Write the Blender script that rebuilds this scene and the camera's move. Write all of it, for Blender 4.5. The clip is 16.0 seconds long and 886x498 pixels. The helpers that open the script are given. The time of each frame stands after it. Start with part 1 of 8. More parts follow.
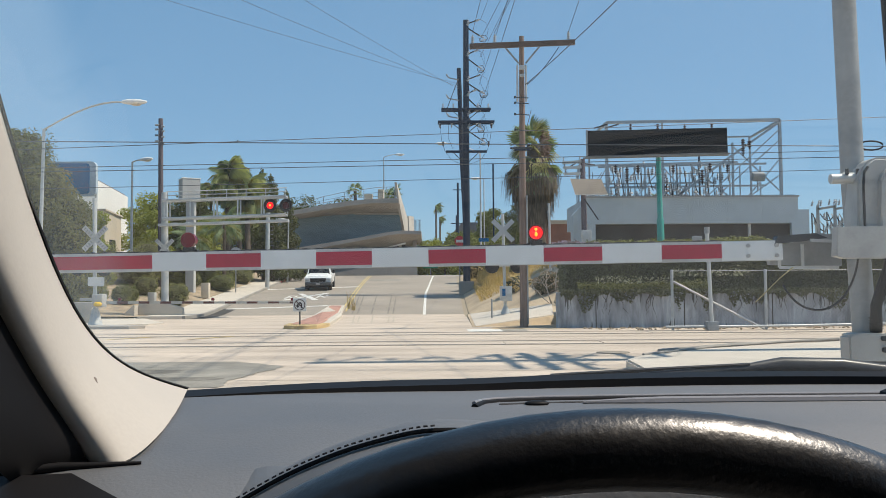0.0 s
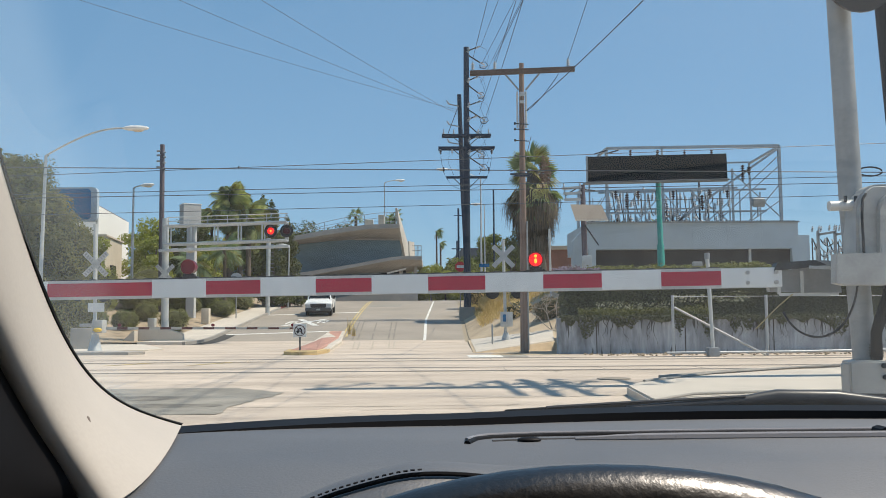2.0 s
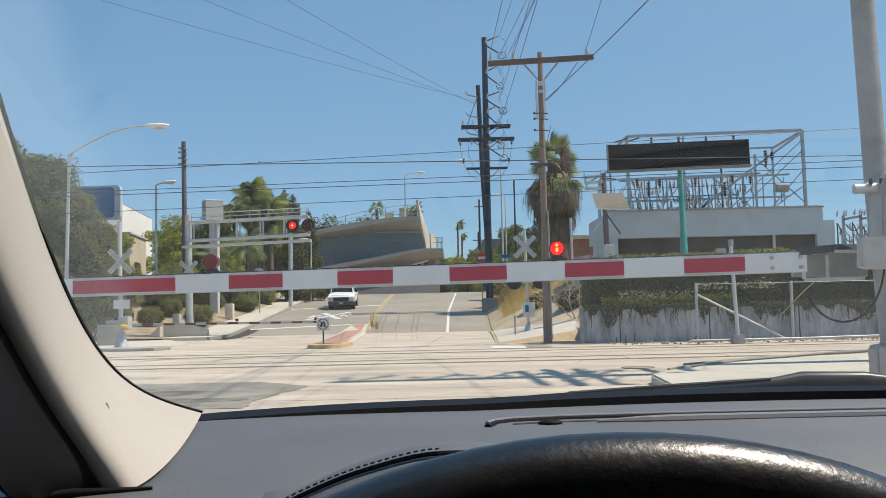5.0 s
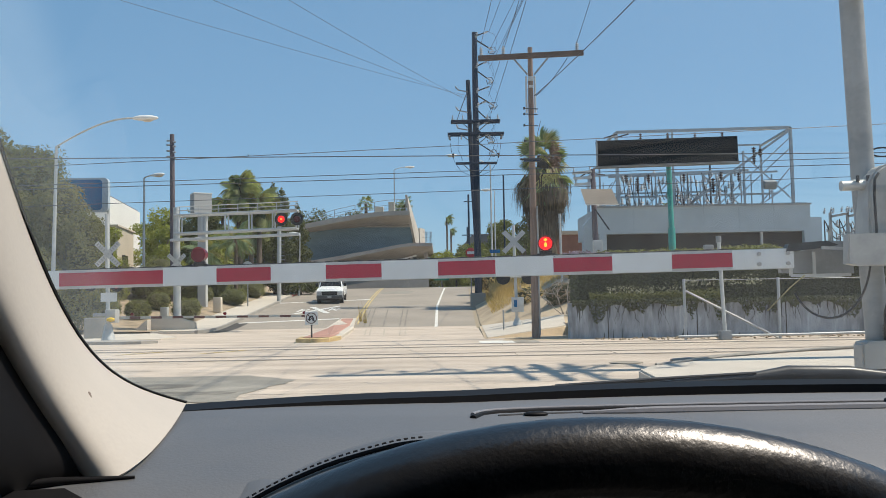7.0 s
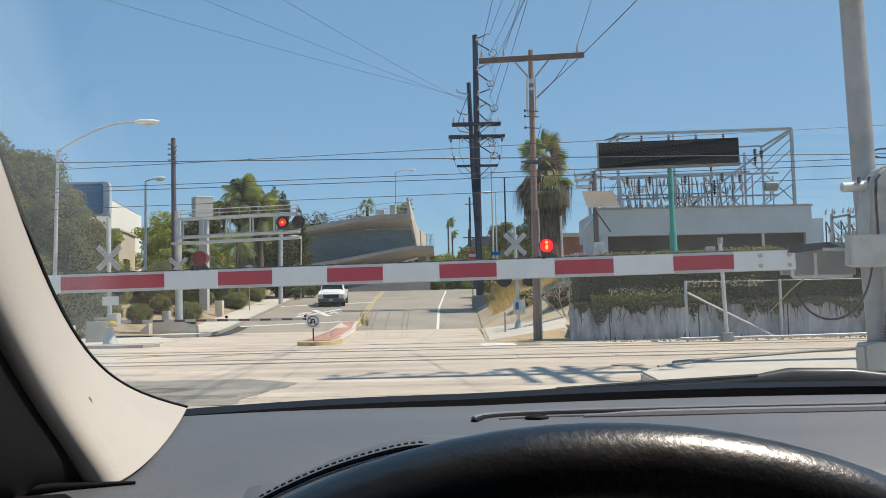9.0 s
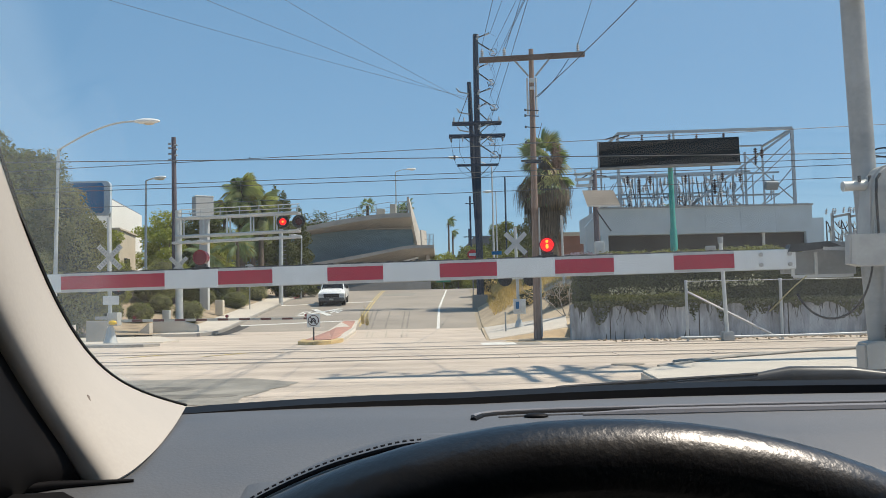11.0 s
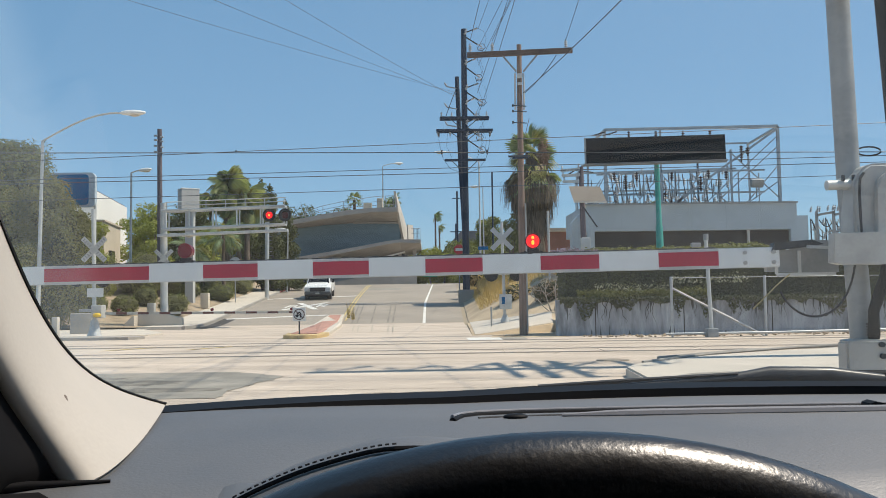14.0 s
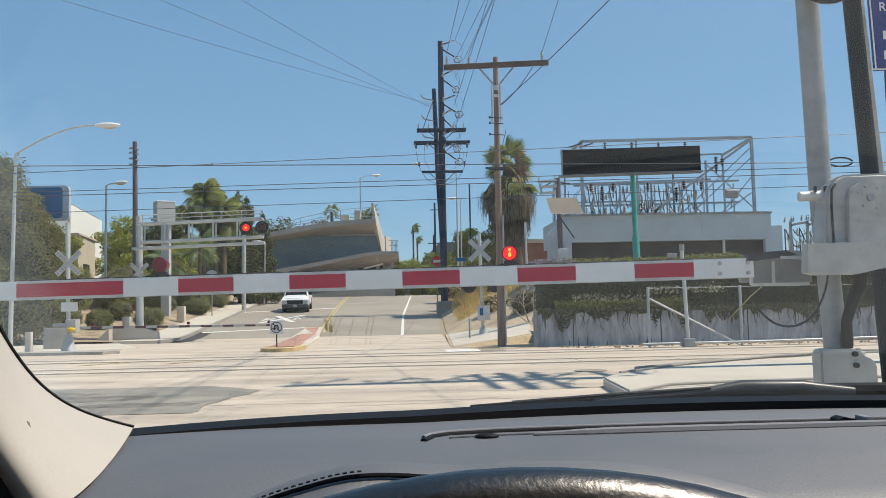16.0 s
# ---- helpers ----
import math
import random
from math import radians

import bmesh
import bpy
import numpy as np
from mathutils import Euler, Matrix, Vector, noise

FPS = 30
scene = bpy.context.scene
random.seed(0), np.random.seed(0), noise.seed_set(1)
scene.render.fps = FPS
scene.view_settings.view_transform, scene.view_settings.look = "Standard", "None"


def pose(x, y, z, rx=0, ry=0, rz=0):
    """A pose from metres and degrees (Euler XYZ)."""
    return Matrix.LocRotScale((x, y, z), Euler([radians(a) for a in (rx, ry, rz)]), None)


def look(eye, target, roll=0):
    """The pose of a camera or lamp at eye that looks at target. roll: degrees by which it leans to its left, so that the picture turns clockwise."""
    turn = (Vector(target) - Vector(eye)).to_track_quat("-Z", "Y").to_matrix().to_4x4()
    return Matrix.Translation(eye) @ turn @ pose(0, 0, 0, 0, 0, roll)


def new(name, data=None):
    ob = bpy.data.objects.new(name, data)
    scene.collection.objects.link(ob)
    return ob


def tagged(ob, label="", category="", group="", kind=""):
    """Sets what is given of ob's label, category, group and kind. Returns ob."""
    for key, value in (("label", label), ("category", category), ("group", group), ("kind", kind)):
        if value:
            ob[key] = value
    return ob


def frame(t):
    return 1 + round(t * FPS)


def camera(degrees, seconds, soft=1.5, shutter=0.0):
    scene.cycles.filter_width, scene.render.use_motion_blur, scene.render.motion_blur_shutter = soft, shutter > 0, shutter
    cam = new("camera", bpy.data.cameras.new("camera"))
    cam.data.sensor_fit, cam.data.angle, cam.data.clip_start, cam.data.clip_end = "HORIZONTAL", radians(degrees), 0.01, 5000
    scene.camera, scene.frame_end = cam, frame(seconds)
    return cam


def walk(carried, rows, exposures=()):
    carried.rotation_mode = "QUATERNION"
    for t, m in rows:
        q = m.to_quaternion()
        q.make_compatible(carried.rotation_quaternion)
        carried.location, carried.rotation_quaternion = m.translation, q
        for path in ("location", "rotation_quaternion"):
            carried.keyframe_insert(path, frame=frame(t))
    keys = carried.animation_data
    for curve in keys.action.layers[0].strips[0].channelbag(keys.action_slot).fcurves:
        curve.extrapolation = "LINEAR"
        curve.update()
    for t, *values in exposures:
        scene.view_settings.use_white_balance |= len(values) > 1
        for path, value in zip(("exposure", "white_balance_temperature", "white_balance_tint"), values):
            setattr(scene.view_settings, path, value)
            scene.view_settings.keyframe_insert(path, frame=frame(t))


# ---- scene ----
cam = camera(53.0, 16.0, soft=0.8)
PATH = [
    (0, (-0.017, 0.01, 1.299), (0.014, 2.007, 1.392), -0.4),
    (0.5, (-0.014, 0.006, 1.301), (0.016, 2.003, 1.407), -0.3),
    (1, (-0.012, 0.002, 1.308), (0.02, 1.997, 1.439), -0.3),
    (1.5, (-0.012, 0.002, 1.309), (0.024, 1.997, 1.457), -0.3),
    (2, (-0.01, 0.002, 1.309), (0.02, 1.996, 1.459), -0.4),
    (2.5, (-0.015, 0.004, 1.301), (-0.019, 1.999, 1.442), -0.7),
    (3, (-0.011, 0.006, 1.304), (-0.039, 2.002, 1.431), -1.1),
    (5.5, (-0.006, 0.01, 1.3), (-0.022, 2.006, 1.433), -1.3),
    (6, (-0.005, 0.01, 1.299), (-0.016, 2.006, 1.426), -1.2),
    (6.5, (-0.003, 0.012, 1.299), (-0.002, 2.008, 1.421), -1.1),
    (7, (-0.004, 0.012, 1.298), (0.002, 2.008, 1.418), -1.0),
    (7.5, (-0.004, 0.011, 1.299), (0.001, 2.007, 1.421), -1.0),
    (8, (-0.004, 0.009, 1.299), (-0.005, 2.005, 1.426), -1.0),
    (8.5, (-0.003, 0.012, 1.299), (0.0, 2.008, 1.424), -1.1),
    (9, (-0.003, 0.012, 1.299), (0.0, 2.008, 1.425), -1.2),
    (11.5, (-0.002, 0.014, 1.297), (0.0, 2.01, 1.42), -1.2),
    (12, (-0.002, 0.015, 1.296), (0.002, 2.012, 1.413), -1.2),
    (12.5, (-0.004, 0.018, 1.295), (0.001, 2.015, 1.407), -1.2),
    (13, (-0.002, 0.015, 1.294), (0.01, 2.012, 1.398), -1.1),
    (13.5, (0.0, 0.013, 1.299), (0.02, 2.01, 1.4), -0.9),
    (14, (0.003, 0.012, 1.303), (0.035, 2.009, 1.415), -0.8),
    (14.5, (0.005, 0.012, 1.305), (0.054, 2.007, 1.429), -0.8),
    (15, (0.006, 0.011, 1.306), (0.063, 2.006, 1.437), -1.0),
    (15.5, (0.008, 0.015, 1.307), (0.08, 2.009, 1.44), -1.1),
    (16, (0.01, 0.013, 1.31), (0.092, 2.006, 1.447), -1.2),
]
walk(cam, [(t, look(eye, target, roll)) for t, eye, target, roll in PATH])

# ---- light ----
SUN_DIR = Vector((0.515, 0.02, 0.857)).normalized()
world = bpy.data.worlds.new("world")
scene.world = world
world.use_nodes = True
wn = world.node_tree.nodes
sky = wn.new("ShaderNodeTexSky")
sky.sky_type = "NISHITA"
sky.sun_disc = False
sky.sun_elevation = math.asin(SUN_DIR.z)
sky.sun_rotation = math.atan2(SUN_DIR.x, SUN_DIR.y)
sky.air_density, sky.dust_density, sky.ozone_density = 1.0, 0.2, 2.4
sky.altitude = 500.0
wn["Background"].inputs["Strength"].default_value = 0.117
world.node_tree.links.new(sky.outputs["Color"], wn["Background"].inputs["Color"])
# a thin even haze over the whole sky
haze = wn.new("ShaderNodeBackground")
haze.inputs["Color"].default_value, haze.inputs["Strength"].default_value = (0.166, 0.335, 0.540, 1), 1.06
veil = wn.new("ShaderNodeMixShader")
veil.inputs["Fac"].default_value = 0.6
world.node_tree.links.new(wn["Background"].outputs["Background"], veil.inputs[1])
world.node_tree.links.new(haze.outputs["Background"], veil.inputs[2])
world.node_tree.links.new(veil.outputs["Shader"], wn["World Output"].inputs["Surface"])
sun_data = bpy.data.lights.new("sun", "SUN")
sun_data.energy, sun_data.angle, sun_data.color = 4.9, radians(0.6), (1.0, 0.875, 0.735)
sun = new("sun", sun_data)
sun.matrix_world = look(Vector((30, 10, 60)), Vector((30, 10, 60)) - SUN_DIR)
scene.view_settings.exposure = 0.24

# ---- materials ----
def mat(name, col, rough=0.6, metal=0.0, var=0.18, scale=3.0, bump=0.15, bscale=45.0, spec=0.4, tint=None, rand=0.0, stretch=(1, 1, 1), bdist=0.02):
    m = bpy.data.materials.new(name)
    m.use_nodes = True
    nt = m.node_tree
    n, l = nt.nodes, nt.links
    b = n["Principled BSDF"]
    b.inputs["Metallic"].default_value = metal
    b.inputs["Specular IOR Level"].default_value = spec
    tc = n.new("ShaderNodeTexCoord")
    mp = n.new("ShaderNodeMapping")
    mp.inputs["Scale"].default_value = stretch
    l.new(tc.outputs["Object"], mp.inputs["Vector"])
    big = n.new("ShaderNodeTexNoise")
    big.inputs["Scale"].default_value, big.inputs["Detail"].default_value, big.inputs["Roughness"].default_value = scale, 6.0, 0.65
    fine = n.new("ShaderNodeTexNoise")
    fine.inputs["Scale"].default_value, fine.inputs["Detail"].default_value = bscale, 4.0
    l.new(mp.outputs["Vector"], big.inputs["Vector"])
    l.new(mp.outputs["Vector"], fine.inputs["Vector"])
    ramp = n.new("ShaderNodeValToRGB")
    dark = tint if tint else tuple(c * (1 - 1.6 * var) for c in col)
    light = tuple(min(1.0, c * (1 + 0.7 * var)) for c in col)
    ramp.color_ramp.elements[0].position, ramp.color_ramp.elements[1].position = 0.30, 0.68
    ramp.color_ramp.elements[0].color, ramp.color_ramp.elements[1].color = (*dark, 1), (*light, 1)
    l.new(big.outputs["Fac"], ramp.inputs["Fac"])
    mix = n.new("ShaderNodeMix")
    mix.data_type, mix.blend_type = "RGBA", "MULTIPLY"
    mix.inputs["Factor"].default_value = min(1.0, 2.2 * var)
    l.new(ramp.outputs["Color"], mix.inputs["A"])
    fr = n.new("ShaderNodeMapRange")
    fr.inputs["From Min"].default_value, fr.inputs["From Max"].default_value = 0.25, 0.75
    fr.inputs["To Min"].default_value, fr.inputs["To Max"].default_value = 0.72, 1.15
    l.new(fine.outputs["Fac"], fr.inputs["Value"])
    l.new(fr.outputs["Result"], mix.inputs["B"])
    out = mix.outputs["Result"]
    if rand:
        geo = n.new("ShaderNodeNewGeometry")
        rr = n.new("ShaderNodeMapRange")
        rr.inputs["To Min"].default_value, rr.inputs["To Max"].default_value = 1 - rand, 1 + rand
        l.new(geo.outputs["Random Per Island"], rr.inputs["Value"])
        m2 = n.new("ShaderNodeMix")
        m2.data_type, m2.blend_type = "RGBA", "MULTIPLY"
        m2.inputs["Factor"].default_value = 1.0
        l.new(out, m2.inputs["A"])
        l.new(rr.outputs["Result"], m2.inputs["B"])
        out = m2.outputs["Result"]
    l.new(out, b.inputs["Base Color"])
    rm = n.new("ShaderNodeMapRange")
    rm.inputs["To Min"].default_value, rm.inputs["To Max"].default_value = max(0.03, rough - 0.12), min(1.0, rough + 0.12)
    l.new(big.outputs["Fac"], rm.inputs["Value"])
    l.new(rm.outputs["Result"], b.inputs["Roughness"])
    if bump:
        bp = n.new("ShaderNodeBump")
        bp.inputs["Strength"].default_value, bp.inputs["Distance"].default_value = bump, bdist
        l.new(fine.outputs["Fac"], bp.inputs["Height"])
        l.new(bp.outputs["Normal"], b.inputs["Normal"])
    return m


def leaf_mat(name, col, rand=0.45, trans=0.25):
    m = mat(name, col, 0.7, var=0.2, scale=0.9, bump=0.0, rand=rand, spec=0.2)
    nt = m.node_tree
    b = nt.nodes["Principled BSDF"]
    tr = nt.nodes.new("ShaderNodeBsdfTranslucent")
    tr.inputs["Color"].default_value = (min(1, col[0] * 1.6), min(1, col[1] * 1.6), col[2] * 0.8, 1)
    mx = nt.nodes.new("ShaderNodeMixShader")
    mx.inputs["Fac"].default_value = trans
    nt.links.new(b.outputs["BSDF"], mx.inputs[1])
    nt.links.new(tr.outputs["BSDF"], mx.inputs[2])
    nt.links.new(mx.outputs["Shader"], nt.nodes["Material Output"].inputs["Surface"])
    return m


def glow(name, col, strength):
    m = mat(name, col, 0.3, var=0.02, bump=0)
    b = m.node_tree.nodes["Principled BSDF"]
    b.inputs["Emission Color"].default_value = (*col, 1)
    b.inputs["Emission Strength"].default_value = strength
    return m


def glass(name, dust=0.0):
    m = bpy.data.materials.new(name)
    m.use_nodes = True
    nt = m.node_tree
    n, l = nt.nodes, nt.links
    n.remove(n["Principled BSDF"])
    tr = n.new("ShaderNodeBsdfTransparent")
    tr.inputs["Color"].default_value = (0.885, 0.935, 0.925, 1)
    gl = n.new("ShaderNodeBsdfGlossy")
    gl.inputs["Roughness"].default_value = 0.02
    fr = n.new("ShaderNodeFresnel")
    fr.inputs["IOR"].default_value = 1.47
    mx = n.new("ShaderNodeMixShader")
    l.new(fr.outputs["Fac"], mx.inputs["Fac"])
    l.new(tr.outputs["BSDF"], mx.inputs[1])
    l.new(gl.outputs["BSDF"], mx.inputs[2])
    last = mx.outputs["Shader"]
    if dust:
        df = n.new("ShaderNodeBsdfTranslucent")
        df.inputs["Color"].default_value = (0.64, 0.74, 0.76, 1)
        tc = n.new("ShaderNodeTexCoord")
        ns = n.new("ShaderNodeTexNoise")
        ns.inputs["Scale"].default_value, ns.inputs["Detail"].default_value = 6.0, 5.0
        l.new(tc.outputs["Object"], ns.inputs["Vector"])
        mr = n.new("ShaderNodeMapRange")
        mr.inputs["From Min"].default_value, mr.inputs["From Max"].default_value = 0.3, 0.8
        mr.inputs["To Min"].default_value, mr.inputs["To Max"].default_value = dust * 0.5, dust * 1.5
        l.new(ns.outputs["Fac"], mr.inputs["Value"])
        # past a slanted edge, the strip at the end of the screen is veiled more
        geo = n.new("ShaderNodeNewGeometry")
        ds = n.new("ShaderNodeVectorMath")
        ds.operation = "DOT_PRODUCT"
        ds.inputs[1].default_value = (1.0, 0.17, 0.0)
        l.new(geo.outputs["Position"], ds.inputs[0])
        edge = n.new("ShaderNodeMapRange")
        edge.interpolation_type = "SMOOTHSTEP"
        edge.inputs["From Min"].default_value, edge.inputs["From Max"].default_value = -0.156, -0.128
        edge.inputs["To Min"].default_value, edge.inputs["To Max"].default_value = 11.0, 1.0
        l.new(ds.outputs["Value"], edge.inputs["Value"])
        mu = n.new("ShaderNodeMath")
        mu.operation = "MULTIPLY"
        l.new(mr.outputs["Result"], mu.inputs[0])
        l.new(edge.outputs["Result"], mu.inputs[1])
        m2 = n.new("ShaderNodeMixShader")
        l.new(mu.outputs["Value"], m2.inputs["Fac"])
        l.new(last, m2.inputs[1])
        l.new(df.outputs["BSDF"], m2.inputs[2])
        last = m2.outputs["Shader"]
    l.new(last, n["Material Output"].inputs["Surface"])
    return m


CONCRETE = mat("pale_concrete", (0.56, 0.465, 0.378), 0.85, var=0.20, scale=0.9, bump=0.25, bscale=20, stretch=(0.3, 1.1, 1))
CONCRETE_SIDE = mat("sidewalk_concrete", (0.56, 0.50, 0.425), 0.85, var=0.10, scale=0.8, bump=0.2, bscale=25)
CONCRETE_GREY = mat("grey_concrete", (0.35, 0.325, 0.29), 0.85, var=0.14, scale=0.7, bump=0.3, bscale=14)
CONCRETE_WALL = mat("weathered_wall_concrete", (0.42, 0.445, 0.48), 0.85, var=0.36, scale=1.6, bump=0.35, bscale=9, stretch=(1.2, 1, 0.3))
CONCRETE_BRIDGE = mat("bridge_concrete", (0.40, 0.365, 0.325), 0.85, var=0.14, scale=0.25, bump=0.2, bscale=3)
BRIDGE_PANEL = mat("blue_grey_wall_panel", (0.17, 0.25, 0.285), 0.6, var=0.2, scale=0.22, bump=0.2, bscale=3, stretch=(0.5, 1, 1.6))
ASPHALT = mat("worn_asphalt", (0.32, 0.278, 0.232), 0.9, var=0.14, scale=0.22, bump=0.3, bscale=60)
ASPHALT_DARK = mat("dark_asphalt_patch", (0.30, 0.275, 0.235), 0.9, var=0.22, scale=0.9, bump=0.35, bscale=40)
DARK_FILL = mat("tar", (0.06, 0.055, 0.05), 0.8, var=0.2, scale=2)
DIRT = mat("dry_dirt", (0.50, 0.39, 0.265), 0.95, var=0.22, scale=0.6, bump=0.5, bscale=8)
EARTH = mat("dry_earth", (0.33, 0.27, 0.19), 0.95, var=0.2, scale=0.05, bump=0.3, bscale=2)
PAINT_WHITE = mat("white_road_paint", (0.72, 0.70, 0.65), 0.7, var=0.16, scale=2.5, bump=0.15)
PAINT_YELLOW = mat("yellow_road_paint", (0.56, 0.42, 0.17), 0.7, var=0.22, scale=2.5, bump=0.15)
PAINT_RED = mat("red_kerb_paint", (0.42, 0.09, 0.07), 0.7, var=0.2, scale=2)
BRICK_RED = mat("red_stamped_concrete", (0.47, 0.255, 0.195), 0.85, var=0.16, scale=1.5, bump=0.3, bscale=18)
STEEL_RAIL = mat("worn_rail_steel", (0.36, 0.32, 0.28), 0.5, metal=0.35, var=0.2, scale=2, stretch=(0.3, 1, 1))
RUBBER = mat("black_rubber", (0.022, 0.022, 0.024), 0.75, var=0.2, scale=6)
GALV = mat("galvanised_steel", (0.48, 0.49, 0.49), 0.5, metal=0.35, var=0.12, scale=4, bump=0.08)
ALU = mat("aluminium_paint", (0.52, 0.53, 0.52), 0.48, metal=0.25, var=0.12, scale=3, bump=0.06)
ALU_DULL = mat("dull_aluminium", (0.31, 0.325, 0.33), 0.55, metal=0.2, var=0.15, scale=3, bump=0.08)
MECH_GREY = mat("grey_machine_paint", (0.43, 0.425, 0.405), 0.5, metal=0.1, var=0.14, scale=5, bump=0.06)
WHITE_PAINT = mat("white_enamel", (0.72, 0.72, 0.70), 0.42, var=0.07, scale=5, bump=0.05)
STRIPE_RED = mat("red_reflective_sheeting", (0.41, 0.018, 0.052), 0.35, var=0.1, scale=6, bump=0.04)
STRIPE_WHITE = mat("white_reflective_sheeting", (0.70, 0.72, 0.72), 0.38, var=0.06, scale=6, bump=0.04)
BLACK_METAL = mat("black_painted_metal", (0.018, 0.018, 0.02), 0.45, var=0.2, scale=6)
DARK_STEEL = mat("dark_steel", (0.06, 0.065, 0.07), 0.5, metal=0.3, var=0.2, scale=6)
LENS_DARK = mat("dark_red_lens", (0.07, 0.008, 0.008), 0.2, var=0.1, scale=6, bump=0)
LENS_RED = glow("lit_red_lens", (0.75, 0.006, 0.008), 1.2)
LENS_CORE = glow("lit_lamp_core", (1.0, 0.34, 0.03), 1.6)
LENS_ARM = mat("red_lamp_lens", (0.17, 0.012, 0.02), 0.25, var=0.1, scale=9, bump=0)
WOOD_POLE = mat("brown_pole_timber", (0.25, 0.178, 0.145), 0.85, var=0.28, scale=3, bump=0.4, bscale=18, stretch=(2.5, 2.5, 0.12))
WOOD_ARM = mat("dark_arm_timber", (0.11, 0.078, 0.064), 0.85, var=0.25, scale=3, bump=0.3, bscale=18)
WOOD_DARK = mat("dark_creosote_timber", (0.036, 0.055, 0.088), 0.85, var=0.25, scale=3, bump=0.3, bscale=18, spec=0.1, stretch=(2.5, 2.5, 0.12))
CABLE = mat("cable_black", (0.02, 0.022, 0.025), 0.6, var=0.1, bump=0)
CABLE_GREY = mat("cable_grey", (0.10, 0.11, 0.12), 0.5, var=0.1, bump=0)
DRY_TWIG = leaf_mat("dry_twig", (0.27, 0.20, 0.13), trans=0.1)
INSULATOR = mat("grey_porcelain", (0.33, 0.35, 0.37), 0.5, var=0.08, bump=0)
INSULATOR_DARK = mat("brown_porcelain", (0.06, 0.045, 0.05), 0.25, var=0.08, bump=0)
TEAL = mat("teal_paint", (0.045, 0.30, 0.26), 0.5, var=0.12, scale=2)
BILLBOARD_BLACK = mat("dark_billboard_face", (0.002, 0.008, 0.014), 0.9, var=0.1, scale=0.8, bump=0, spec=0.0)
LATTICE = mat("bluish_galvanised_steel", (0.36, 0.40, 0.43), 0.55, metal=0.2, var=0.12, scale=4, bump=0.05)
BUILDING_GREY = mat("grey_metal_siding", (0.42, 0.49, 0.535), 0.6, var=0.09, scale=0.6, bump=0.08, bscale=6)
BUILDING_DARK = mat("dark_screen_and_recess", (0.055, 0.055, 0.055), 0.8, var=0.3, scale=0.9, bump=0.2)
STUCCO_WHITE = mat("white_stucco", (0.80, 0.78, 0.74), 0.8, var=0.05, scale=0.3)
STUCCO_BEIGE = mat("beige_stucco", (0.60, 0.52, 0.41), 0.85, var=0.1, scale=0.3)
RUST_WALL = mat("rust_brown_wall", (0.28, 0.13, 0.095), 0.8, var=0.2, scale=0.6)
ROOF_GREY = mat("grey_roof", (0.20, 0.19, 0.19), 0.8, var=0.15, scale=0.5)
SOLAR = mat("pale_panel_back", (0.62, 0.60, 0.59), 0.5, var=0.08, scale=1.5)
SIGN_BLUE = mat("blue_sign_sheeting", (0.006, 0.135, 0.34), 0.6, var=0.25, scale=0.8, bump=0.02, spec=0.15)
SIGN_RED = mat("red_sign_sheeting", (0.50, 0.03, 0.04), 0.45, var=0.08, bump=0.02)
SIGN_GREEN = mat("green_sign_sheeting", (0.02, 0.22, 0.12), 0.45, var=0.08, bump=0.02)
SIGN_GREY = mat("plain_sign_back", (0.46, 0.47, 0.47), 0.5, metal=0.2, var=0.1)
LEAF_HEDGE = leaf_mat("hedge_leaf", (0.105, 0.112, 0.066), rand=0.2)
LEAF_PALE = leaf_mat("pale_dry_leaf", (0.30, 0.30, 0.21))
LEAF_OLIVE = leaf_mat("olive_tree_leaf", (0.125, 0.135, 0.058), rand=0.35)
TIMBER_GREY = mat("greyed_pole_timber", (0.15, 0.125, 0.14), 0.85, var=0.28, scale=3, bump=0.4, bscale=18, stretch=(2.5, 2.5, 0.12))
# Fill inside crowns, darker than the leaves to paint in the inner shade
LEAF_MASS = mat("leaf_fill_painted_shade", (0.085, 0.085, 0.045), 0.95, var=0.35, scale=2.5, bump=0.9, bscale=9, spec=0.1, bdist=0.1)
PALM_TRUNK = mat("palm_thatch", (0.11, 0.10, 0.095), 0.95, var=0.35, scale=4, bump=0.5, bscale=14, stretch=(2, 2, 0.3))
PALM_FLOWER = leaf_mat("palm_flower_stalk", (0.50, 0.46, 0.20))
PALM_BROWN = leaf_mat("dry_flower_clump", (0.27, 0.17, 0.13), trans=0.1)
NOSE_PAINT = mat("faded_yellow_paint", (0.58, 0.42, 0.20), 0.8, var=0.25, scale=2.5, bump=0.15)
STRIPE_WORN = mat("weathered_dark_stripe", (0.13, 0.055, 0.05), 0.7, var=0.2, scale=5)
STRIPE_DULL = mat("weathered_pale_stripe", (0.50, 0.48, 0.43), 0.7, var=0.15, scale=5)
# Young growth and sunlit fringe; the sun is put into the paler green
LEAF_HEDGE_TOP = leaf_mat("young_sunlit_hedge_leaf", (0.175, 0.18, 0.07))
LEAF_IVY = leaf_mat("ivy_leaf", (0.088, 0.096, 0.055))
LEAF_DARK = leaf_mat("dark_tree_leaf", (0.105, 0.115, 0.05))
LEAF_MID = leaf_mat("tree_leaf", (0.165, 0.18, 0.06))
LEAF_BRIGHT = leaf_mat("bright_leaf", (0.27, 0.29, 0.075), trans=0.35)
MULCH = mat("dry_mulch", (0.36, 0.28, 0.19), 0.95, var=0.3, scale=1.2, bump=0.5, bscale=10)
LEAF_BUSH = leaf_mat("shrub_leaf", (0.20, 0.205, 0.09))
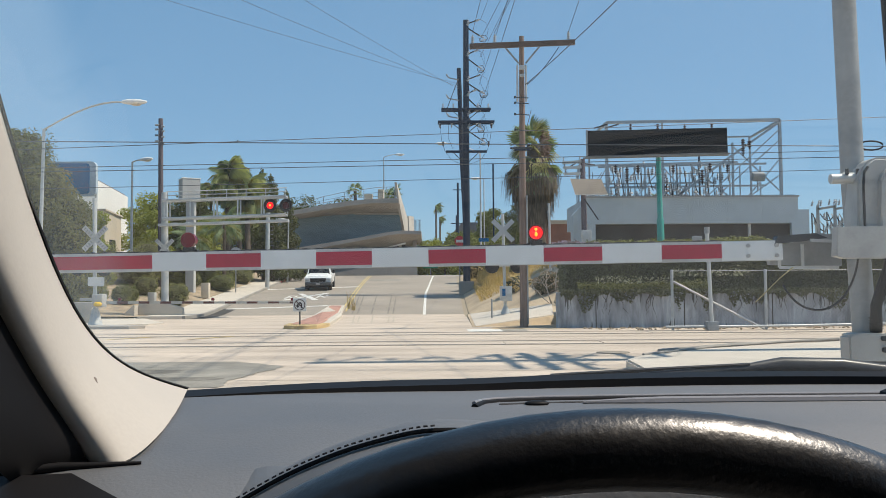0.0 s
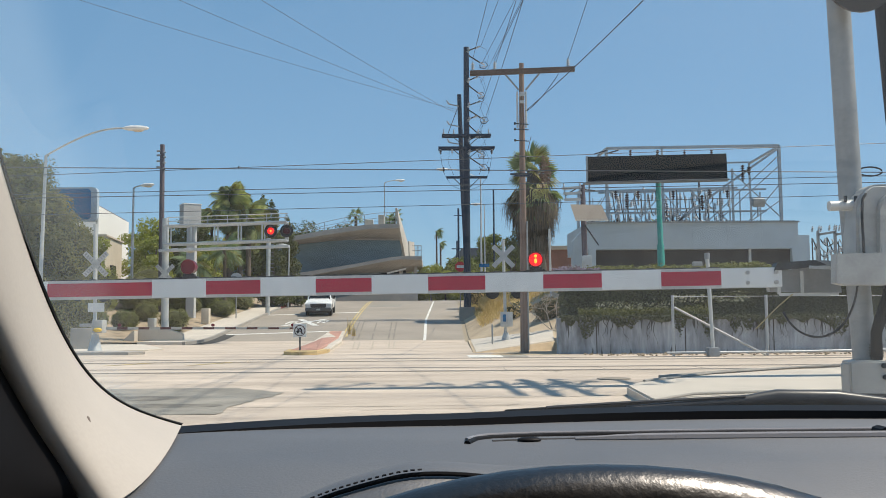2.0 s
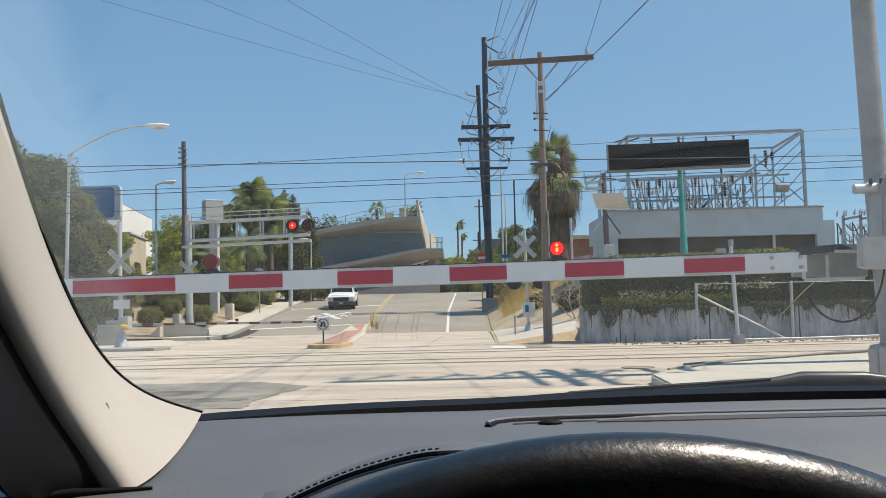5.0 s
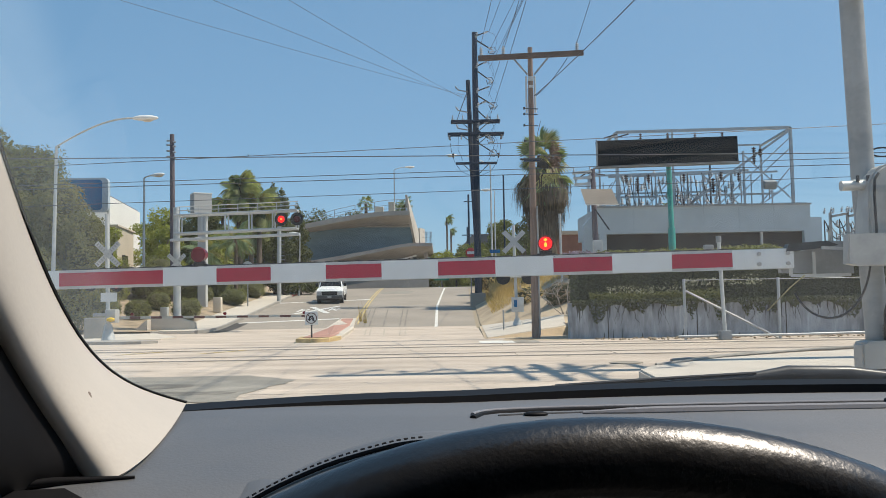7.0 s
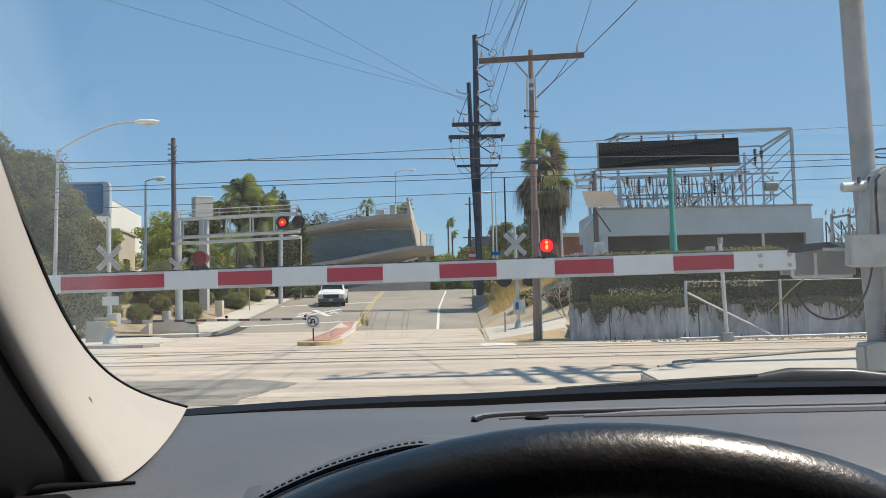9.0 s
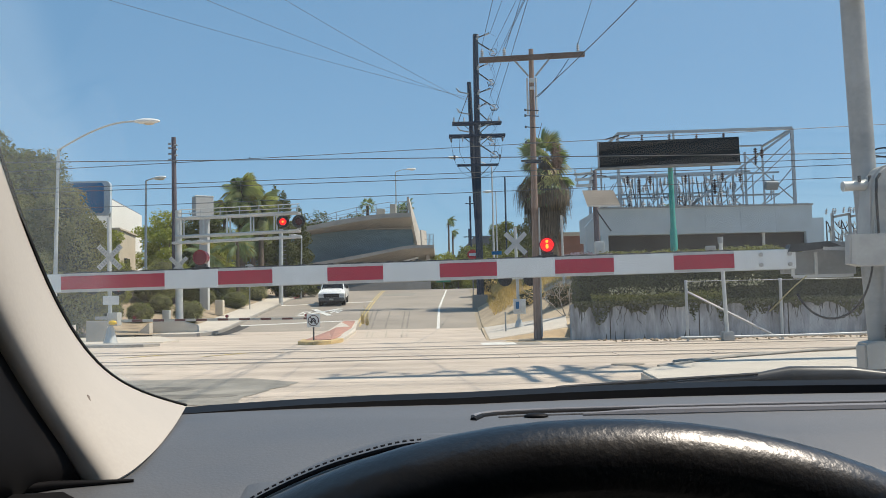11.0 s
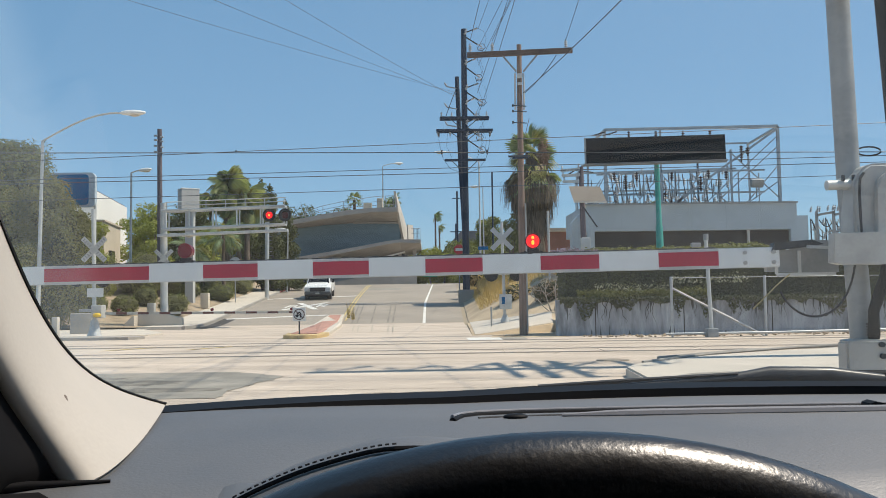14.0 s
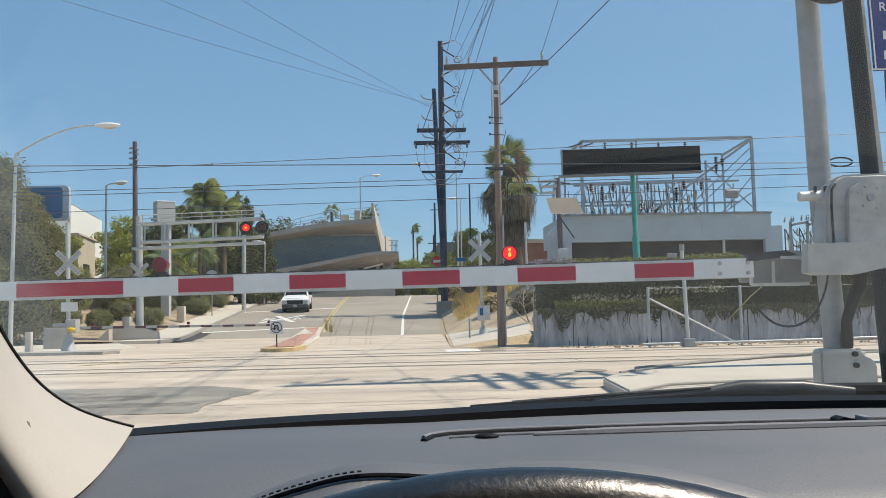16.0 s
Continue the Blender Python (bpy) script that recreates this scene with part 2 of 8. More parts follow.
LEAF_FLOWER = leaf_mat("purple_flower", (0.25, 0.20, 0.30))
PALM_GREEN = leaf_mat("palm_frond_green", (0.18, 0.235, 0.13))
PALM_SILVER = leaf_mat("silvery_palm_frond", (0.36, 0.39, 0.23), rand=0.35, trans=0.45)
PALM_LIGHT = leaf_mat("palm_frond_yellowish", (0.26, 0.24, 0.085))
PALM_DEAD = leaf_mat("dead_palm_frond", (0.19, 0.145, 0.085), trans=0.1)
GRASS_DRY = leaf_mat("dry_grass", (0.52, 0.38, 0.17), trans=0.2)
BARK = mat("bark", (0.16, 0.12, 0.09), 0.9, var=0.3, scale=3, bump=0.5, bscale=12, stretch=(2, 2, 0.4))
CAR_PAINT_WHITE = mat("white_car_paint", (0.78, 0.78, 0.77), 0.25, var=0.02, bump=0, spec=0.6)
CAR_BLACK = mat("black_car_plastic", (0.015, 0.015, 0.016), 0.5, var=0.1, bump=0)
CAR_GLASS = mat("dark_vehicle_glass", (0.02, 0.025, 0.03), 0.08, var=0.05, bump=0, spec=0.8)
CHROME = mat("chrome", (0.6, 0.6, 0.6), 0.12, metal=1.0, var=0.03, bump=0)
PILLAR = mat("beige_pillar_trim", (0.40, 0.38, 0.345), 0.8, var=0.05, scale=5, bump=0.2, bscale=320, bdist=0.0005)
DASH = mat("dark_grey_dash_vinyl", (0.013, 0.018, 0.024), 0.60, var=0.10, scale=5, bump=0.35, bscale=420, spec=1.0, bdist=0.0008)
DASH.node_tree.nodes["Principled BSDF"].inputs["IOR"].default_value = 1.95
LEATHER = mat("black_leather", (0.002, 0.0025, 0.004), 0.34, var=0.10, scale=30, bump=0.24, bscale=360, spec=1.0, bdist=0.0011)
TRIM_BLACK = mat("black_trim", (0.007, 0.007, 0.008), 0.55, var=0.1, bump=0, spec=0.15)
THREAD = mat("grey_thread", (0.010, 0.012, 0.016), 0.8, var=0.1, bump=0)
CHARCOAL = mat("charcoal_plastic", (0.02, 0.021, 0.023), 0.6, var=0.1, bump=0.2, bscale=300, bdist=0.0008)
WINDSHIELD = glass("windscreen_glass", 0.009)

# ---- mesh helpers ----
ORG = {}


def thing(name, loc, label, category, group="", kind=""):
    ob = new(name)
    ob.empty_display_size = 0.2
    ob.location = loc
    ORG[ob] = Vector(loc)
    return tagged(ob, label, category, group, kind)


def _mesh(name, bm, material, smooth):
    me = bpy.data.meshes.new(name)
    if isinstance(bm, tuple):
        me.from_pydata(bm[0], [], bm[1])
    else:
        bm.to_mesh(me)
        bm.free()
    me.materials.append(material)
    if smooth:
        for p in me.polygons:
            p.use_smooth = True
        me.set_sharp_from_angle(angle=radians(38))
    return me


def part(name, bm, material, parent, label="", smooth=True):
    """One mesh, given in world places, as a part of a thing or of a part."""
    org = ORG[parent]
    me = _mesh(name, bm, material, smooth)
    me.transform(Matrix.Translation(-org))
    ob = new(name, me)
    ob.parent = parent
    ORG[ob] = org
    return tagged(ob, label)


def solo(name, bm, material, label, category, group="", kind="", smooth=True, loc=None):
    me = _mesh(name, bm, material, smooth)
    if loc is None:
        co = np.empty(len(me.vertices) * 3)
        me.vertices.foreach_get("co", co)
        co = co.reshape(-1, 3)
        lo, hi = co.min(0), co.max(0)
        loc = Vector(((lo[0] + hi[0]) / 2, (lo[1] + hi[1]) / 2, lo[2]))
    me.transform(Matrix.Translation(-Vector(loc)))
    ob = new(name, me)
    ob.location = loc
    ORG[ob] = Vector(loc)
    return tagged(ob, label, category, group, kind)


def B():
    return bmesh.new()


def box(bm, c, s, rot=None, bev=0.0):
    r = bmesh.ops.create_cube(bm, size=1.0)
    vs = r["verts"]
    bmesh.ops.scale(bm, vec=s, verts=vs)
    if bev:
        es = list({e for v in vs for e in v.link_edges})
        out = bmesh.ops.bevel(bm, geom=es, offset=bev, segments=2, affect="EDGES", profile=0.6)
        vs = list({v for f in out["faces"] for v in f.verts} | {v for v in vs if v.is_valid})
    m = Matrix.Translation(c)
    if rot is not None:
        m = m @ (rot if isinstance(rot, Matrix) else Euler([radians(a) for a in rot]).to_matrix().to_4x4())
    bmesh.ops.transform(bm, matrix=m, verts=vs)
    return bm


def frame_of(d):
    d = Vector(d).normalized()
    up = Vector((0, 0, 1)) if abs(d.z) < 0.95 else Vector((1, 0, 0))
    a = d.cross(up).normalized()
    return a, a.cross(d).normalized()


def tube(bm, pts, r, n=8, cap=True):
    """A round tube along points; r is one radius or one for each point."""
    pts = [Vector(p) for p in pts]
    rs = r if isinstance(r, (list, tuple)) else [r] * len(pts)
    rings = []
    a0 = None
    for i, p in enumerate(pts):
        d = pts[min(i + 1, len(pts) - 1)] - pts[max(i - 1, 0)]
        a, b = frame_of(d)
        if a0 is not None and a.dot(a0) < 0:
            a, b = -a, -b
        a0 = a
        rings.append([bm.verts.new(p + (a * math.cos(t) + b * math.sin(t)) * rs[i]) for t in (2 * math.pi * k / n for k in range(n))])
    for q, w in zip(rings, rings[1:]):
        for k in range(n):
            bm.faces.new((q[k], q[(k + 1) % n], w[(k + 1) % n], w[k]))
    if cap:
        bm.faces.new(rings[0][::-1])
        bm.faces.new(rings[-1])
    return bm


def beam(bm, p0, p1, w, hgt=None):
    """A square bar from p0 to p1."""
    p0, p1 = Vector(p0), Vector(p1)
    a, b = frame_of(p1 - p0)
    hgt = hgt or w
    vs = []
    for p in (p0, p1):
        vs.append([bm.verts.new(p + a * sx * w / 2 + b * sy * hgt / 2) for sx, sy in ((-1, -1), (1, -1), (1, 1), (-1, 1))])
    q, t = vs
    for k in range(4):
        bm.faces.new((q[k], q[(k + 1) % 4], t[(k + 1) % 4], t[k]))
    bm.faces.new(q[::-1])
    bm.faces.new(t)
    return bm


def prism(bm, poly, y0, y1, axis="y"):
    """A flat outline drawn out along an axis; the outline is in the other two."""
    def at(p, d):
        return {"y": (p[0], d, p[1]), "x": (d, p[0], p[1]), "z": (p[0], p[1], d)}[axis]
    lo = [bm.verts.new(at(p, y0)) for p in poly]
    hi = [bm.verts.new(at(p, y1)) for p in poly]
    n = len(poly)
    for k in range(n):
        bm.faces.new((lo[k], lo[(k + 1) % n], hi[(k + 1) % n], hi[k]))
    bm.faces.new(lo[::-1])
    bm.faces.new(hi)
    bmesh.ops.recalc_face_normals(bm, faces=bm.faces)
    return bm


def disc(bm, c, axis, r, depth, n=20, r2=None):
    c, d = Vector(c), Vector(axis).normalized() * depth / 2
    return tube(bm, [c - d, c + d], [r, r if r2 is None else r2], n)


def ball(bm, c, r, sub=2, scale=(1, 1, 1)):
    out = bmesh.ops.create_icosphere(bm, subdivisions=sub, radius=r)
    bmesh.ops.scale(bm, vec=scale, verts=out["verts"])
    bmesh.ops.translate(bm, vec=c, verts=out["verts"])
    return bm


def sag(p0, p1, drop, n=14):
    p0, p1 = Vector(p0), Vector(p1)
    return [p0.lerp(p1, i / n) - Vector((0, 0, 4 * drop * (i / n) * (1 - i / n))) for i in range(n + 1)]


def bez(p, t):
    u = 1 - t
    return Vector(p[0]) * u**3 + Vector(p[1]) * 3 * u * u * t + Vector(p[2]) * 3 * u * t * t + Vector(p[3]) * t**3


def leaves(rng, blobs, count, size, flat=0.0, shell=0.55):
    """Small folded leaves spread through ellipsoids (centre, radii); most sit near the surface."""
    vol = np.array([b[1][0] * b[1][1] + b[1][0] * b[1][2] + b[1][1] * b[1][2] for b in blobs])
    pick = rng.choice(len(blobs), count, p=vol / vol.sum())
    c = np.array([b[0] for b in blobs], float)[pick]
    rad = np.array([b[1] for b in blobs], float)[pick]
    d = rng.normal(size=(count, 3))
    d /= np.linalg.norm(d, axis=1)[:, None]
    k = rng.uniform(shell, 1.06, count) ** 0.7
    k *= 1 + 0.16 * np.sin(d[:, 0] * 7 + pick) * np.sin(d[:, 2] * 6 + pick * 2)
    p = c + d * rad * k[:, None]
    nrm = d + rng.normal(scale=0.65, size=(count, 3)) + np.array([0, 0, flat])
    nrm /= np.linalg.norm(nrm, axis=1)[:, None]
    t = np.cross(nrm, rng.normal(size=(count, 3)))
    t /= np.linalg.norm(t, axis=1)[:, None]
    s = np.cross(nrm, t)
    z = (size * rng.uniform(0.55, 1.35, count))[:, None]
    v = np.stack([p - t * z, p + s * z * 0.42 + nrm * z * 0.12, p + t * z, p - s * z * 0.42 + nrm * z * 0.12], 1).reshape(-1, 3)
    f = np.arange(count * 4).reshape(-1, 4)
    return v.tolist(), f.tolist()


def hill(y):
    """The height of the street, which climbs beyond the tracks to a crest."""
    y = min(max(y, 44), 100)
    if y < 50:
        return 0.065 * (y - 44) ** 2 / 12
    if y < 86:
        return 0.195 + 0.065 * (y - 50)
    u = y - 86
    return 2.535 + 0.065 * u - 0.065 * u * u / 28


def strip(bm, left, right, y0, y1, dz, step=1.0, thick=0.0, across=1):
    """A sheet that lies on the street; left and right give x at each y."""
    ys = [y0]
    k = math.floor(y0 / step + 1e-6) + 1
    while k * step < y1 - 1e-6:
        ys.append(k * step)
        k += 1
    ys.append(y1)
    rows = []
    for y in ys:
        a, b, z = left(y), right(y), hill(y) + dz
        rows.append([bm.verts.new((a + (b - a) * i / across, y, z)) for i in range(across + 1)])
    for q, w in zip(rows, rows[1:]):
        for i in range(across):
            bm.faces.new((q[i], q[i + 1], w[i + 1], w[i]))
    if thick:
        out = bmesh.ops.extrude_face_region(bm, geom=list(bm.faces))
        bmesh.ops.translate(bm, vec=(0, 0, -thick), verts=[v for v in out["geom"] if isinstance(v, bmesh.types.BMVert)])
        bmesh.ops.recalc_face_normals(bm, faces=bm.faces)
    return bm


def const(v):
    return lambda y: v


def line(y0, a, y1, b):
    return lambda y: a + (b - a) * (min(max(y, min(y0, y1)), max(y0, y1)) - y0) / (y1 - y0)

# ---- ground, road, tracks ----
rng = np.random.default_rng(7)
gxs = [-1800, -400, -120, -60, -40, -30, -24, -18, -14, -10, -6, -2, 2, 6, 10, 14, 18, 24, 30, 40, 60, 120, 400, 1800]
gys = [-400, -100, -40, -10, 10, 30, 40] + list(range(44, 101)) + [110, 130, 160, 220, 400, 900, 2500]
bm = B()
gv = [[bm.verts.new((x, y, hill(y) - 0.012)) for x in gxs] for y in gys]
for r0, r1 in zip(gv, gv[1:]):
    for k in range(len(gxs) - 1):
        bm.faces.new((r0[k], r0[k + 1], r1[k + 1], r1[k]))
solo("ground", bm, EARTH, "dry pale earth ground rising beyond the tracks", "ground", kind="structure", loc=(0, 0, 0))

road = solo("road", strip(B(), const(-70), const(70), -60, 44, -0.004, step=4.0, across=14), CONCRETE, "pale worn concrete road at the level crossing", "road", kind="structure", loc=(0, 0, 0))
KERB_L = lambda y: -11.6 - 0.042 * (y - 44) - 3.2 * max(0.0, (46 - y) / 6) ** 2 * 0.25
EDGE_R = lambda y: 1.75 + 0.02 * (y - 44)
bm = strip(B(), KERB_L, EDGE_R, 44, 47, 0.0)
solo("road_apron", bm, CONCRETE, "pale concrete apron between tracks and asphalt street", "road", kind="structure")
bm = strip(B(), KERB_L, EDGE_R, 47, 104, 0.0, across=4)
solo("street", bm, ASPHALT, "worn grey asphalt street climbing to a crest", "road", kind="structure")
bm = strip(B(), const(-80), const(80), 90, 104, 0.004, across=4)
solo("cross_street", bm, ASPHALT, "asphalt cross street along the crest", "road", kind="structure")

WORN_TAR = mat("worn_tar_patch", (0.215, 0.195, 0.165), 0.9, var=0.3, scale=2.2, bump=0.3, bscale=30)
SKID = mat("skid_rubber", (0.262, 0.233, 0.197), 0.9, var=0.3, scale=1.5)
# tar lines and joints in the street and slab
FILLER = mat("crack_filler", (0.30, 0.26, 0.21), 0.9, var=0.2, scale=2)
def mark(name, left, right, y0, y1, material, label, dz=0.006, parent=None):
    return solo(name, strip(B(), left, right, y0, y1, dz), material, label, "road marking", kind="structure", smooth=False)

mark("lane_line", const(-0.38), const(-0.22), 46.6, 63, PAINT_WHITE, "worn white lane line on the street")
mark("lane_line", line(63, -0.38, 90, 0.29), line(63, -0.22, 90, 0.43), 63, 90, PAINT_WHITE, "worn white lane line curving up the hill")
CENTRE = lambda y: -4.75 - 0.05 * (y - 49.5) + 0.00047 * (y - 49.5) ** 2
for dx in (0.0, 0.22):
    mark("centre_line", lambda y, d=dx: CENTRE(y) + d - 0.19, lambda y, d=dx: CENTRE(y) + d - 0.08, 49.5, 92, PAINT_YELLOW, "worn double yellow centre line")
mark("slab_marking", const(1.2), const(2.3), 27.9, 29.6, PAINT_WHITE, "faded white marking beside the tracks")
mark("tar_patch", const(2.3), const(3.1), 27.9, 31.0, ASPHALT_DARK, "grey asphalt repair strip by the tracks")
mark("asphalt_patch", const(-5.5), const(-2.6), 80.0, 84.0, ASPHALT_DARK, "darker asphalt repair patch", dz=0.004)
def taper(y0, y1, xa, xb, side, w=0.05):
    def at(y):
        t = min(1, max(0, (y - y0) / (y1 - y0)))
        return xa + (xb - xa) * t + side * w * math.sin(math.pi * t) ** 0.7
    return at
SKID_PALE = mat("faint_tyre_rubber", (0.47, 0.415, 0.34), 0.9, var=0.2, scale=1.5)
for x in (-3.05, -2.85, -2.3, -1.65, -1.45):
    x1, x2 = x * 1.3, x * 1.62
    mark("skid_mark", taper(35, 47, x, x1, -1, 0.035), taper(35, 47, x, x1, 1, 0.035), 35.2, 46.6, SKID_PALE, "faint tyre skid mark on the concrete", dz=0.014)
    mark("skid_mark", taper(44, 63, x1, x2, -1), taper(44, 63, x1, x2, 1), 47.2, 62, SKID, "faint tyre skid mark on the asphalt", dz=0.014)
# railway letters on the street: a large X with a letter each side, laid in white paint
bm = B()
cx, cy = -8.38, 61.2
def ground_bar(bm, x0, y0, x1, y1, w, dz=0.007):
    n = Vector((y1 - y0, x0 - x1, 0)).normalized() * w / 2
    a = [bm.verts.new((x0 + s * n.x, y0 + s * n.y, hill(y0 + s * n.y) + dz)) for s in (-1, 1)]
    for k in range(1, 7):
        t = k / 6
        x, y = x0 + (x1 - x0) * t, y0 + (y1 - y0) * t
        b = [bm.verts.new((x + s * n.x, y + s * n.y, hill(y + s * n.y) + dz + 0.002)) for s in (-1, 1)]
        bm.faces.new((a[0], a[1], b[1], b[0]))
        a = b
ground_bar(bm, cx - 1.15, cy - 3.1, cx + 0.95, cy + 3.4, 0.42)
ground_bar(bm, cx - 0.95, cy + 3.1, cx + 0.95, cy - 3.1, 0.42, 0.011)
for s in (-1, 1):
    x = cx + s * 1.02
    y = cy + 0.35 * s
    ground_bar(bm, x - 0.28, y - 1.2, x - 0.28, y + 1.2, 0.16)
    ground_bar(bm, x + 0.2, y + 0.1, x + 0.2, y + 1.2, 0.16)
    ground_bar(bm, x - 0.28, y + 1.2, x + 0.2, y + 1.2, 0.28)
    ground_bar(bm, x - 0.28, y + 0.05, x + 0.2, y + 0.05, 0.28)
    ground_bar(bm, x - 0.1, y, x + 0.25, y - 1.2, 0.16)
solo("crossing_symbol", bm, PAINT_WHITE, "white painted railway crossing symbol on asphalt", "road marking", kind="structure", smooth=False)
for x0, y0, x1, y1, w, say in ((-11.75, 51.6, -6.1, 53.5, 0.55, "white skewed stop line before the crossing"), (-12.6, 69.3, -5.75, 72.1, 0.62, "white skewed line across the lane up the street")):
    bm = B()
    ground_bar(bm, x0, y0, x1, y1, w)
    solo("stop_line", bm, PAINT_WHITE, say, "road marking", kind="structure", smooth=False)
for x0 in (-9.3, -7.0):
    mark("slab_line", line(24.2, x0, 27.5, x0 + 2.0), line(24.2, x0 + 0.22, 27.5, x0 + 2.22), 24.6, 26.2, PAINT_YELLOW, "worn yellow line across the slab")
def ragged(seed, amp):
    return lambda y: amp * (noise.noise((seed, y * 1.1, 0)) + 0.5 * noise.noise((seed, y * 4.0, 5)))
rag_a, rag_b = ragged(3.1, 0.35), ragged(7.7, 0.18)
front_edge = line(12.6, -3.0, 17, -2.35)
for left_, right_, y0, y1 in ((lambda y: -7.2 + rag_a(y), lambda y: front_edge(y) + rag_b(y) - 1.1 * max(0, y - 15.6), 12.2, 16.7), (const(-13.0), lambda y: -7.28 + rag_a(y), 13.6, 16.4)):
    solo("asphalt_patch", strip(B(), left_, right_, y0, y1, 0.003, step=0.15), ASPHALT_DARK, "grey ragged asphalt repair patch in concrete road", "road marking", kind="structure", smooth=False)
for x0, y0, w, hgt in ((-5.4, 14.6, 1.3, 0.5), (-4.0, 13.4, 0.9, 0.35), (-6.3, 15.5, 1.0, 0.4), (-9.4, 15.2, 1.6, 0.45)):
    bm = B()
    ring = [bm.verts.new((x0 + w * (1 + 0.35 * noise.noise((x0, k * 0.7, 1))) * math.cos(k * math.pi / 12), y0 + hgt * (1 + 0.5 * noise.noise((y0, k * 0.9, 2))) * math.sin(k * math.pi / 12), 0.006)) for k in range(24)]
    bm.faces.new(ring)
    solo("tar_patch", bm, WORN_TAR, "darker worn tar blotch in the repair patch", "road marking", kind="structure", smooth=False)
for y0 in (9.6, 13.1, 31.4, 36.0):
    mark("slab_joint", const(-30), const(30), y0, y0 + 0.03, FILLER, "dark joint between concrete slabs", dz=0.002)
for x0 in (-8.6,):
    mark("slab_joint", const(x0), const(x0 + 0.03), 8, 20.6, FILLER, "dark joint between concrete slabs", dz=0.002)

# hairline cracks and a drain cover in the concrete
gc = np.random.default_rng(17)
for x0, y0, ang, n in ((-1.0, 12.5, 0.3, 9), (0.5, 14.2, 0.1, 12), (-2.2, 19.5, -0.2, 12), (2.2, 20.0, 0.5, 8), (-6.0, 20.2, 0.15, 10), (-5.0, 29.0, 0.1, 9), (-9.0, 18.3, 0.05, 11), (0.2, 31.5, 0.7, 8), (5.0, 22.6, 0.1, 9), (-8.0, 36.5, 0.1, 10), (-2.5, 38.5, -0.1, 10)):
    bm = B()
    x, y, a = x0, y0, ang
    prev = None
    for k in range(n):
        w = 0.012 + 0.010 * gc.uniform()
        q = [bm.verts.new((x - w * math.sin(a), y - w * math.cos(a), 0.003)), bm.verts.new((x + w * math.sin(a), y + w * math.cos(a), 0.003))]
        if prev:
            bm.faces.new((prev[0], q[0], q[1], prev[1]))
        prev = q
        a = ang + gc.normal() * 0.35
        x, y = x + 0.32 * math.cos(a), y + 0.32 * math.sin(a)
    solo("road_crack", bm, FILLER, "thin dark crack in the concrete road", "road crack", kind="structure", smooth=False)
solo("drain_cover", disc(B(), (3.75, 18.3, 0.004), (0, 0, 1), 0.34, 0.012, 24), FILLER, "round dark iron cover in the road", "drain cover")

# the two tracks, each rail in its flangeway between concrete panels
FLANGE = mat("dusty_rubber", (0.38, 0.335, 0.28), 0.85, var=0.2, scale=1.5)
def track(y):
    for r in (y, y + 1.435):
        bm = B()
        prism(bm, [(r - 0.036, 0.004), (r + 0.036, 0.004), (r + 0.034, 0.010), (r + 0.02, 0.014), (r - 0.02, 0.014), (r - 0.034, 0.010)], -70, 70, "x")
        rail = solo("rail", bm, STEEL_RAIL, "worn steel rail set flush in the concrete crossing", "rail", group="rails", kind="structure")
        bm = B()
        for o in (-0.075, 0.075):
            box(bm, (0, r + o, 0.0035), (140, 0.05, 0.006))
        solo("flangeway", bm, FLANGE, "black rubber flangeway beside the rail", "rail", group="flangeways", kind="structure")
track(21.3)
track(26.15)
panel_me = None
for ty in (21.3, 26.15):
    for k in range(18):
        x = -21 + k * 2.4
        if panel_me is None:
            bm = box(B(), (0, 0, 0), (2.36, 1.02, 0.012), bev=0.004)
            panel_me = _mesh("crossing_panel", bm, CONCRETE, False)
        ob = new("crossing_panel", panel_me)
        ob.parent = road
        ob.location = (x, ty + 0.7175, 0.0)

# ---- kerbs, pavements, islands ----
bm = strip(B(), lambda y: KERB_L(y) - 2.3, lambda y: KERB_L(y) - 0.16, 43.0, 100, 0.15, thick=0.25)
solo("sidewalk_far", bm, CONCRETE_SIDE, "pale concrete pavement up the street beside shrubs", "pavement", kind="structure", smooth=False)
bm = strip(B(), lambda y: KERB_L(y) - 0.16, KERB_L, 43.0, 78, 0.16, thick=0.3)
solo("kerb", bm, CONCRETE_GREY, "grey concrete kerb along the climbing street", "kerb", kind="structure", smooth=False)
bm = strip(B(), lambda y: KERB_L(y) - 0.16, KERB_L, 78, 96, 0.165, thick=0.3)
solo("kerb", bm, PAINT_RED, "red painted kerb near the crest", "kerb", kind="structure", smooth=False)
# Near-black strip paints the kerb's shadow in the gutter
bm = strip(B(), lambda y: KERB_L(y) - 0.05, lambda y: KERB_L(y) + 0.75, 43.2, 52, 0.004)
solo("gutter", bm, DARK_FILL, "dark strip painting the shadow in the gutter against the kerb", "gutter", kind="structure", smooth=False)
bm = prism(B(), [(-40, 34.6), (-12.6, 34.6), (-11.2, 35.6), (-11.0, 37.0), (-13.8, 43.2), (-40, 43.2)], -0.1, 0.05, "z")
solo("sidewalk_corner", bm, CONCRETE_SIDE, "pale concrete corner pavement at the crossing", "pavement", kind="structure", smooth=False)
bm = prism(B(), [(-17, 32.4), (-10.7, 31.8), (-10.3, 32.4), (-11.2, 33.4), (-17, 33.6)], -0.1, 0.10, "z")
solo("kerb", bm, CONCRETE_GREY, "low concrete kerb nib beside the gate mast", "kerb", kind="structure", smooth=False)

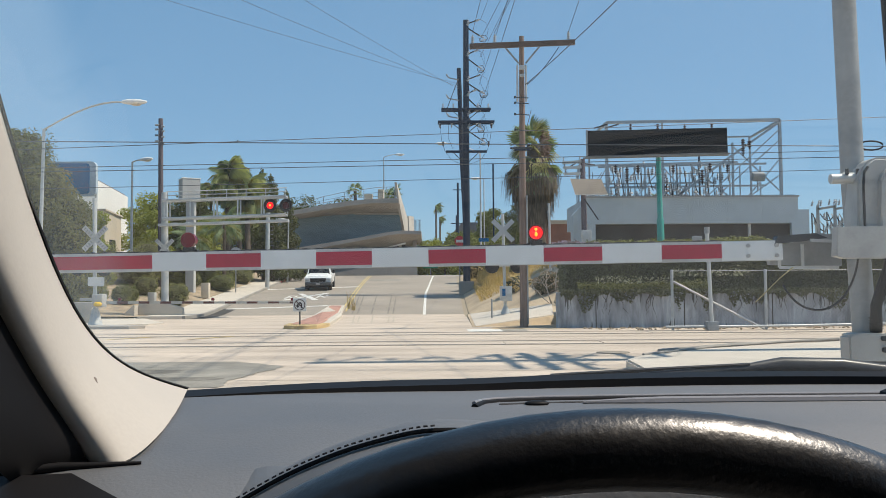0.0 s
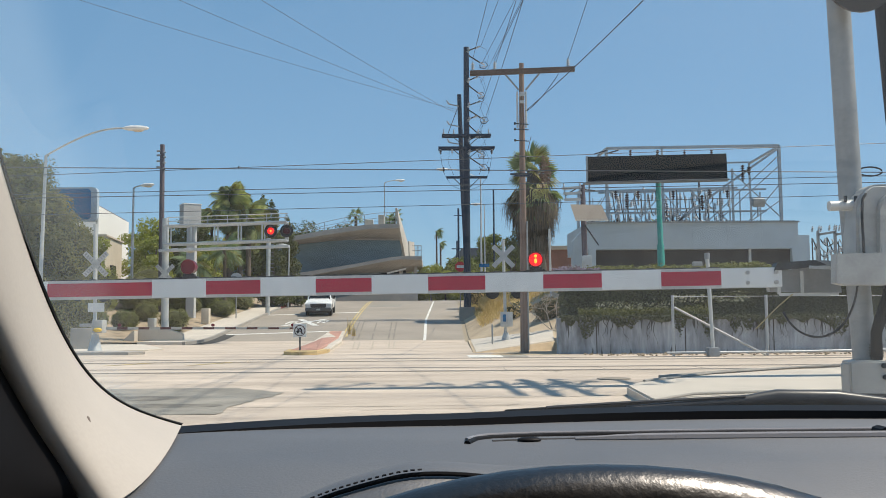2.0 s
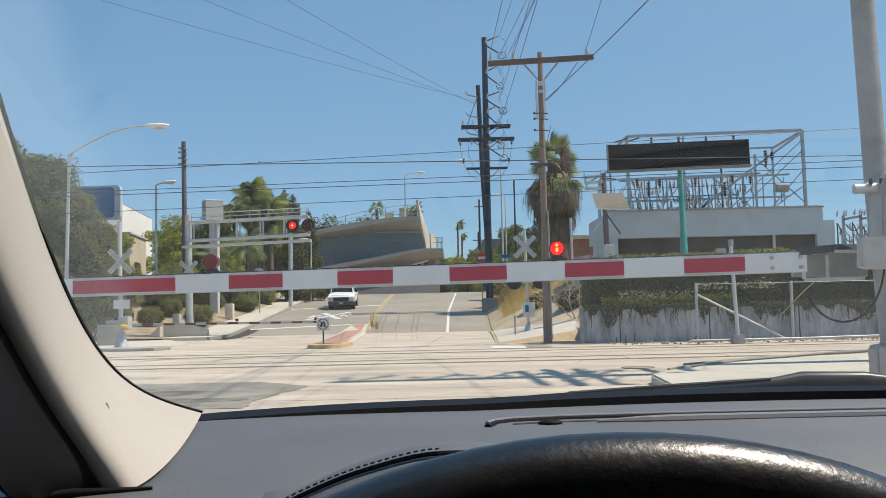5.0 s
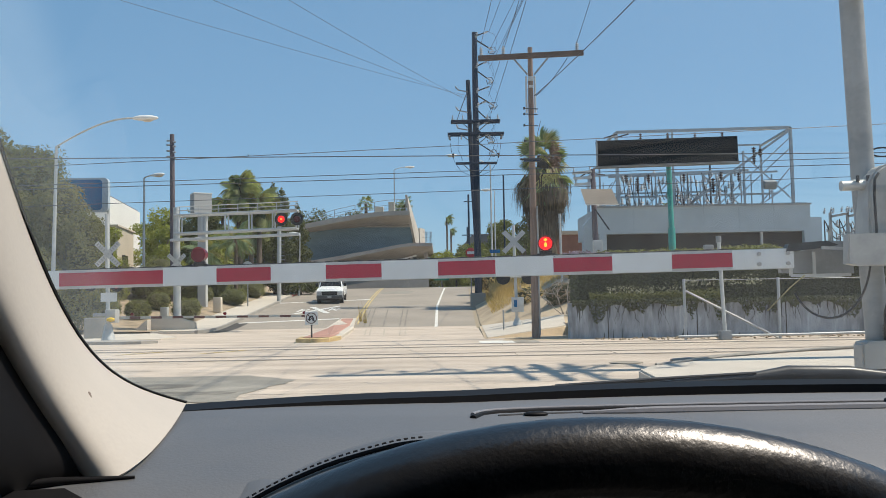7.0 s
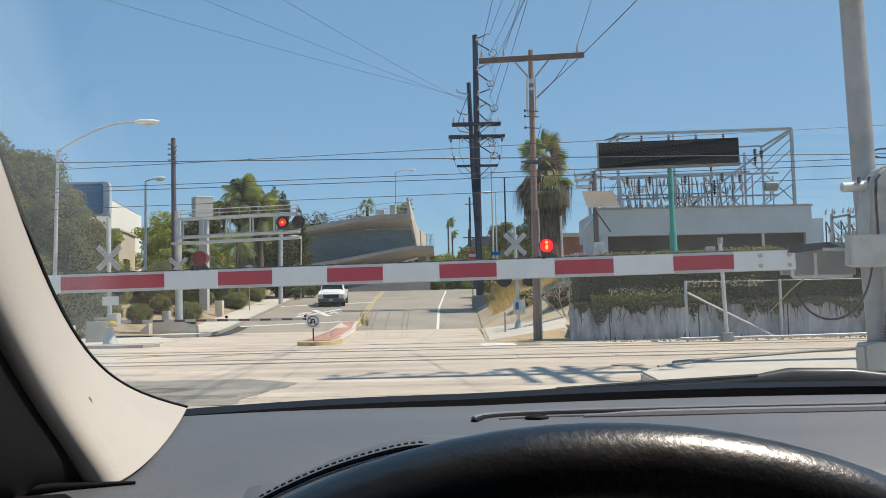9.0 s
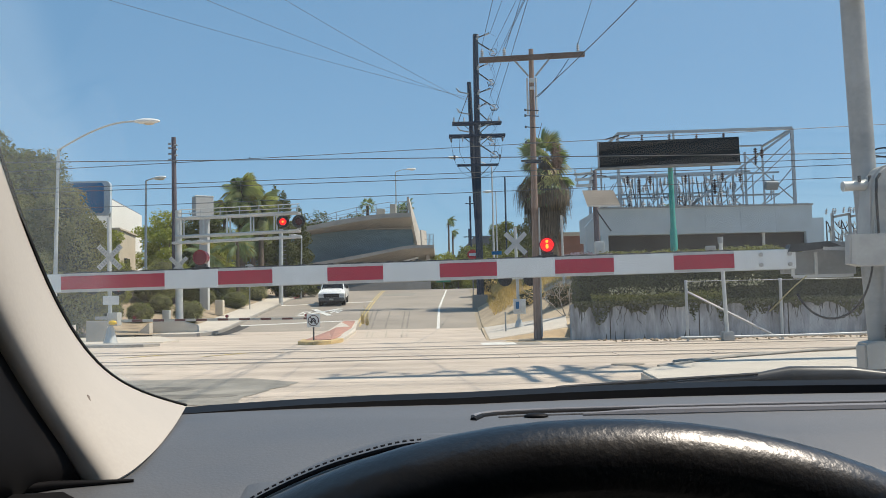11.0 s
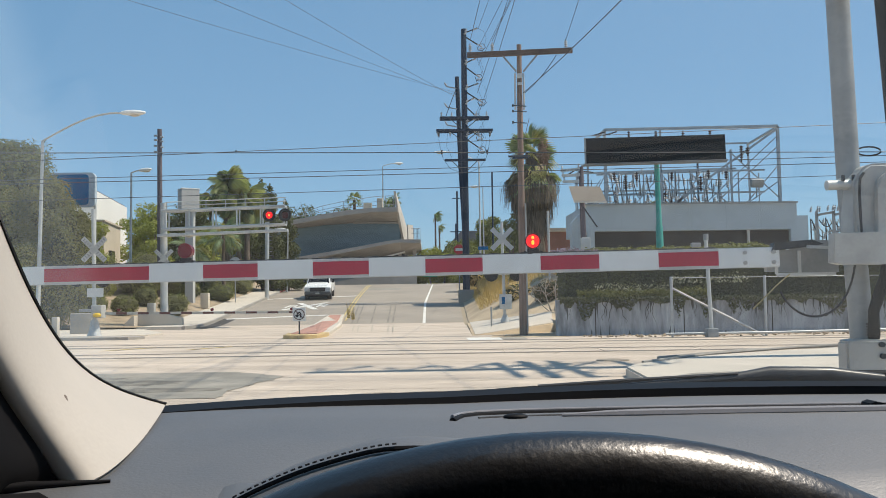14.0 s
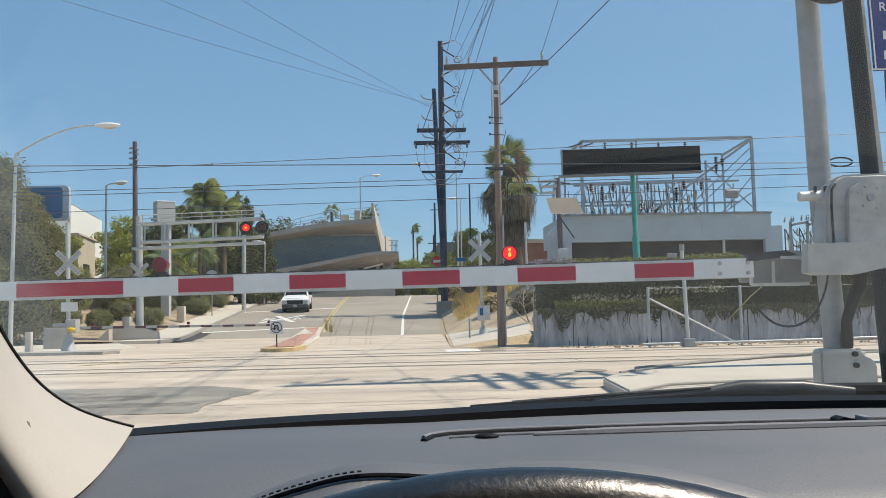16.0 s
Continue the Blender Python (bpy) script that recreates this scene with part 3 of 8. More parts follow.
# median with a yellow nose, red stamped top and pale kerb
med = [(-5.05, 31.0), (-4.5, 30.6), (-3.95, 31.0), (-3.75, 33.0), (-4.35, 44.0), (-4.72, 48.0), (-5.0, 52.5), (-5.9, 52.5), (-5.85, 48.0), (-5.75, 44.0), (-5.25, 33.0)]
def follow(bm):
    for v in bm.verts:
        v.co.z += hill(v.co.y)
    return bm
bm = follow(prism(B(), med, -0.05, 0.11, "z"))
median = solo("median", bm, CONCRETE_SIDE, "raised median with pale kerb and red stamped top", "median", kind="structure", smooth=False)
inner = [(-4.98, 32.0), (-4.05, 32.0), (-4.02, 33.6), (-4.55, 44.0), (-4.92, 48.0), (-5.15, 52.0), (-5.8, 52.0), (-5.75, 48.0), (-5.62, 44.0)]
part("paving", follow(prism(B(), inner, 0.06, 0.135, "z")), BRICK_RED, median, "red stamped concrete infill", smooth=False)
part("nose", follow(prism(B(), [(-5.08, 31.0), (-4.5, 30.57), (-3.92, 31.0), (-3.72, 32.4), (-3.76, 33.4), (-5.28, 33.4), (-5.18, 32.4)], -0.05, 0.118, "z")), NOSE_PAINT, median, "faded yellow painted nose", smooth=False)

# island with the near gate
isl = [(3.2, 9.0), (3.05, 12.5), (3.2, 14.6), (3.6, 15.4), (5.4, 17.2), (10.4, 20.0), (30, 20.2), (30, 4.0), (2.75, 4.0), (2.72, 5.2)]
bm = prism(B(), isl, -0.05, 0.15, "z")
bmesh.ops.bevel(bm, geom=[e for e in bm.edges if all(v.co.z > 0.1 for v in e.verts)], offset=0.03, segments=2, affect="EDGES")
solo("traffic_island", bm, CONCRETE_SIDE, "pale concrete island around the near crossing gate", "pavement", kind="structure", smooth=False)
bm = B()
tube(bm, [(4.2, 16.4, 0.165), (6.2, 18.0, 0.17), (9.0, 19.4, 0.17), (12.0, 19.9, 0.17), (16, 20.0, 0.17)], 0.03, 8)
tube(bm, [(3.7, 15.5, 0.155), (5.5, 17.3, 0.17), (8.0, 18.9, 0.18), (10.4, 20.1, 0.19), (16, 20.3, 0.18)], 0.028, 8)
tube(bm, [(2.95, 11.9, 0.165), (3.7, 12.6, 0.19), (4.8, 12.9, 0.185), (6.2, 13.1, 0.175), (9, 13.4, 0.17)], 0.022, 8)
solo("ground_hose", bm, CONCRETE_GREY, "grey conduit lying along the island edge", "conduit")

# right pavement, dirt bank and retaining wall
def ramp_sheet(grow, drop, thick, flare=1.0):
    q = [Vector((1.62 - grow, 31.6 - grow, 0.03 - drop)), Vector((4.67 + grow, 33.6 - grow, 0.36 - drop)), Vector((5.2 + grow, 38 + grow, 0.70 - drop)), Vector((2.0 - grow, 44.5 + grow, 0.12 - drop))]
    bm = B()
    rows = [[q[0].lerp(q[1], i / 6).lerp(q[3].lerp(q[2], i / 6), j / 6) for i in range(7)] for j in range(7)]
    top = [[bm.verts.new(p) for p in r] for r in rows]
    low = [[bm.verts.new((3.7 + (p.x - 3.7) * flare, 36.6 + (p.y - 36.6) * flare, p.z - thick)) for p in r] for r in rows]
    for j in range(6):
        for i in range(6):
            bm.faces.new((top[j][i], top[j][i + 1], top[j + 1][i + 1], top[j + 1][i]))
            bm.faces.new((low[j][i], low[j + 1][i], low[j + 1][i + 1], low[j][i + 1]))
    ring = [(0, i) for i in range(7)] + [(j, 6) for j in range(1, 7)] + [(6, i) for i in range(5, -1, -1)] + [(j, 0) for j in range(5, 0, -1)]
    for (a, b), (c, d) in zip(ring, ring[1:] + ring[:1]):
        bm.faces.new((top[a][b], low[a][b], low[c][d], top[c][d]))
    bmesh.ops.recalc_face_normals(bm, faces=bm.faces)
    return bm
solo("sidewalk_slope", ramp_sheet(0.0, 0.0, 0.06), CONCRETE_SIDE, "pale concrete pavement sloping up to the hedge", "pavement", kind="structure", smooth=False)
solo("dirt_shoulder", ramp_sheet(0.12, 0.03, 0.8, 1.12), DIRT, "dry dirt shoulder under the sloping pavement", "bank", kind="structure", smooth=False)
bm = B()
nx, ny = 20, 34
grid = []
for j in range(ny + 1):
    y = 33.0 + j * 1.55
    row = []
    for i in range(nx + 1):
        t = i / nx
        x = (5.0 - 0.22 * (y - 33) if y < 41 else max(EDGE_R(y) + 0.25, 3.24 - 0.2 * (y - 41))) + t * 9
        z = hill(y) + 0.03 + min(1.0, t * 9 / 4.6) * (0.2 + min(2.1, max(0, (y - 33) * 0.15))) + 0.10 * noise.noise((x * 0.9, y * 0.7, 0)) * min(1, t * 6)
        row.append(bm.verts.new((x, y, z)))
    grid.append(row)
for q, w in zip(grid, grid[1:]):
    for i in range(nx):
        bm.faces.new((q[i], q[i + 1], w[i + 1], w[i]))
bank = solo("dirt_bank", bm, DIRT, "dry brown dirt bank beside the street", "bank", kind="structure")
bm = prism(B(), [(2.0, 29.4), (4.6, 29.4), (4.6, 33.2), (2.4, 33.2)], -0.02, 0.006, "z")
solo("dirt_strip", bm, DIRT, "dry dirt strip at the foot of the timber pole", "bank", kind="structure", smooth=False)

bm = B()
box(bm, (22.3, 30.2, 0.55), (36.0, 0.4, 1.3), bev=0.02)
wall = solo("retaining_wall", bm, CONCRETE_WALL, "stained grey concrete retaining wall under a hedge", "wall", kind="structure", smooth=False)
for x in (5.6, 8.6, 11.6, 14.6):
    part("joint", box(B(), (x, 29.998, 0.55), (0.03, 0.02, 1.24)), DARK_FILL, wall, "dark panel joint", smooth=False)
gs_ = np.random.default_rng(77)
STAIN = mat("dark_wall_stain", (0.12, 0.125, 0.125), 0.9, var=0.3, scale=5)
for k in range(58):
    x = 4.5 + 14.5 * gs_.uniform()
    w, hgt = gs_.uniform(0.03, 0.13), gs_.uniform(0.15, 0.75)
    up = gs_.uniform() < 0.35
    z0 = -0.02 if up else 1.16 - hgt
    hgt *= 0.5 if up else 1.0
    edge = [(x + gs_.normal() * w * 0.2, z0)]
    outline = [(x - w * (0.5 + 0.3 * math.sin(k + q)) * (q / 5 if not up else 1 - q / 5), z0 + hgt * q / 5) for q in range(6)]
    outline += [(x + w * (0.5 + 0.3 * math.cos(k + q)) * (q / 5 if not up else 1 - q / 5) + 0.01, z0 + hgt * q / 5) for q in range(5, -1, -1)]
    part("stain", prism(B(), outline, 29.994, 29.999), STAIN, wall, "dark run of damp dirt", smooth=False)
bm = box(B(), (22.6, 32.6, 0.5), (35.0, 4.4, 1.1))
solo("planting_soil", bm, DIRT, "dry soil behind the retaining wall", "bank", kind="structure", smooth=False)

# left planted slope
bm = B()
grid = []
for j in range(26):
    y = 43.3 + j * 2.2
    row = []
    for i in range(15):
        t = i / 14
        x = KERB_L(y) - 2.3 - t * 31
        z = hill(y) + 0.12 + 2.2 * min(1, t * 3) * min(1.0, (y - 43) / 16) + 0.12 * noise.noise((x * 0.6, y * 0.6, 3)) * min(1, t * 8)
        row.append(bm.verts.new((x, y, z)))
    grid.append(row)
for q, w in zip(grid, grid[1:]):
    for i in range(14):
        bm.faces.new((q[i], w[i], w[i + 1], q[i + 1]))
bmesh.ops.recalc_face_normals(bm, faces=bm.faces)
solo("planted_slope", bm, MULCH, "dry planted slope beside the pavement", "bank", kind="structure")
bm = prism(B(), [(-14.75, 0.0), (-14.75, 0.72), (-13.5, 0.80), (-12.5, 0.52), (-12.45, 0.0)], 45.2, 45.5)
bmesh.ops.bevel(bm, geom=list(bm.edges), offset=0.03, segments=2, affect="EDGES")
solo("low_wall", bm, CONCRETE_SIDE, "low pale concrete planter wall with a sloping top", "wall", kind="structure", smooth=False)
bm = prism(B(), [(-15.5, 0.0), (-14.8, 0.66), (-14.72, 0.66), (-14.72, 0.0)], 44.6, 45.2)
solo("low_wall", bm, CONCRETE_SIDE, "sloping pale concrete end block of the planter", "wall", kind="structure", smooth=False)
# ---- crossing equipment ----
def flasher(parent, c, face, r, lit, name="flasher"):
    """A crossing lamp: round black background, hood and lens, facing along face."""
    c, face = Vector(c), Vector(face).normalized()
    bm = disc(B(), c, face, r, 0.02, 28)
    disc(bm, c - face * 0.07, face, r * 0.55, 0.14, 18, r2=r * 0.4)
    body = part(name, bm, BLACK_METAL, parent, "black round lamp background")
    lr = r * 0.55
    part("lens", disc(B(), c + face * 0.02, face, lr, 0.03, 24, r2=lr * 0.9), LENS_RED if lit else LENS_DARK, body, "lit red lens" if lit else "dark red lens")
    if lit:
        ball_bm = disc(B(), c + face * 0.04, face, lr * 0.28, 0.012, 18)
        part("bulb", ball_bm, LENS_CORE, body, "bright lamp core")
    bm = B()
    a, b = frame_of(face)
    prev = None
    for k in range(17):
        t = math.pi * (k / 16) * 1.25 - math.pi * 0.125
        rad = lr * 1.12
        p = c + (a * math.cos(t) + b * math.sin(t) * (1 if b.z > 0 else -1)) * rad
        ln = r * (0.35 + 0.55 * max(0, math.sin(t)))
        q = [bm.verts.new(p), bm.verts.new(p + face * ln)]
        if prev:
            bm.faces.new((prev[0], q[0], q[1], prev[1]))
        prev = q
    bmesh.ops.solidify(bm, geom=list(bm.faces), thickness=0.012)
    part("hood", bm, BLACK_METAL, body, "black lamp hood")
    return body


FADED = mat("faded_lettering", (0.37, 0.37, 0.355), 0.6, var=0.2)
BLADE = mat("weathered_white_sheeting", (0.50, 0.50, 0.475), 0.6, var=0.15, scale=4)


def crossbuck(parent, c, face_y=-1, back=False):
    for s in (-1, 1):
        bm = box(B(), (c[0], c[1] + face_y * (0.012 + 0.008 * s), c[2]), (1.22, 0.006, 0.20), rot=(0, s * 45, 0))
        blade = part("blade", bm, SIGN_GREY if back else BLADE, parent, "weathered pale crossbuck blade", smooth=False)
        if not back:
            for d in (-0.36, 0.36):
                m = Euler((0, radians(s * 45), 0)).to_matrix()
                for k in range(4):
                    o = m @ Vector((d + (k - 1.5) * 0.11, 0, 0))
                    part("letter_bar", box(B(), (c[0] + o.x, c[1] + face_y * (0.017 + 0.008 * s), c[2] + o.z), (0.05, 0.003, 0.11), rot=(0, s * 45, 0)), FADED, blade, "faded letter bar", smooth=False)


def striped_arm(parent, p0, p1, h0, h1, stripe=0.406, first=0, thick=0.05, skip=0.0, long_at=-1, long_len=0.8, colours=None, inset=0.0):
    """Gate arm of red and white sheeting between two points, its stripes parts of it."""
    p0, p1 = Vector(p0), Vector(p1)
    d = p1 - p0
    length = d.length
    u = d.normalized()
    nrm = Vector((u.y, -u.x, 0)).normalized()
    up = nrm.cross(u)
    if up.z < 0:
        up = -up
    def slab(bm, s0, s1, t, grow=0.0):
        vs = []
        for s in (s0, s1):
            hh = (h0 + (h1 - h0) * s / length) / 2 + grow
            p = p0 + u * s
            vs.append([bm.verts.new(p + up * a * hh + nrm * b * t / 2) for a, b in ((-1, -1), (1, -1), (1, 1), (-1, 1))])
        q, w = vs
        for k in range(4):
            bm.faces.new((q[k], q[(k + 1) % 4], w[(k + 1) % 4], w[k]))
        bm.faces.new(q[::-1])
        bm.faces.new(w)
        bmesh.ops.recalc_face_normals(bm, faces=bm.faces)
        return bm
    arm = part("arm", slab(B(), 0, length, thick, 0.004), ALU, parent, "aluminium gate arm with red and white stripes", smooth=False)
    s, k = skip, first
    while s < length:
        e = min(s + (long_len if k == long_at else stripe), length)
        part("stripe", slab(B(), s, e, thick + 0.008, -inset if k % 2 else 0.0), (colours or (STRIPE_RED, STRIPE_WHITE))[0 if k % 2 else 1], arm, "red stripe" if k % 2 else "white stripe", smooth=False)
        s, k = e, k + 1
    return arm, u, up, nrm


# near gate: mast, mechanism, counterweight and lowered arm
gate = thing("crossing_gate", (2.9, 6.05, 0.15), "grey railway crossing gate with lowered red and white arm", "crossing gate")
bm = tube(B(), [(2.98, 6.05, 0.15), (2.945, 6.05, 1.1), (2.90, 6.05, 2.0), (2.865, 6.05, 3.6), (2.84, 6.05, 5.4)], 0.077, 24)
mast = part("mast", bm, ALU_DULL, gate, "round dull aluminium mast")
bm = prism(B(), [(2.73, 0.14), (2.725, 0.985), (2.76, 1.0), (2.99, 0.995), (3.01, 0.955), (3.08, 0.925), (3.105, 0.89), (3.105, 0.14)], 5.80, 5.94)
bmesh.ops.bevel(bm, geom=list(bm.edges), offset=0.012, segments=2, affect="EDGES")
base = part("base_box", bm, MECH_GREY, gate, "grey steel junction base")
for x, z in ((2.95, 0.965), (2.955, 0.89), (2.98, 0.735)):
    part("bolt", disc(B(), (x, 5.79, z), (0, 1, 0), 0.018, 0.03, 10), DARK_STEEL, base, "steel bolt")
bm = B()
for a in range(4):
    disc(bm, (2.965 + 0.11 * math.cos(a * 1.57 + 0.78), 6.0 + 0.11 * math.sin(a * 1.57 + 0.78), 0.97), (0, 0, 1), 0.02, 0.05, 8)
disc(bm, (2.96, 6.02, 0.955), (0, 0, 1), 0.16, 0.03, 24)
part("flange", bm, MECH_GREY, gate, "bolted grey mast flange")
# gear housing behind and beside the mast
bm = prism(B(), [(2.825, 1.66), (2.838, 2.03), (2.88, 2.12), (2.945, 2.165), (3.34, 2.175), (3.34, 1.60)], 5.84, 6.06)
bmesh.ops.bevel(bm, geom=list(bm.edges), offset=0.02, segments=3, affect="EDGES")
housing = part("gear_housing", bm, MECH_GREY, gate, "grey gate gear housing")
bm = B()
prism(bm, [(2.955, 1.66), (2.965, 1.98)] + [(3.095 + 0.13 * math.cos(t), 1.98 + 0.13 * math.sin(t)) for t in np.linspace(math.pi, 0, 16)] + [(3.225, 1.66)], 5.79, 5.842)
bmesh.ops.bevel(bm, geom=[e for e in bm.edges if all(v.co.y < 5.8 for v in e.verts)], offset=0.008, segments=2, affect="EDGES")
part("cover", bm, MECH_GREY, housing, "rounded bolted cover", smooth=False)
for x, z in ((3.11, 2.0), (3.03, 2.035), (3.08, 2.075), (3.16, 2.06), (3.06, 1.945), (3.15, 1.93)):
    part("bolt", disc(B(), (x, 5.782, z), (0, 1, 0), 0.026 if x == 3.11 else 0.009, 0.02, 12), ALU_DULL if x == 3.11 else MECH_GREY, housing, "cover bolt")
bm = tube(B(), [(2.69, 5.93, 2.03), (3.0, 5.93, 2.04)], 0.034, 14)
box(bm, (2.87, 5.95, 2.05), (0.20, 0.05, 0.05), bev=0.01)
clamp = part("clamp", bm, ALU, gate, "mast clamp with stub pipe")
for x in (2.79, 2.86, 2.95):
    part("bolt", disc(B(), (x, 5.90, 2.075), (0, 0, 1), 0.012, 0.04, 8), DARK_STEEL, clamp, "clamp bolt")
bm = tube(B(), [(2.90, 5.84, 2.10), (2.865, 5.82, 2.06), (2.853, 5.81, 1.95), (2.856, 5.81, 1.70)], 0.009, 8)
part("hose", bm, CABLE, gate, "black cable down the mast")
# box under the housing, counterweight plates
bm = B()
prism(bm, [(2.622, 1.503), (2.632, 1.693), (2.95, 1.70), (3.5, 1.71), (3.5, 1.57), (3.19, 1.535), (2.955, 1.487), (2.68, 1.488)], 5.72, 5.80)
bmesh.ops.bevel(bm, geom=[e for e in bm.edges if all(v.co.y < 5.73 for v in e.verts)], offset=0.006, segments=2, affect="EDGES")
part("weight_plate", bm, MECH_GREY, gate, "flat grey counterweight plate", smooth=False)
bm = B()
prism(bm, [(2.35, 1.46), (2.33, 1.60), (2.50, 1.61), (2.66, 1.68), (2.85, 1.67), (2.85, 1.45)], 6.14, 6.20)
part("weight_plate", bm, ALU_DULL, gate, "far grey counterweight plate", smooth=False)
bm = B()
for p, q in (((2.39, 6.08, 1.44), (2.72, 6.05, 1.435)), ((2.39, 6.08, 1.44), (2.39, 6.08, 1.60)), ((2.55, 6.08, 1.44), (2.55, 6.08, 1.60)), ((2.39, 6.08, 1.44), (2.8, 6.08, 1.44)), ((2.55, 5.95, 1.62), (2.75, 5.95, 1.61))):
    beam(bm, p, q, 0.012, 0.02)
part("weight_frame", bm, ALU, gate, "light bracket frame around the weights", smooth=False)
bm = B()
prism(bm, [(2.34, 1.60), (2.36, 1.655), (2.62, 1.672), (2.70, 1.64), (2.52, 1.615)], 6.02, 6.10)
part("arm_adapter", bm, DARK_STEEL, gate, "dark steel arm adapter", smooth=False)
arm0, arm1 = (2.396, 6.056, 1.557), (-3.633, 6.716, 1.507)
arm, au, aup, anr = striped_arm(gate, arm0, arm1, 0.130, 0.130, stripe=0.405, long_at=11, inset=0.016)
for s, z in ((0.04, 0.035), (0.04, -0.035), (0.23, 0.035), (0.23, -0.035)):
    p = Vector(arm0) + au * s + aup * z
    face = anr if anr.y < 0 else -anr
    part("bolt", disc(B(), p + face * 0.035, face, 0.014, 0.02, 12), MECH_GREY, arm, "grey arm bolt")
# wire along the top of the arm with clips
bm = B()
pts = []
for k in range(160):
    s = 0.4 + k * 0.0305
    pts.append(Vector(arm0) + au * s + aup * (0.068 + 0.007 * abs(math.sin(k * 0.9))))
tube(bm, pts, 0.006, 6)
part("arm_wire", bm, CABLE, arm, "black lamp cable clipped along the arm")
def arm_lamp(s, lit):
    p = Vector(arm0) + au * s + aup * 0.062
    face = anr if anr.y < 0 else -anr
    bm = box(B(), p + aup * 0.022, (0.085, 0.05, 0.045), bev=0.008)
    disc(bm, p + aup * 0.01 + au * 0.055, face, 0.014, 0.05, 10)
    disc(bm, p + aup * 0.01 - au * 0.055, face, 0.014, 0.05, 10)
    lamp = part("arm_lamp", bm, BLACK_METAL, arm, "arm lamp with round red lens")
    c = p + aup * 0.093
    part("lens", disc(B(), c, face, 0.051, 0.06, 26), LENS_RED if lit else LENS_ARM, lamp, "lit red lamp lens" if lit else "unlit red lamp lens")
    part("rim", tube(B(), [c + (au * math.cos(t) + aup * math.sin(t)) * 0.051 + face * 0.03 for t in np.linspace(0, 2 * math.pi, 25)], 0.005, 6), LENS_ARM, lamp, "moulded lens rim")
    if lit:
        bm = ball(B(), c + face * 0.032 + aup * 0.024, 0.011, 2, (1, 0.5, 1))
        ball(bm, c + face * 0.032 - aup * 0.010, 0.012, 2, (0.9, 0.5, 1.5))
        part("bulb", bm, LENS_CORE, lamp, "glowing lamp core")
arm_lamp(1.67, True)
arm_lamp(4.185, False)
# loop of black cable under the mechanism
loop = [bez(((2.38, 6.0, 1.32), (2.47, 5.95, 1.07), (2.77, 5.87, 1.07), (2.83, 5.86, 1.50)), k / 20) for k in range(21)]
bm = tube(B(), loop, 0.0072, 8)
ball(bm, loop[11], 0.013, 1)
part("cable_loop", bm, CABLE, gate, "hanging loop of black cable")
part("tie_rope", tube(B(), [(2.30, 6.3, 1.20), (2.39, 6.1, 1.36), (2.45, 6.0, 1.44)], 0.004, 6), mat("yellow_rope", (0.42, 0.38, 0.20), 0.8), gate, "thin yellow tie rope")
bm = tube(B(), [(3.05, 5.86, 1.50), (3.04, 5.86, 1.42), (2.99, 5.87, 1.30), (2.955, 5.89, 1.18), (2.955, 5.9, 1.0)], [0.044, 0.046, 0.040, 0.036, 0.038], 14)
for k in range(5):
    tube(bm, [(2.955, 5.9, 1.02 + k * 0.018), (2.955, 5.9, 1.028 + k * 0.018)], 0.045, 14)
part("hose", bm, mat("black_rubber_hose", (0.012, 0.014, 0.015), 0.7, var=0.2, bump=0, spec=0.15), gate, "thick black flexible conduit")
flasher(gate, (2.90, 5.80, 3.575), (0, -1, 0), 0.25, False)

# dark post and blue sign beyond the near gate
sign = thing("blue_sign", (4.05, 7.0, 0.15), "blue notice sign with white lettering on a steel post", "sign")
bm = box(B(), (3.855, 7.02, 1.95), (0.10, 0.06, 3.7), rot=(0, -3.6, 0), bev=0.006)
for k in range(14):
    disc(bm, (3.89 - 0.063 * (0.5 + k * 0.22 - 1.2), 6.986, 0.5 + k * 0.22), (0, 1, 0), 0.009, 0.004, 8)
post = part("post", bm, mat("weathered_post", (0.36, 0.34, 0.31), 0.7, var=0.2), sign, "weathered perforated steel post")
plate = part("plate", box(B(), (4.04, 6.97, 3.63), (0.46, 0.008, 0.90), rot=(0, -2.0, 0), bev=0.002), mat("deep_blue_sign", (0.010, 0.035, 0.20), 0.5, var=0.1, bump=0.02), sign, "deep blue sign plate", smooth=False)
for x, z, w in ((4.10, 3.70, 0.22), (4.03, 3.47, 0.22), (4.05, 3.305, 0.26)):
    part("letter_bar", box(B(), (x, 6.963, z), (w, 0.004, 0.07)), WHITE_PAINT, plate, "white letter bar", smooth=False)
fc = bpy.data.curves.new("letter", "FONT")
fc.body, fc.size, fc.extrude, fc.align_x, fc.align_y = "R", 0.105, 0.002, "CENTER", "CENTER"
fo = bpy.data.objects.new("letter", fc)
me = bpy.data.meshes.new_from_object(fo)
me.transform(Matrix.Translation((3.925 - 4.05, 6.962 - 7.0, 3.70 - 0.15)) @ Matrix.Rotation(radians(90), 4, "X"))
bpy.data.objects.remove(fo)
me.materials.clear()
me.materials.append(WHITE_PAINT)
lt = new("letter", me)
lt.parent = plate
ORG[lt] = ORG[sign]
tagged(lt, "white capital letter")
bm = box(B(), (4.04, 6.965, 3.187), (0.44, 0.004, 0.012))
box(bm, (3.83, 6.965, 3.63), (0.012, 0.004, 0.88), rot=(0, -2.0, 0))
part("border", bm, WHITE_PAINT, plate, "white sign border", smooth=False)
dp = thing("steel_pole", (3.62, 6.6, 0.15), "dark slate painted round steel pole", "pole")
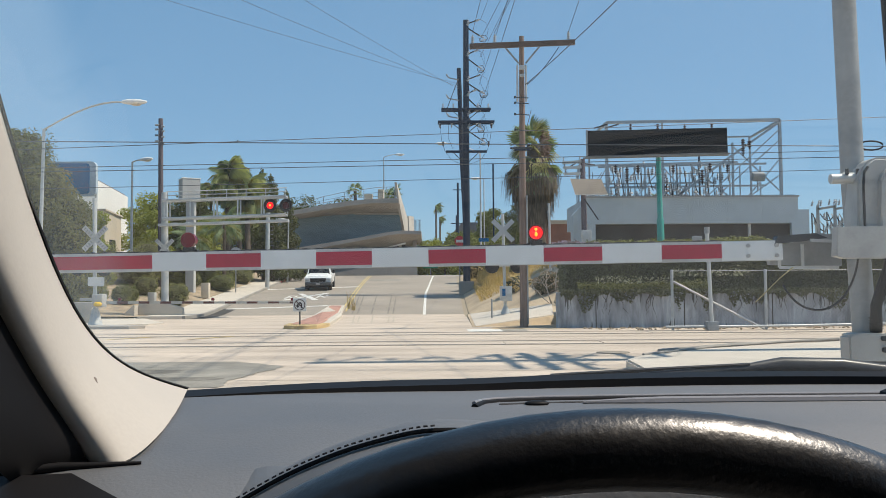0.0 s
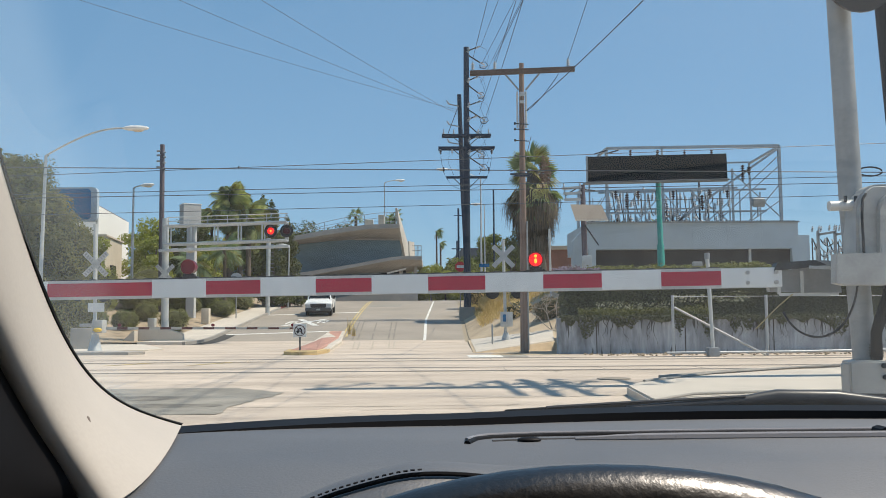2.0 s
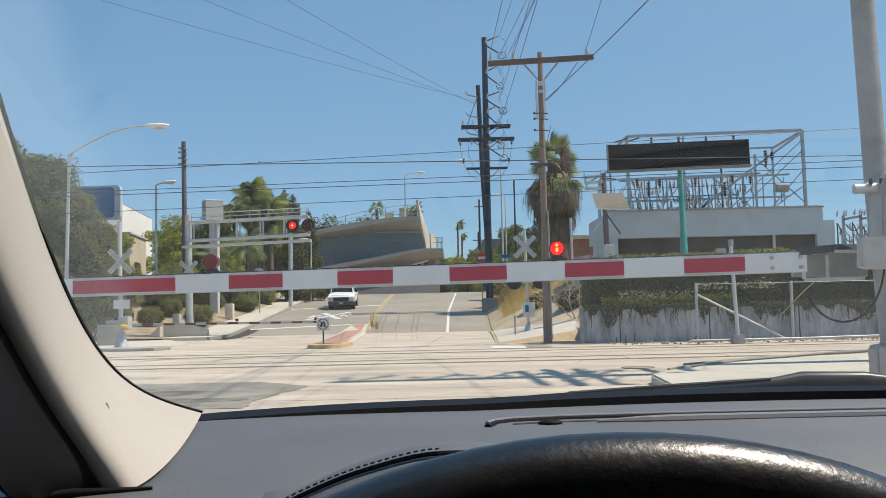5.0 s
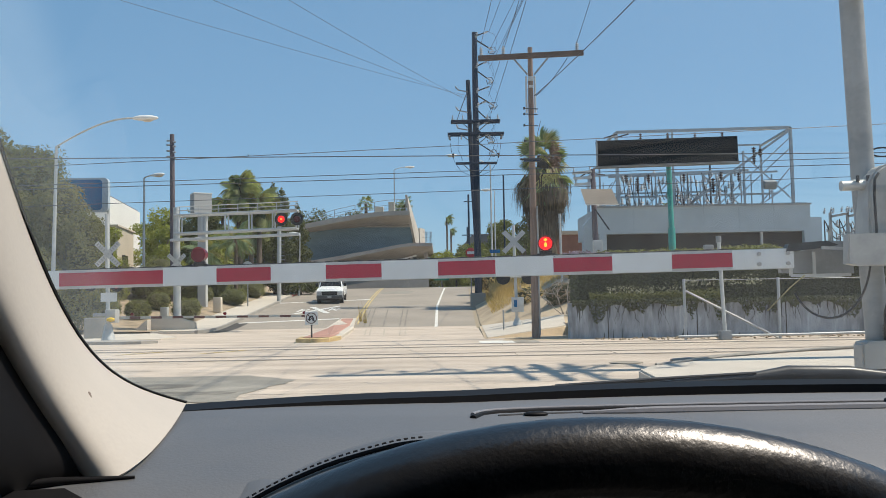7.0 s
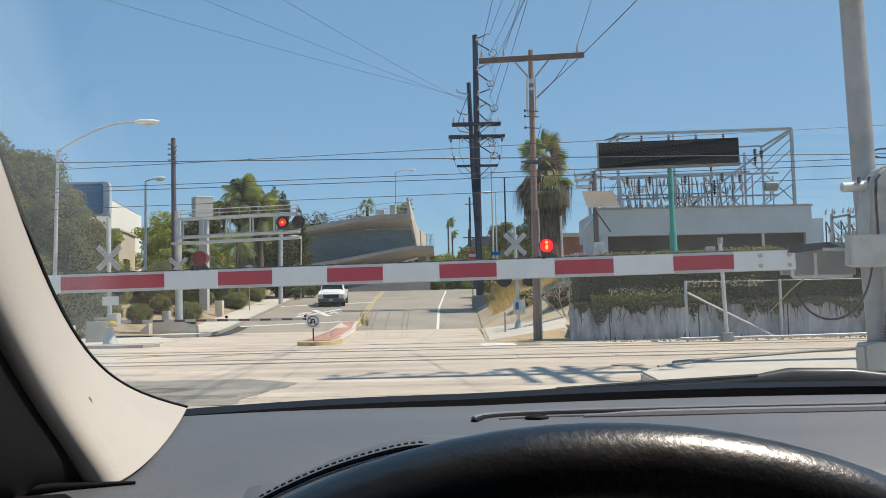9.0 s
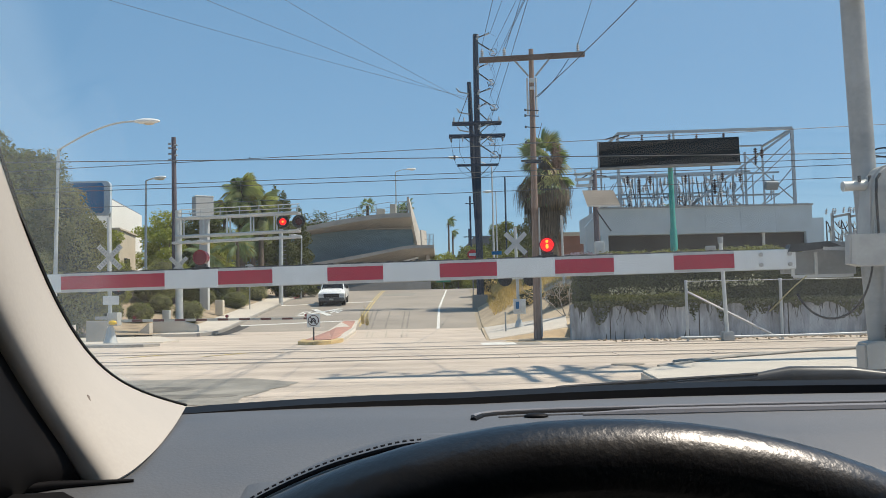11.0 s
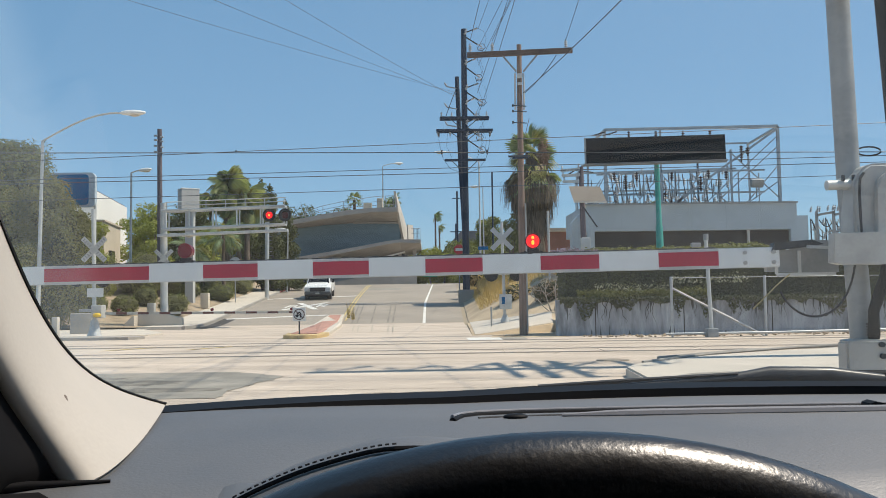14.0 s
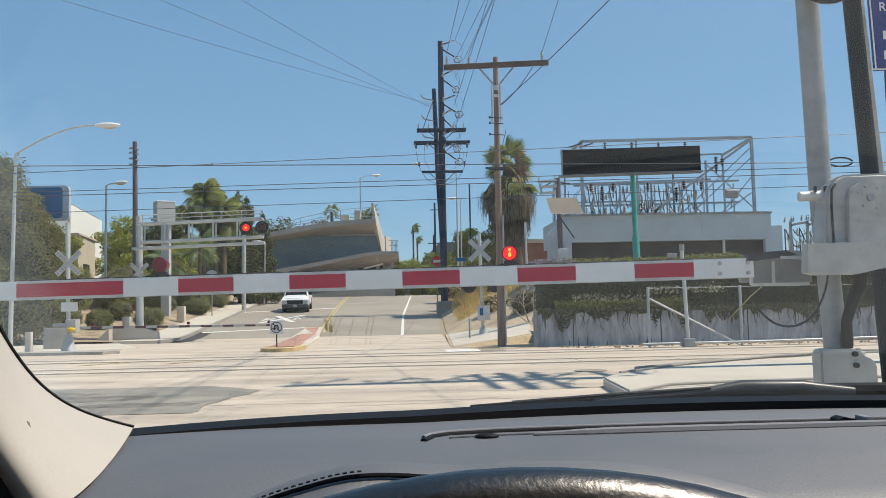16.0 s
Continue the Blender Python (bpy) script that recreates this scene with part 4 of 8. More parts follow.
part("shaft", tube(B(), [(3.66, 6.6, 0.15), (3.55, 6.6, 2.3), (3.48, 6.6, 3.64), (3.40, 6.6, 5.2)], 0.066, 20), mat("slate_paint", (0.010, 0.017, 0.025), 0.6, var=0.12, bump=0, spec=0.1), dp, "dark slate shaft")
part("foot", disc(B(), (3.66, 6.6, 0.165), (0, 0, 1), 0.13, 0.03, 20), DARK_STEEL, dp, "round foot plate")
bol = thing("bollard", (4.12, 7.4, 0.15), "yellow and black striped bollard", "bollard")
part("tube", tube(B(), [(4.12, 7.4, 0.15), (4.12, 7.4, 1.33)], 0.09, 18), mat("yellow_enamel", (0.62, 0.40, 0.03), 0.5, var=0.1), bol, "yellow post")
part("band", tube(B(), [(4.12, 7.4, 0.9), (4.12, 7.4, 1.08)], 0.092, 18), BLACK_METAL, bol, "black band")
part("band", tube(B(), [(4.12, 7.4, 0.5), (4.12, 7.4, 0.7)], 0.092, 18), BLACK_METAL, bol, "black band")

# far gate on the other side
fg = thing("crossing_gate", (-12.7, 34, 0.05), "far railway crossing gate with lowered striped arm", "crossing gate")
part("mast", tube(B(), [(-12.7, 34, 0.05), (-12.78, 34, 4.9)], 0.075, 14), ALU, fg, "slim aluminium mast")
bm = tube(B(), [(-12.7, 34, 0.0), (-12.7, 34, 0.25), (-12.7, 34, 0.7)], [0.30, 0.22, 0.12], 10)
part("base", bm, ALU, fg, "flared cast base")
crossbuck(fg, (-12.70, 33.9, 3.36))
bm = tube(B(), [(-13.4, 33.95, 2.28), (-12.0, 33.95, 2.28)], 0.035, 10)
part("lamp_bar", bm, ALU_DULL, fg, "lamp cross bar")
flasher(fg, (-13.33, 33.85, 2.25), (0, -1, 0), 0.30, False)
flasher(fg, (-12.34, 33.85, 2.22), (0, -1, 0), 0.30, True)
part("sign_plate", box(B(), (-12.65, 33.9, 1.72), (0.62, 0.01, 0.34), bev=0.003), WHITE_PAINT, fg, "small pale sign plate", smooth=False)
bm = box(B(), (-12.5, 33.85, 1.0), (0.40, 0.5, 0.5), bev=0.04)
box(bm, (-12.95, 33.9, 1.05), (0.5, 0.35, 0.12), bev=0.02)
part("gear_housing", bm, MECH_GREY, fg, "grey gate gear housing")
farm, fu, fup, fnr = striped_arm(fg, (-12.2, 33.75, 0.93), (-4.9, 33.75, 0.88), 0.095, 0.07, first=0, colours=(STRIPE_WORN, STRIPE_DULL))
for s in (0.5, 4.0, 7.0):
    p = Vector((-12.2, 33.75, 0.93)) + fu * s
    part("arm_lamp", disc(B(), p + Vector((0, 0, 0.12)), (0, 1, 0), 0.06, 0.08, 12), LENS_ARM, farm, "small red arm lamp")
part("amber_lamp", ball(B(), (-12.45, 33.55, 0.87), 0.11, 2, (1.5, 0.7, 0.8)), mat("yellow_reflector", (0.80, 0.52, 0.02), 0.4), fg, "yellow reflector bracket")
tall = solo("signal_cabinet", box(B(), (-14.5, 37.6, 0.46), (0.9, 0.7, 0.9), bev=0.05), CONCRETE_GREY, "grey metal signal cabinet on the corner", "cabinet")
solo("bollard", box(B(), (-14.0, 33.6, 0.42), (0.22, 0.22, 0.8), bev=0.02), CONCRETE_SIDE, "short pale concrete bollard", "bollard")

# cantilever with flashing lights
cant = thing("signal_cantilever", (-13.65, 46, 0.2), "aluminium truss cantilever carrying crossing lights", "signal gantry")
part("mast", tube(B(), [(-13.62, 46, 0.2), (-13.68, 46, 6.45)], [0.2, 0.16], 16), ALU, cant, "tapered aluminium mast")
bm = tube(B(), [(-13.62, 46, 0.12), (-13.62, 46, 0.3), (-13.62, 46, 0.75)], [0.48, 0.40, 0.2], 8)
part("base", bm, ALU, cant, "flared aluminium base")
zt = lambda x: 6.02 + 0.03 * (x + 13.6)
zb = lambda x: 5.08 + 0.03 * (x + 13.6)
bm = B()
for yy in (45.65, 46.35):
    for zf in (zt, zb):
        tube(bm, [(-13.7, yy, zf(-13.7)), (-7.4, yy, zf(-7.4))], 0.06, 8)
part("chord", bm, ALU, cant, "truss chords")
for k in range(6):
    x = -13.5 + k * 1.22
    bm = B()
    for yy in (45.65, 46.35):
        beam(bm, (x, yy, zb(x)), (x, yy, zt(x)), 0.07)
    for zf in (zt, zb):
        beam(bm, (x, 45.65, zf(x)), (x, 46.35, zf(x)), 0.05)
    part("web", bm, ALU, cant, "truss web frame", smooth=False)
bm = B()
for zz in (0.42, 0.22):
    tube(bm, [(-13.5, 45.6, zt(-13.5) + zz), (-7.3, 45.6, zt(-7.3) + zz)], 0.025, 6)
for k in range(7):
    x = -13.4 + k
    tube(bm, [(x, 45.6, zt(x)), (x, 45.6, zt(x) + 0.42)], 0.022, 6)
part("guard_rail", bm, ALU, cant, "thin walkway guard rail")
part("walkway", box(B(), (-10.5, 45.5, 4.82), (6.6, 0.5, 0.12), rot=(0, -1.7, 0)), ALU, cant, "slim walkway grating", smooth=False)
flasher(cant, (-8.10, 45.2, 5.68), (0, -1, 0), 0.33, True)
flasher(cant, (-7.30, 45.2, 5.68), (0, -1, 0), 0.33, False)
crossbuck(cant, (-13.55, 45.6, 3.55))
bm = tube(B(), [(-14.4, 45.75, 2.62), (-13.0, 45.75, 2.62)], 0.04, 8)
part("lamp_bar", bm, ALU, cant, "lamp cross bar")
flasher(cant, (-14.35, 45.6, 2.62), (0, -1, 0), 0.30, False)
flasher(cant, (-13.05, 45.6, 2.62), (0, -1, 0), 0.30, True)

# far right crossing signal, seen from behind
xs = thing("crossing_signal", (3.18, 37.5, 0.1), "aluminium crossing signal with crossbuck seen from behind", "crossing signal")
part("mast", tube(B(), [(3.18, 37.5, 0.1), (3.10, 37.5, 4.5)], 0.065, 14), ALU, xs, "slim aluminium mast")
part("base", tube(B(), [(3.18, 37.5, 0.28), (3.18, 37.5, 0.42), (3.18, 37.5, 0.6)], [0.2, 0.17, 0.09], 10), ALU, xs, "cast base")
crossbuck(xs, (3.10, 37.42, 3.8), back=True)
part("lamp_bar", tube(B(), [(2.55, 37.45, 2.32), (3.75, 37.45, 2.32)], 0.035, 8), ALU, xs, "lamp cross bar")
for dx in (-0.52, 0.55):
    flasher(xs, (3.14 + dx, 37.42, 2.30), (0, 1, 0), 0.30, False)
part("junction_box", box(B(), (3.2, 37.38, 1.15), (0.50, 0.26, 0.62), bev=0.02), ALU, xs, "pale junction box")
part("number_bar", box(B(), (3.1, 37.243, 1.2), (0.14, 0.004, 0.3)), SIGN_BLUE, xs, "small blue notice", smooth=False)
solo("marker_post", tube(B(), [(2.5, 36.0, 0.1), (2.5, 36.0, 0.95)], 0.035, 8), ALU_DULL, "thin grey marker post", "post")

# no turn sign on the median
nt_ = thing("turn_sign", (-4.55, 31.2, 0.16), "white square turn prohibition sign on a low post", "sign")
part("post", box(B(), (-4.55, 31.2, 0.42), (0.05, 0.03, 0.55)), DARK_STEEL, nt_, "low steel post", smooth=False)
bm = box(B(), (-4.55, 31.17, 0.83), (0.46, 0.012, 0.46), bev=0.004)
plate = part("plate", bm, WHITE_PAINT, nt_, "white square plate", smooth=False)
bm = tube(B(), [(-4.55 + 0.18 * math.cos(t), 31.155, 0.83 + 0.18 * math.sin(t)) for t in np.linspace(0, 2 * math.pi, 33)], 0.016, 6)
beam(bm, (-4.68, 31.154, 0.96), (-4.42, 31.154, 0.70), 0.012, 0.03)
part("ring", bm, mat("faded_sign_ring", (0.10, 0.06, 0.06), 0.6), plate, "faded dark prohibition ring")
bm = B()
arrow = [Vector((-4.49, 31.158, 0.72)), Vector((-4.49, 31.158, 0.85)), Vector((-4.54, 31.158, 0.91)), Vector((-4.61, 31.158, 0.87)), Vector((-4.62, 31.158, 0.80))]
for p, q in zip(arrow, arrow[1:]):
    beam(bm, p, q, 0.008, 0.045)
prism(bm, [(-4.70, 0.81), (-4.54, 0.81), (-4.62, 0.72)], 31.154, 31.162)
part("arrow", bm, BLACK_METAL, plate, "black turning arrow", smooth=False)
# ---- poles and wires ----
def insulator(bm, c, axis=(0, 0, 1), s=1.0):
    c, a = Vector(c), Vector(axis).normalized()
    for k in range(3):
        disc(bm, c + a * s * (0.06 + 0.09 * k), a, s * 0.085, s * 0.045, 10, r2=s * 0.05)
    tube(bm, [c, c + a * s * 0.34], s * 0.03, 6)
    return bm


def tall_pole(loc, turn, label, twin=True):
    """A tall dark timber pole with crossarms and, as a twin, a shorter bracketed pole beside it."""
    p = thing("utility_pole", (0, 0, 0), label, "utility pole", group="tall timber poles")
    part("pole", tube(B(), [(0.0, 0, -0.4), (0.02, 0, 8), (0.08, 0, 19.5)], [0.26, 0.23, 0.19], 16), WOOD_DARK, p, "dark creosoted timber pole")
    if twin:
        part("side_pole", tube(B(), [(0.1, 1.0, 0), (-0.05, 1.0, 6), (-0.24, 1.0, 10), (-0.42, 1.0, 16.3)], [0.20, 0.19, 0.18, 0.15], 12), WOOD_DARK, p, "shorter timber pole beside it")
    for z, w in ((13.05, 3.5), (12.15, 4.0), (10.02, 2.9)):
        for o in (-0.3, 0.3):
            if z > 12 or o < 0:
                arm_ = part("crossarm", box(B(), (0.03, o, z), (w, 0.12, 0.17), bev=0.01), WOOD_DARK, p, "timber crossarm", smooth=False)
        if z > 12:
            for x in (-w / 2 + 0.15, -w / 4, w / 4, w / 2 - 0.15):
                part("insulator", insulator(B(), (x, -0.3, z - 0.1 if z < 12.5 else z + 0.08), (0, 0, -1 if z < 12.5 else 1), 1.0), INSULATOR, arm_, "grey porcelain insulator")
        for s in (-1, 1):
            part("brace", beam(B(), (s * 0.2, -0.33, z - 0.75), (s * min(1.1, w / 3), -0.33, z), 0.05), DARK_STEEL, p, "steel crossarm brace", smooth=False)
    # fuse cutouts: a pale strut, a dark drop arm and a looped fuse holder at its end
    for k, z in enumerate((19.2, 17.0, 15.2, 14.15, 12.7, 11.8)):
        w = (1.0, 0.85, 1.0, 0.7, 0.85, 0.95)[k]
        bm = beam(B(), (0.1, 0, z), (1.05 * w, -0.1, z + 0.36), 0.07)
        beam(bm, (0.1, 0, z - 0.2), (1.05 * w, -0.1, z - 0.85), 0.085)
        brk = part("bracket", bm, DARK_STEEL, p, "angled insulator bracket", smooth=False)
        bm = insulator(B(), (0.16, -0.2, z - 0.15), (0.3, 0, 1), 1.3)
        insulator(bm, (0.75 * w, -0.12, z + 0.2), (0.9, 0, 0.32), 1.0)
        insulator(bm, (1.05 * w, -0.15, z - 0.85), (0.9, 0, -0.5), 1.15)
        insulator(bm, (1.15 * w, -0.15, z - 1.2), (0.9, 0, 0.2), 1.0)
        part("insulator", bm, INSULATOR, brk, "grey porcelain insulator")
        bm = tube(B(), [(1.05 * w, -0.1, z - 0.85), (1.45 * w, -0.1, z - 0.8), (1.62 * w, -0.1, z - 1.05), (1.4 * w, -0.1, z - 1.3), (1.1 * w, -0.1, z - 1.25), (1.0 * w, -0.1, z - 1.0)], 0.026, 5)
        tube(bm, [(1.05 * w, -0.1, z + 0.36), (1.5 * w, -0.1, z + 0.1), (1.68 * w, -0.1, z - 0.4), (1.55 * w, -0.1, z - 0.9)], 0.009, 5)
        part("fuse_holder", bm, DARK_STEEL, brk, "looped dark fuse holder")
    for z in (15.4, 13.9, 12.6) if twin else ():
        bm = beam(B(), (-0.45, 0.8, z), (-1.15, 0.7, z + 0.12), 0.07)
        brk = part("bracket", bm, ALU_DULL, p, "short pale side bracket", smooth=False)
        part("insulator", insulator(B(), (-1.15, 0.7, z + 0.1), (-0.5, 0, 0.8), 1.1), INSULATOR, brk, "grey porcelain insulator")
    bm = B()
    for s in (-1, 1):
        insulator(bm, (s * 1.8, -0.3, 12.0), (0, 0, -1), 1.0)
        insulator(bm, (s * 1.6, -0.3, 10.75), (0, 0, -1), 1.1)
    part("insulator", bm, INSULATOR_DARK, p, "dark hanging insulator")
    bm = B()
    for s in (-1, 1):
        tube(bm, [(s * 1.8, -0.3, 11.5), (s * 1.7, -0.3, 10.8), (s * 1.5, -0.3, 10.1), (s * 1.05, -0.3, 9.45), (s * 0.5, -0.3, 9.2), (0.02, -0.3, 9.1)], 0.013, 6)
        tube(bm, [(s * 1.2, -0.3, 12.0), (s * 1.25, -0.3, 11.0), (s * 0.9, -0.3, 10.2)], 0.012, 5)
    for z in (18.0, 15.9, 14.2, 12.9):
        tube(bm, [(1.5, -0.1, z), (1.0, -0.1, z - 0.7), (1.35, -0.1, z - 1.6), (0.9, -0.1, z - 2.4)], 0.009, 5)
    if twin:
        tube(bm, [(-0.45, 0.8, 15.5), (-1.0, 0.3, 14.0), (-1.3, -0.3, 13.1)], 0.025, 6)
    part("jumper_cables", bm, CABLE, p, "looping black jumper cables")
    p.matrix_basis = pose(*loc, 0, 0, turn)
    ORG[p] = Vector(loc)
    return p

tall_pole((2.62, 62.6, 1.05), 0, "tall dark timber power pole with crossarms and cables")
tall_pole((9.65, 16.7, 0.15), 93, "tall dark timber power pole beside the tracks", twin=False)
bm = box(B(), (2.58, 62.5, 1.35), (1.05, 1.0, 1.15), bev=0.05)
solo("pole_footing", bm, CONCRETE_GREY, "grey concrete block around the pole foot", "footing")

up = thing("utility_pole", (3.27, 31, 0.0), "brown timber utility pole with one heavy crossarm", "utility pole")
part("pole", tube(B(), [(3.27, 31, -0.1), (3.27, 31, 3), (3.29, 31, 10.25)], [0.150, 0.125, 0.085], 16), WOOD_POLE, up, "brown weathered timber pole")
xa = part("crossarm", box(B(), (3.30, 30.84, 9.92), (3.72, 0.12, 0.19), rot=(0, -2.2, 0), bev=0.012), WOOD_ARM, up, "heavy dark timber crossarm", smooth=False)
for x in (1.55, 2.33, 4.93):
    part("insulator", insulator(B(), (x, 30.84, 10.04 + (x - 3.3) * 0.038), (0, 0, 1), 0.85), INSULATOR, xa, "pin insulator")
for s in (-1, 1):
    part("brace", beam(B(), (3.29 + s * 0.12, 30.86, 9.25), (3.29 + s * 0.62, 30.86, 9.85), 0.03, 0.06), ALU_DULL, up, "flat steel brace", smooth=False)
bm = box(B(), (3.28, 30.83, 9.1), (0.18, 0.06, 0.16), bev=0.01)
box(bm, (3.28, 30.83, 8.82), (0.16, 0.06, 0.10), bev=0.01)
part("tag", bm, ALU, up, "pale pole tags")
for s in (-1, 1):
    part("conduit", tube(B(), [(3.27 + s * 0.15, 30.9, 9.2), (3.27 + s * 0.155, 30.9, 7.9)], 0.035, 8), ALU, up, "pale conduit sleeve")
part("conduit", tube(B(), [(3.4, 30.9, 0.1), (3.4, 30.9, 4.6)], 0.03, 8), ALU_DULL, up, "conduit up the pole")
bm = B()
for z in (8.05, 7.85, 7.45, 6.9):
    tube(bm, [(3.0, 30.85, z), (3.5, 30.85, z - 0.03)], 0.018, 6)
    disc(bm, (3.02, 30.85, z), (0, 0, 1), 0.035, 0.08, 8)
part("hook", bm, DARK_STEEL, up, "small cable hooks")
part("step", box(B(), (3.25, 30.82, 6.22), (0.55, 0.08, 0.12), bev=0.01), WOOD_DARK, up, "short dark timber block", smooth=False)
part("block", box(B(), (3.2, 30.8, 6.24), (0.75, 0.05, 0.06)), DARK_STEEL, up, "cable bracket", smooth=False)

def wire(pts, r, label, material=CABLE, name="cable"):
    solo(name, tube(B(), pts, r, 5), material, label, "cable", group="overhead cables", smooth=True)

# contact and messenger wires above the tracks: heights at both ends and thickness
WIRES = ((5.75, 5.18, 0.014), (4.79, 6.68, 0.010), (4.54, 5.48, 0.010), (4.48, 5.25, 0.011), (3.91, 4.98, 0.009))
for z0, z1, r in WIRES:
    wire(sag((-28, 25.0, z0), (28, 25.0, z1), 0.02), r, "thin dark tramway wire above the tracks", CABLE_GREY, "catenary_wire")
bm = B()
for x, k in ((5.2, 1), (-5.4, 1), (9.0, 0), (0.9, 2), (2.5, 4), (-7.5, 1), (6.0, 4)):
    z = WIRES[k][0] + (WIRES[k][1] - WIRES[k][0]) * (x + 28) / 56
    disc(bm, (x, 25.0, z), (0, 0, 1), 0.02, 0.05, 6)
solo("wire_clamps", bm, DARK_STEEL, "small clamps on the overhead wires", "clamp", kind="stuff")
bm = tube(B(), [(12.6 + 0.35 * math.cos(t), 25, 5.34 + 0.13 * math.sin(t)) for t in np.linspace(0.2, 6.2, 14)], 0.025, 6)
solo("cable_coil", bm, CABLE, "coil of spare cable on the wire", "cable")
# wires from the tall pole and the heavy crossarm, over the car
for z0, z1, dx, x1 in ((20.6, 20.4, 0.0, 7.4), (19.0, 19.1, 0.25, 9.65), (17.9, 17.6, 0.1, 8.3), (15.9, 15.6, 0.3, 4.5), (14.6, 14.4, 0.0, 3.8)):
    wire(sag((3.75 - dx * 0.5, 62.5, z0), (x1, -20, z1), 0.8, 20), 0.014, "dark overhead power cable from the tall pole")
for x0, x1 in ((1.55, 2.9), (2.33, 6.0), (4.93, 1.1)):
    wire(sag((x0, 30.84, 10.35), (x1, -30, 10.9), 0.3, 20), 0.009, "overhead cable from the heavy crossarm")
wire(sag((3.4, 30.9, 8.5), (11.00, -25, 13.2), 1.5, 32), 0.013, "thick twisted service cable")
wire(sag((3.45, 30.9, 8.5), (4.6, 30.9, 9.85), 0.12, 8), 0.012, "short slack cable to the crossarm")
wire(sag((3.6, 31, 7.6), (5.9, 62, 9.6), 0.2, 10), 0.012, "thin cable running behind the palm")
for dy, z in ((-1.65, 13.3), (1.65, 13.3), (-1.9, 12.2), (0.6, 12.2), (-1.3, 10.3)):
    wire(sag((9.65, 16.7 + dy, z), (-45, 18.6 + dy, z), 0.5, 20), 0.016, "power cable running along the tracks")
for x1 in (-36, -26, -18):
    wire(sag((2.2, 63.3, 15.4 - 0.02 * x1), (x1, 10, 15.8), 0.6, 24), 0.010, "faint overhead cable sweeping over the crossing", CABLE_GREY)

# ---- street lamps ----
def street_lamp(base, top, head, r, label, rise=0.8):
    o = thing("street_lamp", base, label, "street lamp", group="street lamps")
    base, top, head = Vector(base), Vector(top), Vector(head)
    part("pole", tube(B(), [base, base.lerp(top, 0.5), top], [r, r * 0.8, r * 0.6], 12), ALU, o, "tapered aluminium pole")
    c = [top, top.lerp(head, 0.35) + Vector((0, 0, rise * 0.6)), top.lerp(head, 0.65) + Vector((0, 0, rise)), head]
    part("arm", tube(B(), [bez(c, k / 12) for k in range(13)], r * 0.42, 8), ALU, o, "curved lamp arm")
    d = (head - top)
    d.z = 0
    d.normalize()
    bm = ball(B(), (0, 0, 0), 1.0, 2, (0.62, 0.2, 0.13))
    bmesh.ops.transform(bm, matrix=Matrix.Translation(head + d * 0.45) @ d.to_track_quat("X", "Z").to_matrix().to_4x4(), verts=bm.verts)
    lh = part("lamp_head", bm, WHITE_PAINT, o, "pale cobra lamp head")
    part("lens", ball(B(), head + d * 0.55 - Vector((0, 0, 0.1)), 0.16, 2, (1.6, 0.8, 0.5)), STUCCO_BEIGE, lh, "cloudy lamp lens")
    return o
street_lamp((-17.48, 40, 0.05), (-17.33, 40, 8.66), (-13.76, 40, 9.9), 0.105, "tall aluminium street lamp with curved arm", 0.5)
street_lamp((-20.05, 60, 1.0), (-20.03, 60, 10.1), (-19.3, 59.6, 10.2), 0.11, "street lamp with short boxy head", 0.05)
street_lamp((-16.6, 56, 0.8), (-16.6, 56, 5.55), (-15.6, 56, 5.55), 0.06, "low street lamp among trees", 0.15)
street_lamp((-12.6, 79, 2.1), (-12.5, 79, 7.6), (-12.9, 79, 7.7), 0.09, "small street lamp beside the bridge ramp", 0.1)
street_lamp((-5.3, 104, 11), (-5.3, 104, 17.0), (-3.9, 104, 17.3), 0.09, "street lamp on the bridge deck", 0.1)
street_lamp((5.0, 86, 3.0), (5.0, 86, 14.6), (1.7, 86, 15.6), 0.11, "street lamp with long arm on the hill", 0.4)
street_lamp((5.9, 95, 3.0), (5.9, 95, 13.2), (5.5, 95, 13.3), 0.08, "slim pole on the hill", 0.05)

ns = thing("street_sign", (5.0, 85.8, 3.0), "small blue name sign on a street lamp pole", "sign")
part("plate", box(B(), (5.26, 85.8, 6.15), (0.98, 0.03, 0.33), bev=0.005), SIGN_BLUE, ns, "blue name plate", smooth=False)
part("clamp", box(B(), (5.0, 85.85, 6.15), (0.3, 0.12, 0.2)), ALU_DULL, ns, "pole clamp", smooth=False)
bp = thing("timber_pole", (-18.0, 60, 1.0), "slim weathered timber pole with a few insulators", "utility pole")
part("pole", tube(B(), [(-18.05, 60, 0.5), (-18.14, 60, 13.05)], [0.2, 0.15], 14), TIMBER_GREY, bp, "brown timber pole")
bm = B()
for z in (12.6, 12.3, 11.9, 11.5):
    disc(bm, (-18.35, 59.9, z), (1, 0, 0), 0.07, 0.25, 8)
    disc(bm, (-17.95, 59.9, z - 0.1), (1, 0, 0), 0.06, 0.2, 8)
part("insulators", bm, INSULATOR, bp, "small insulators")

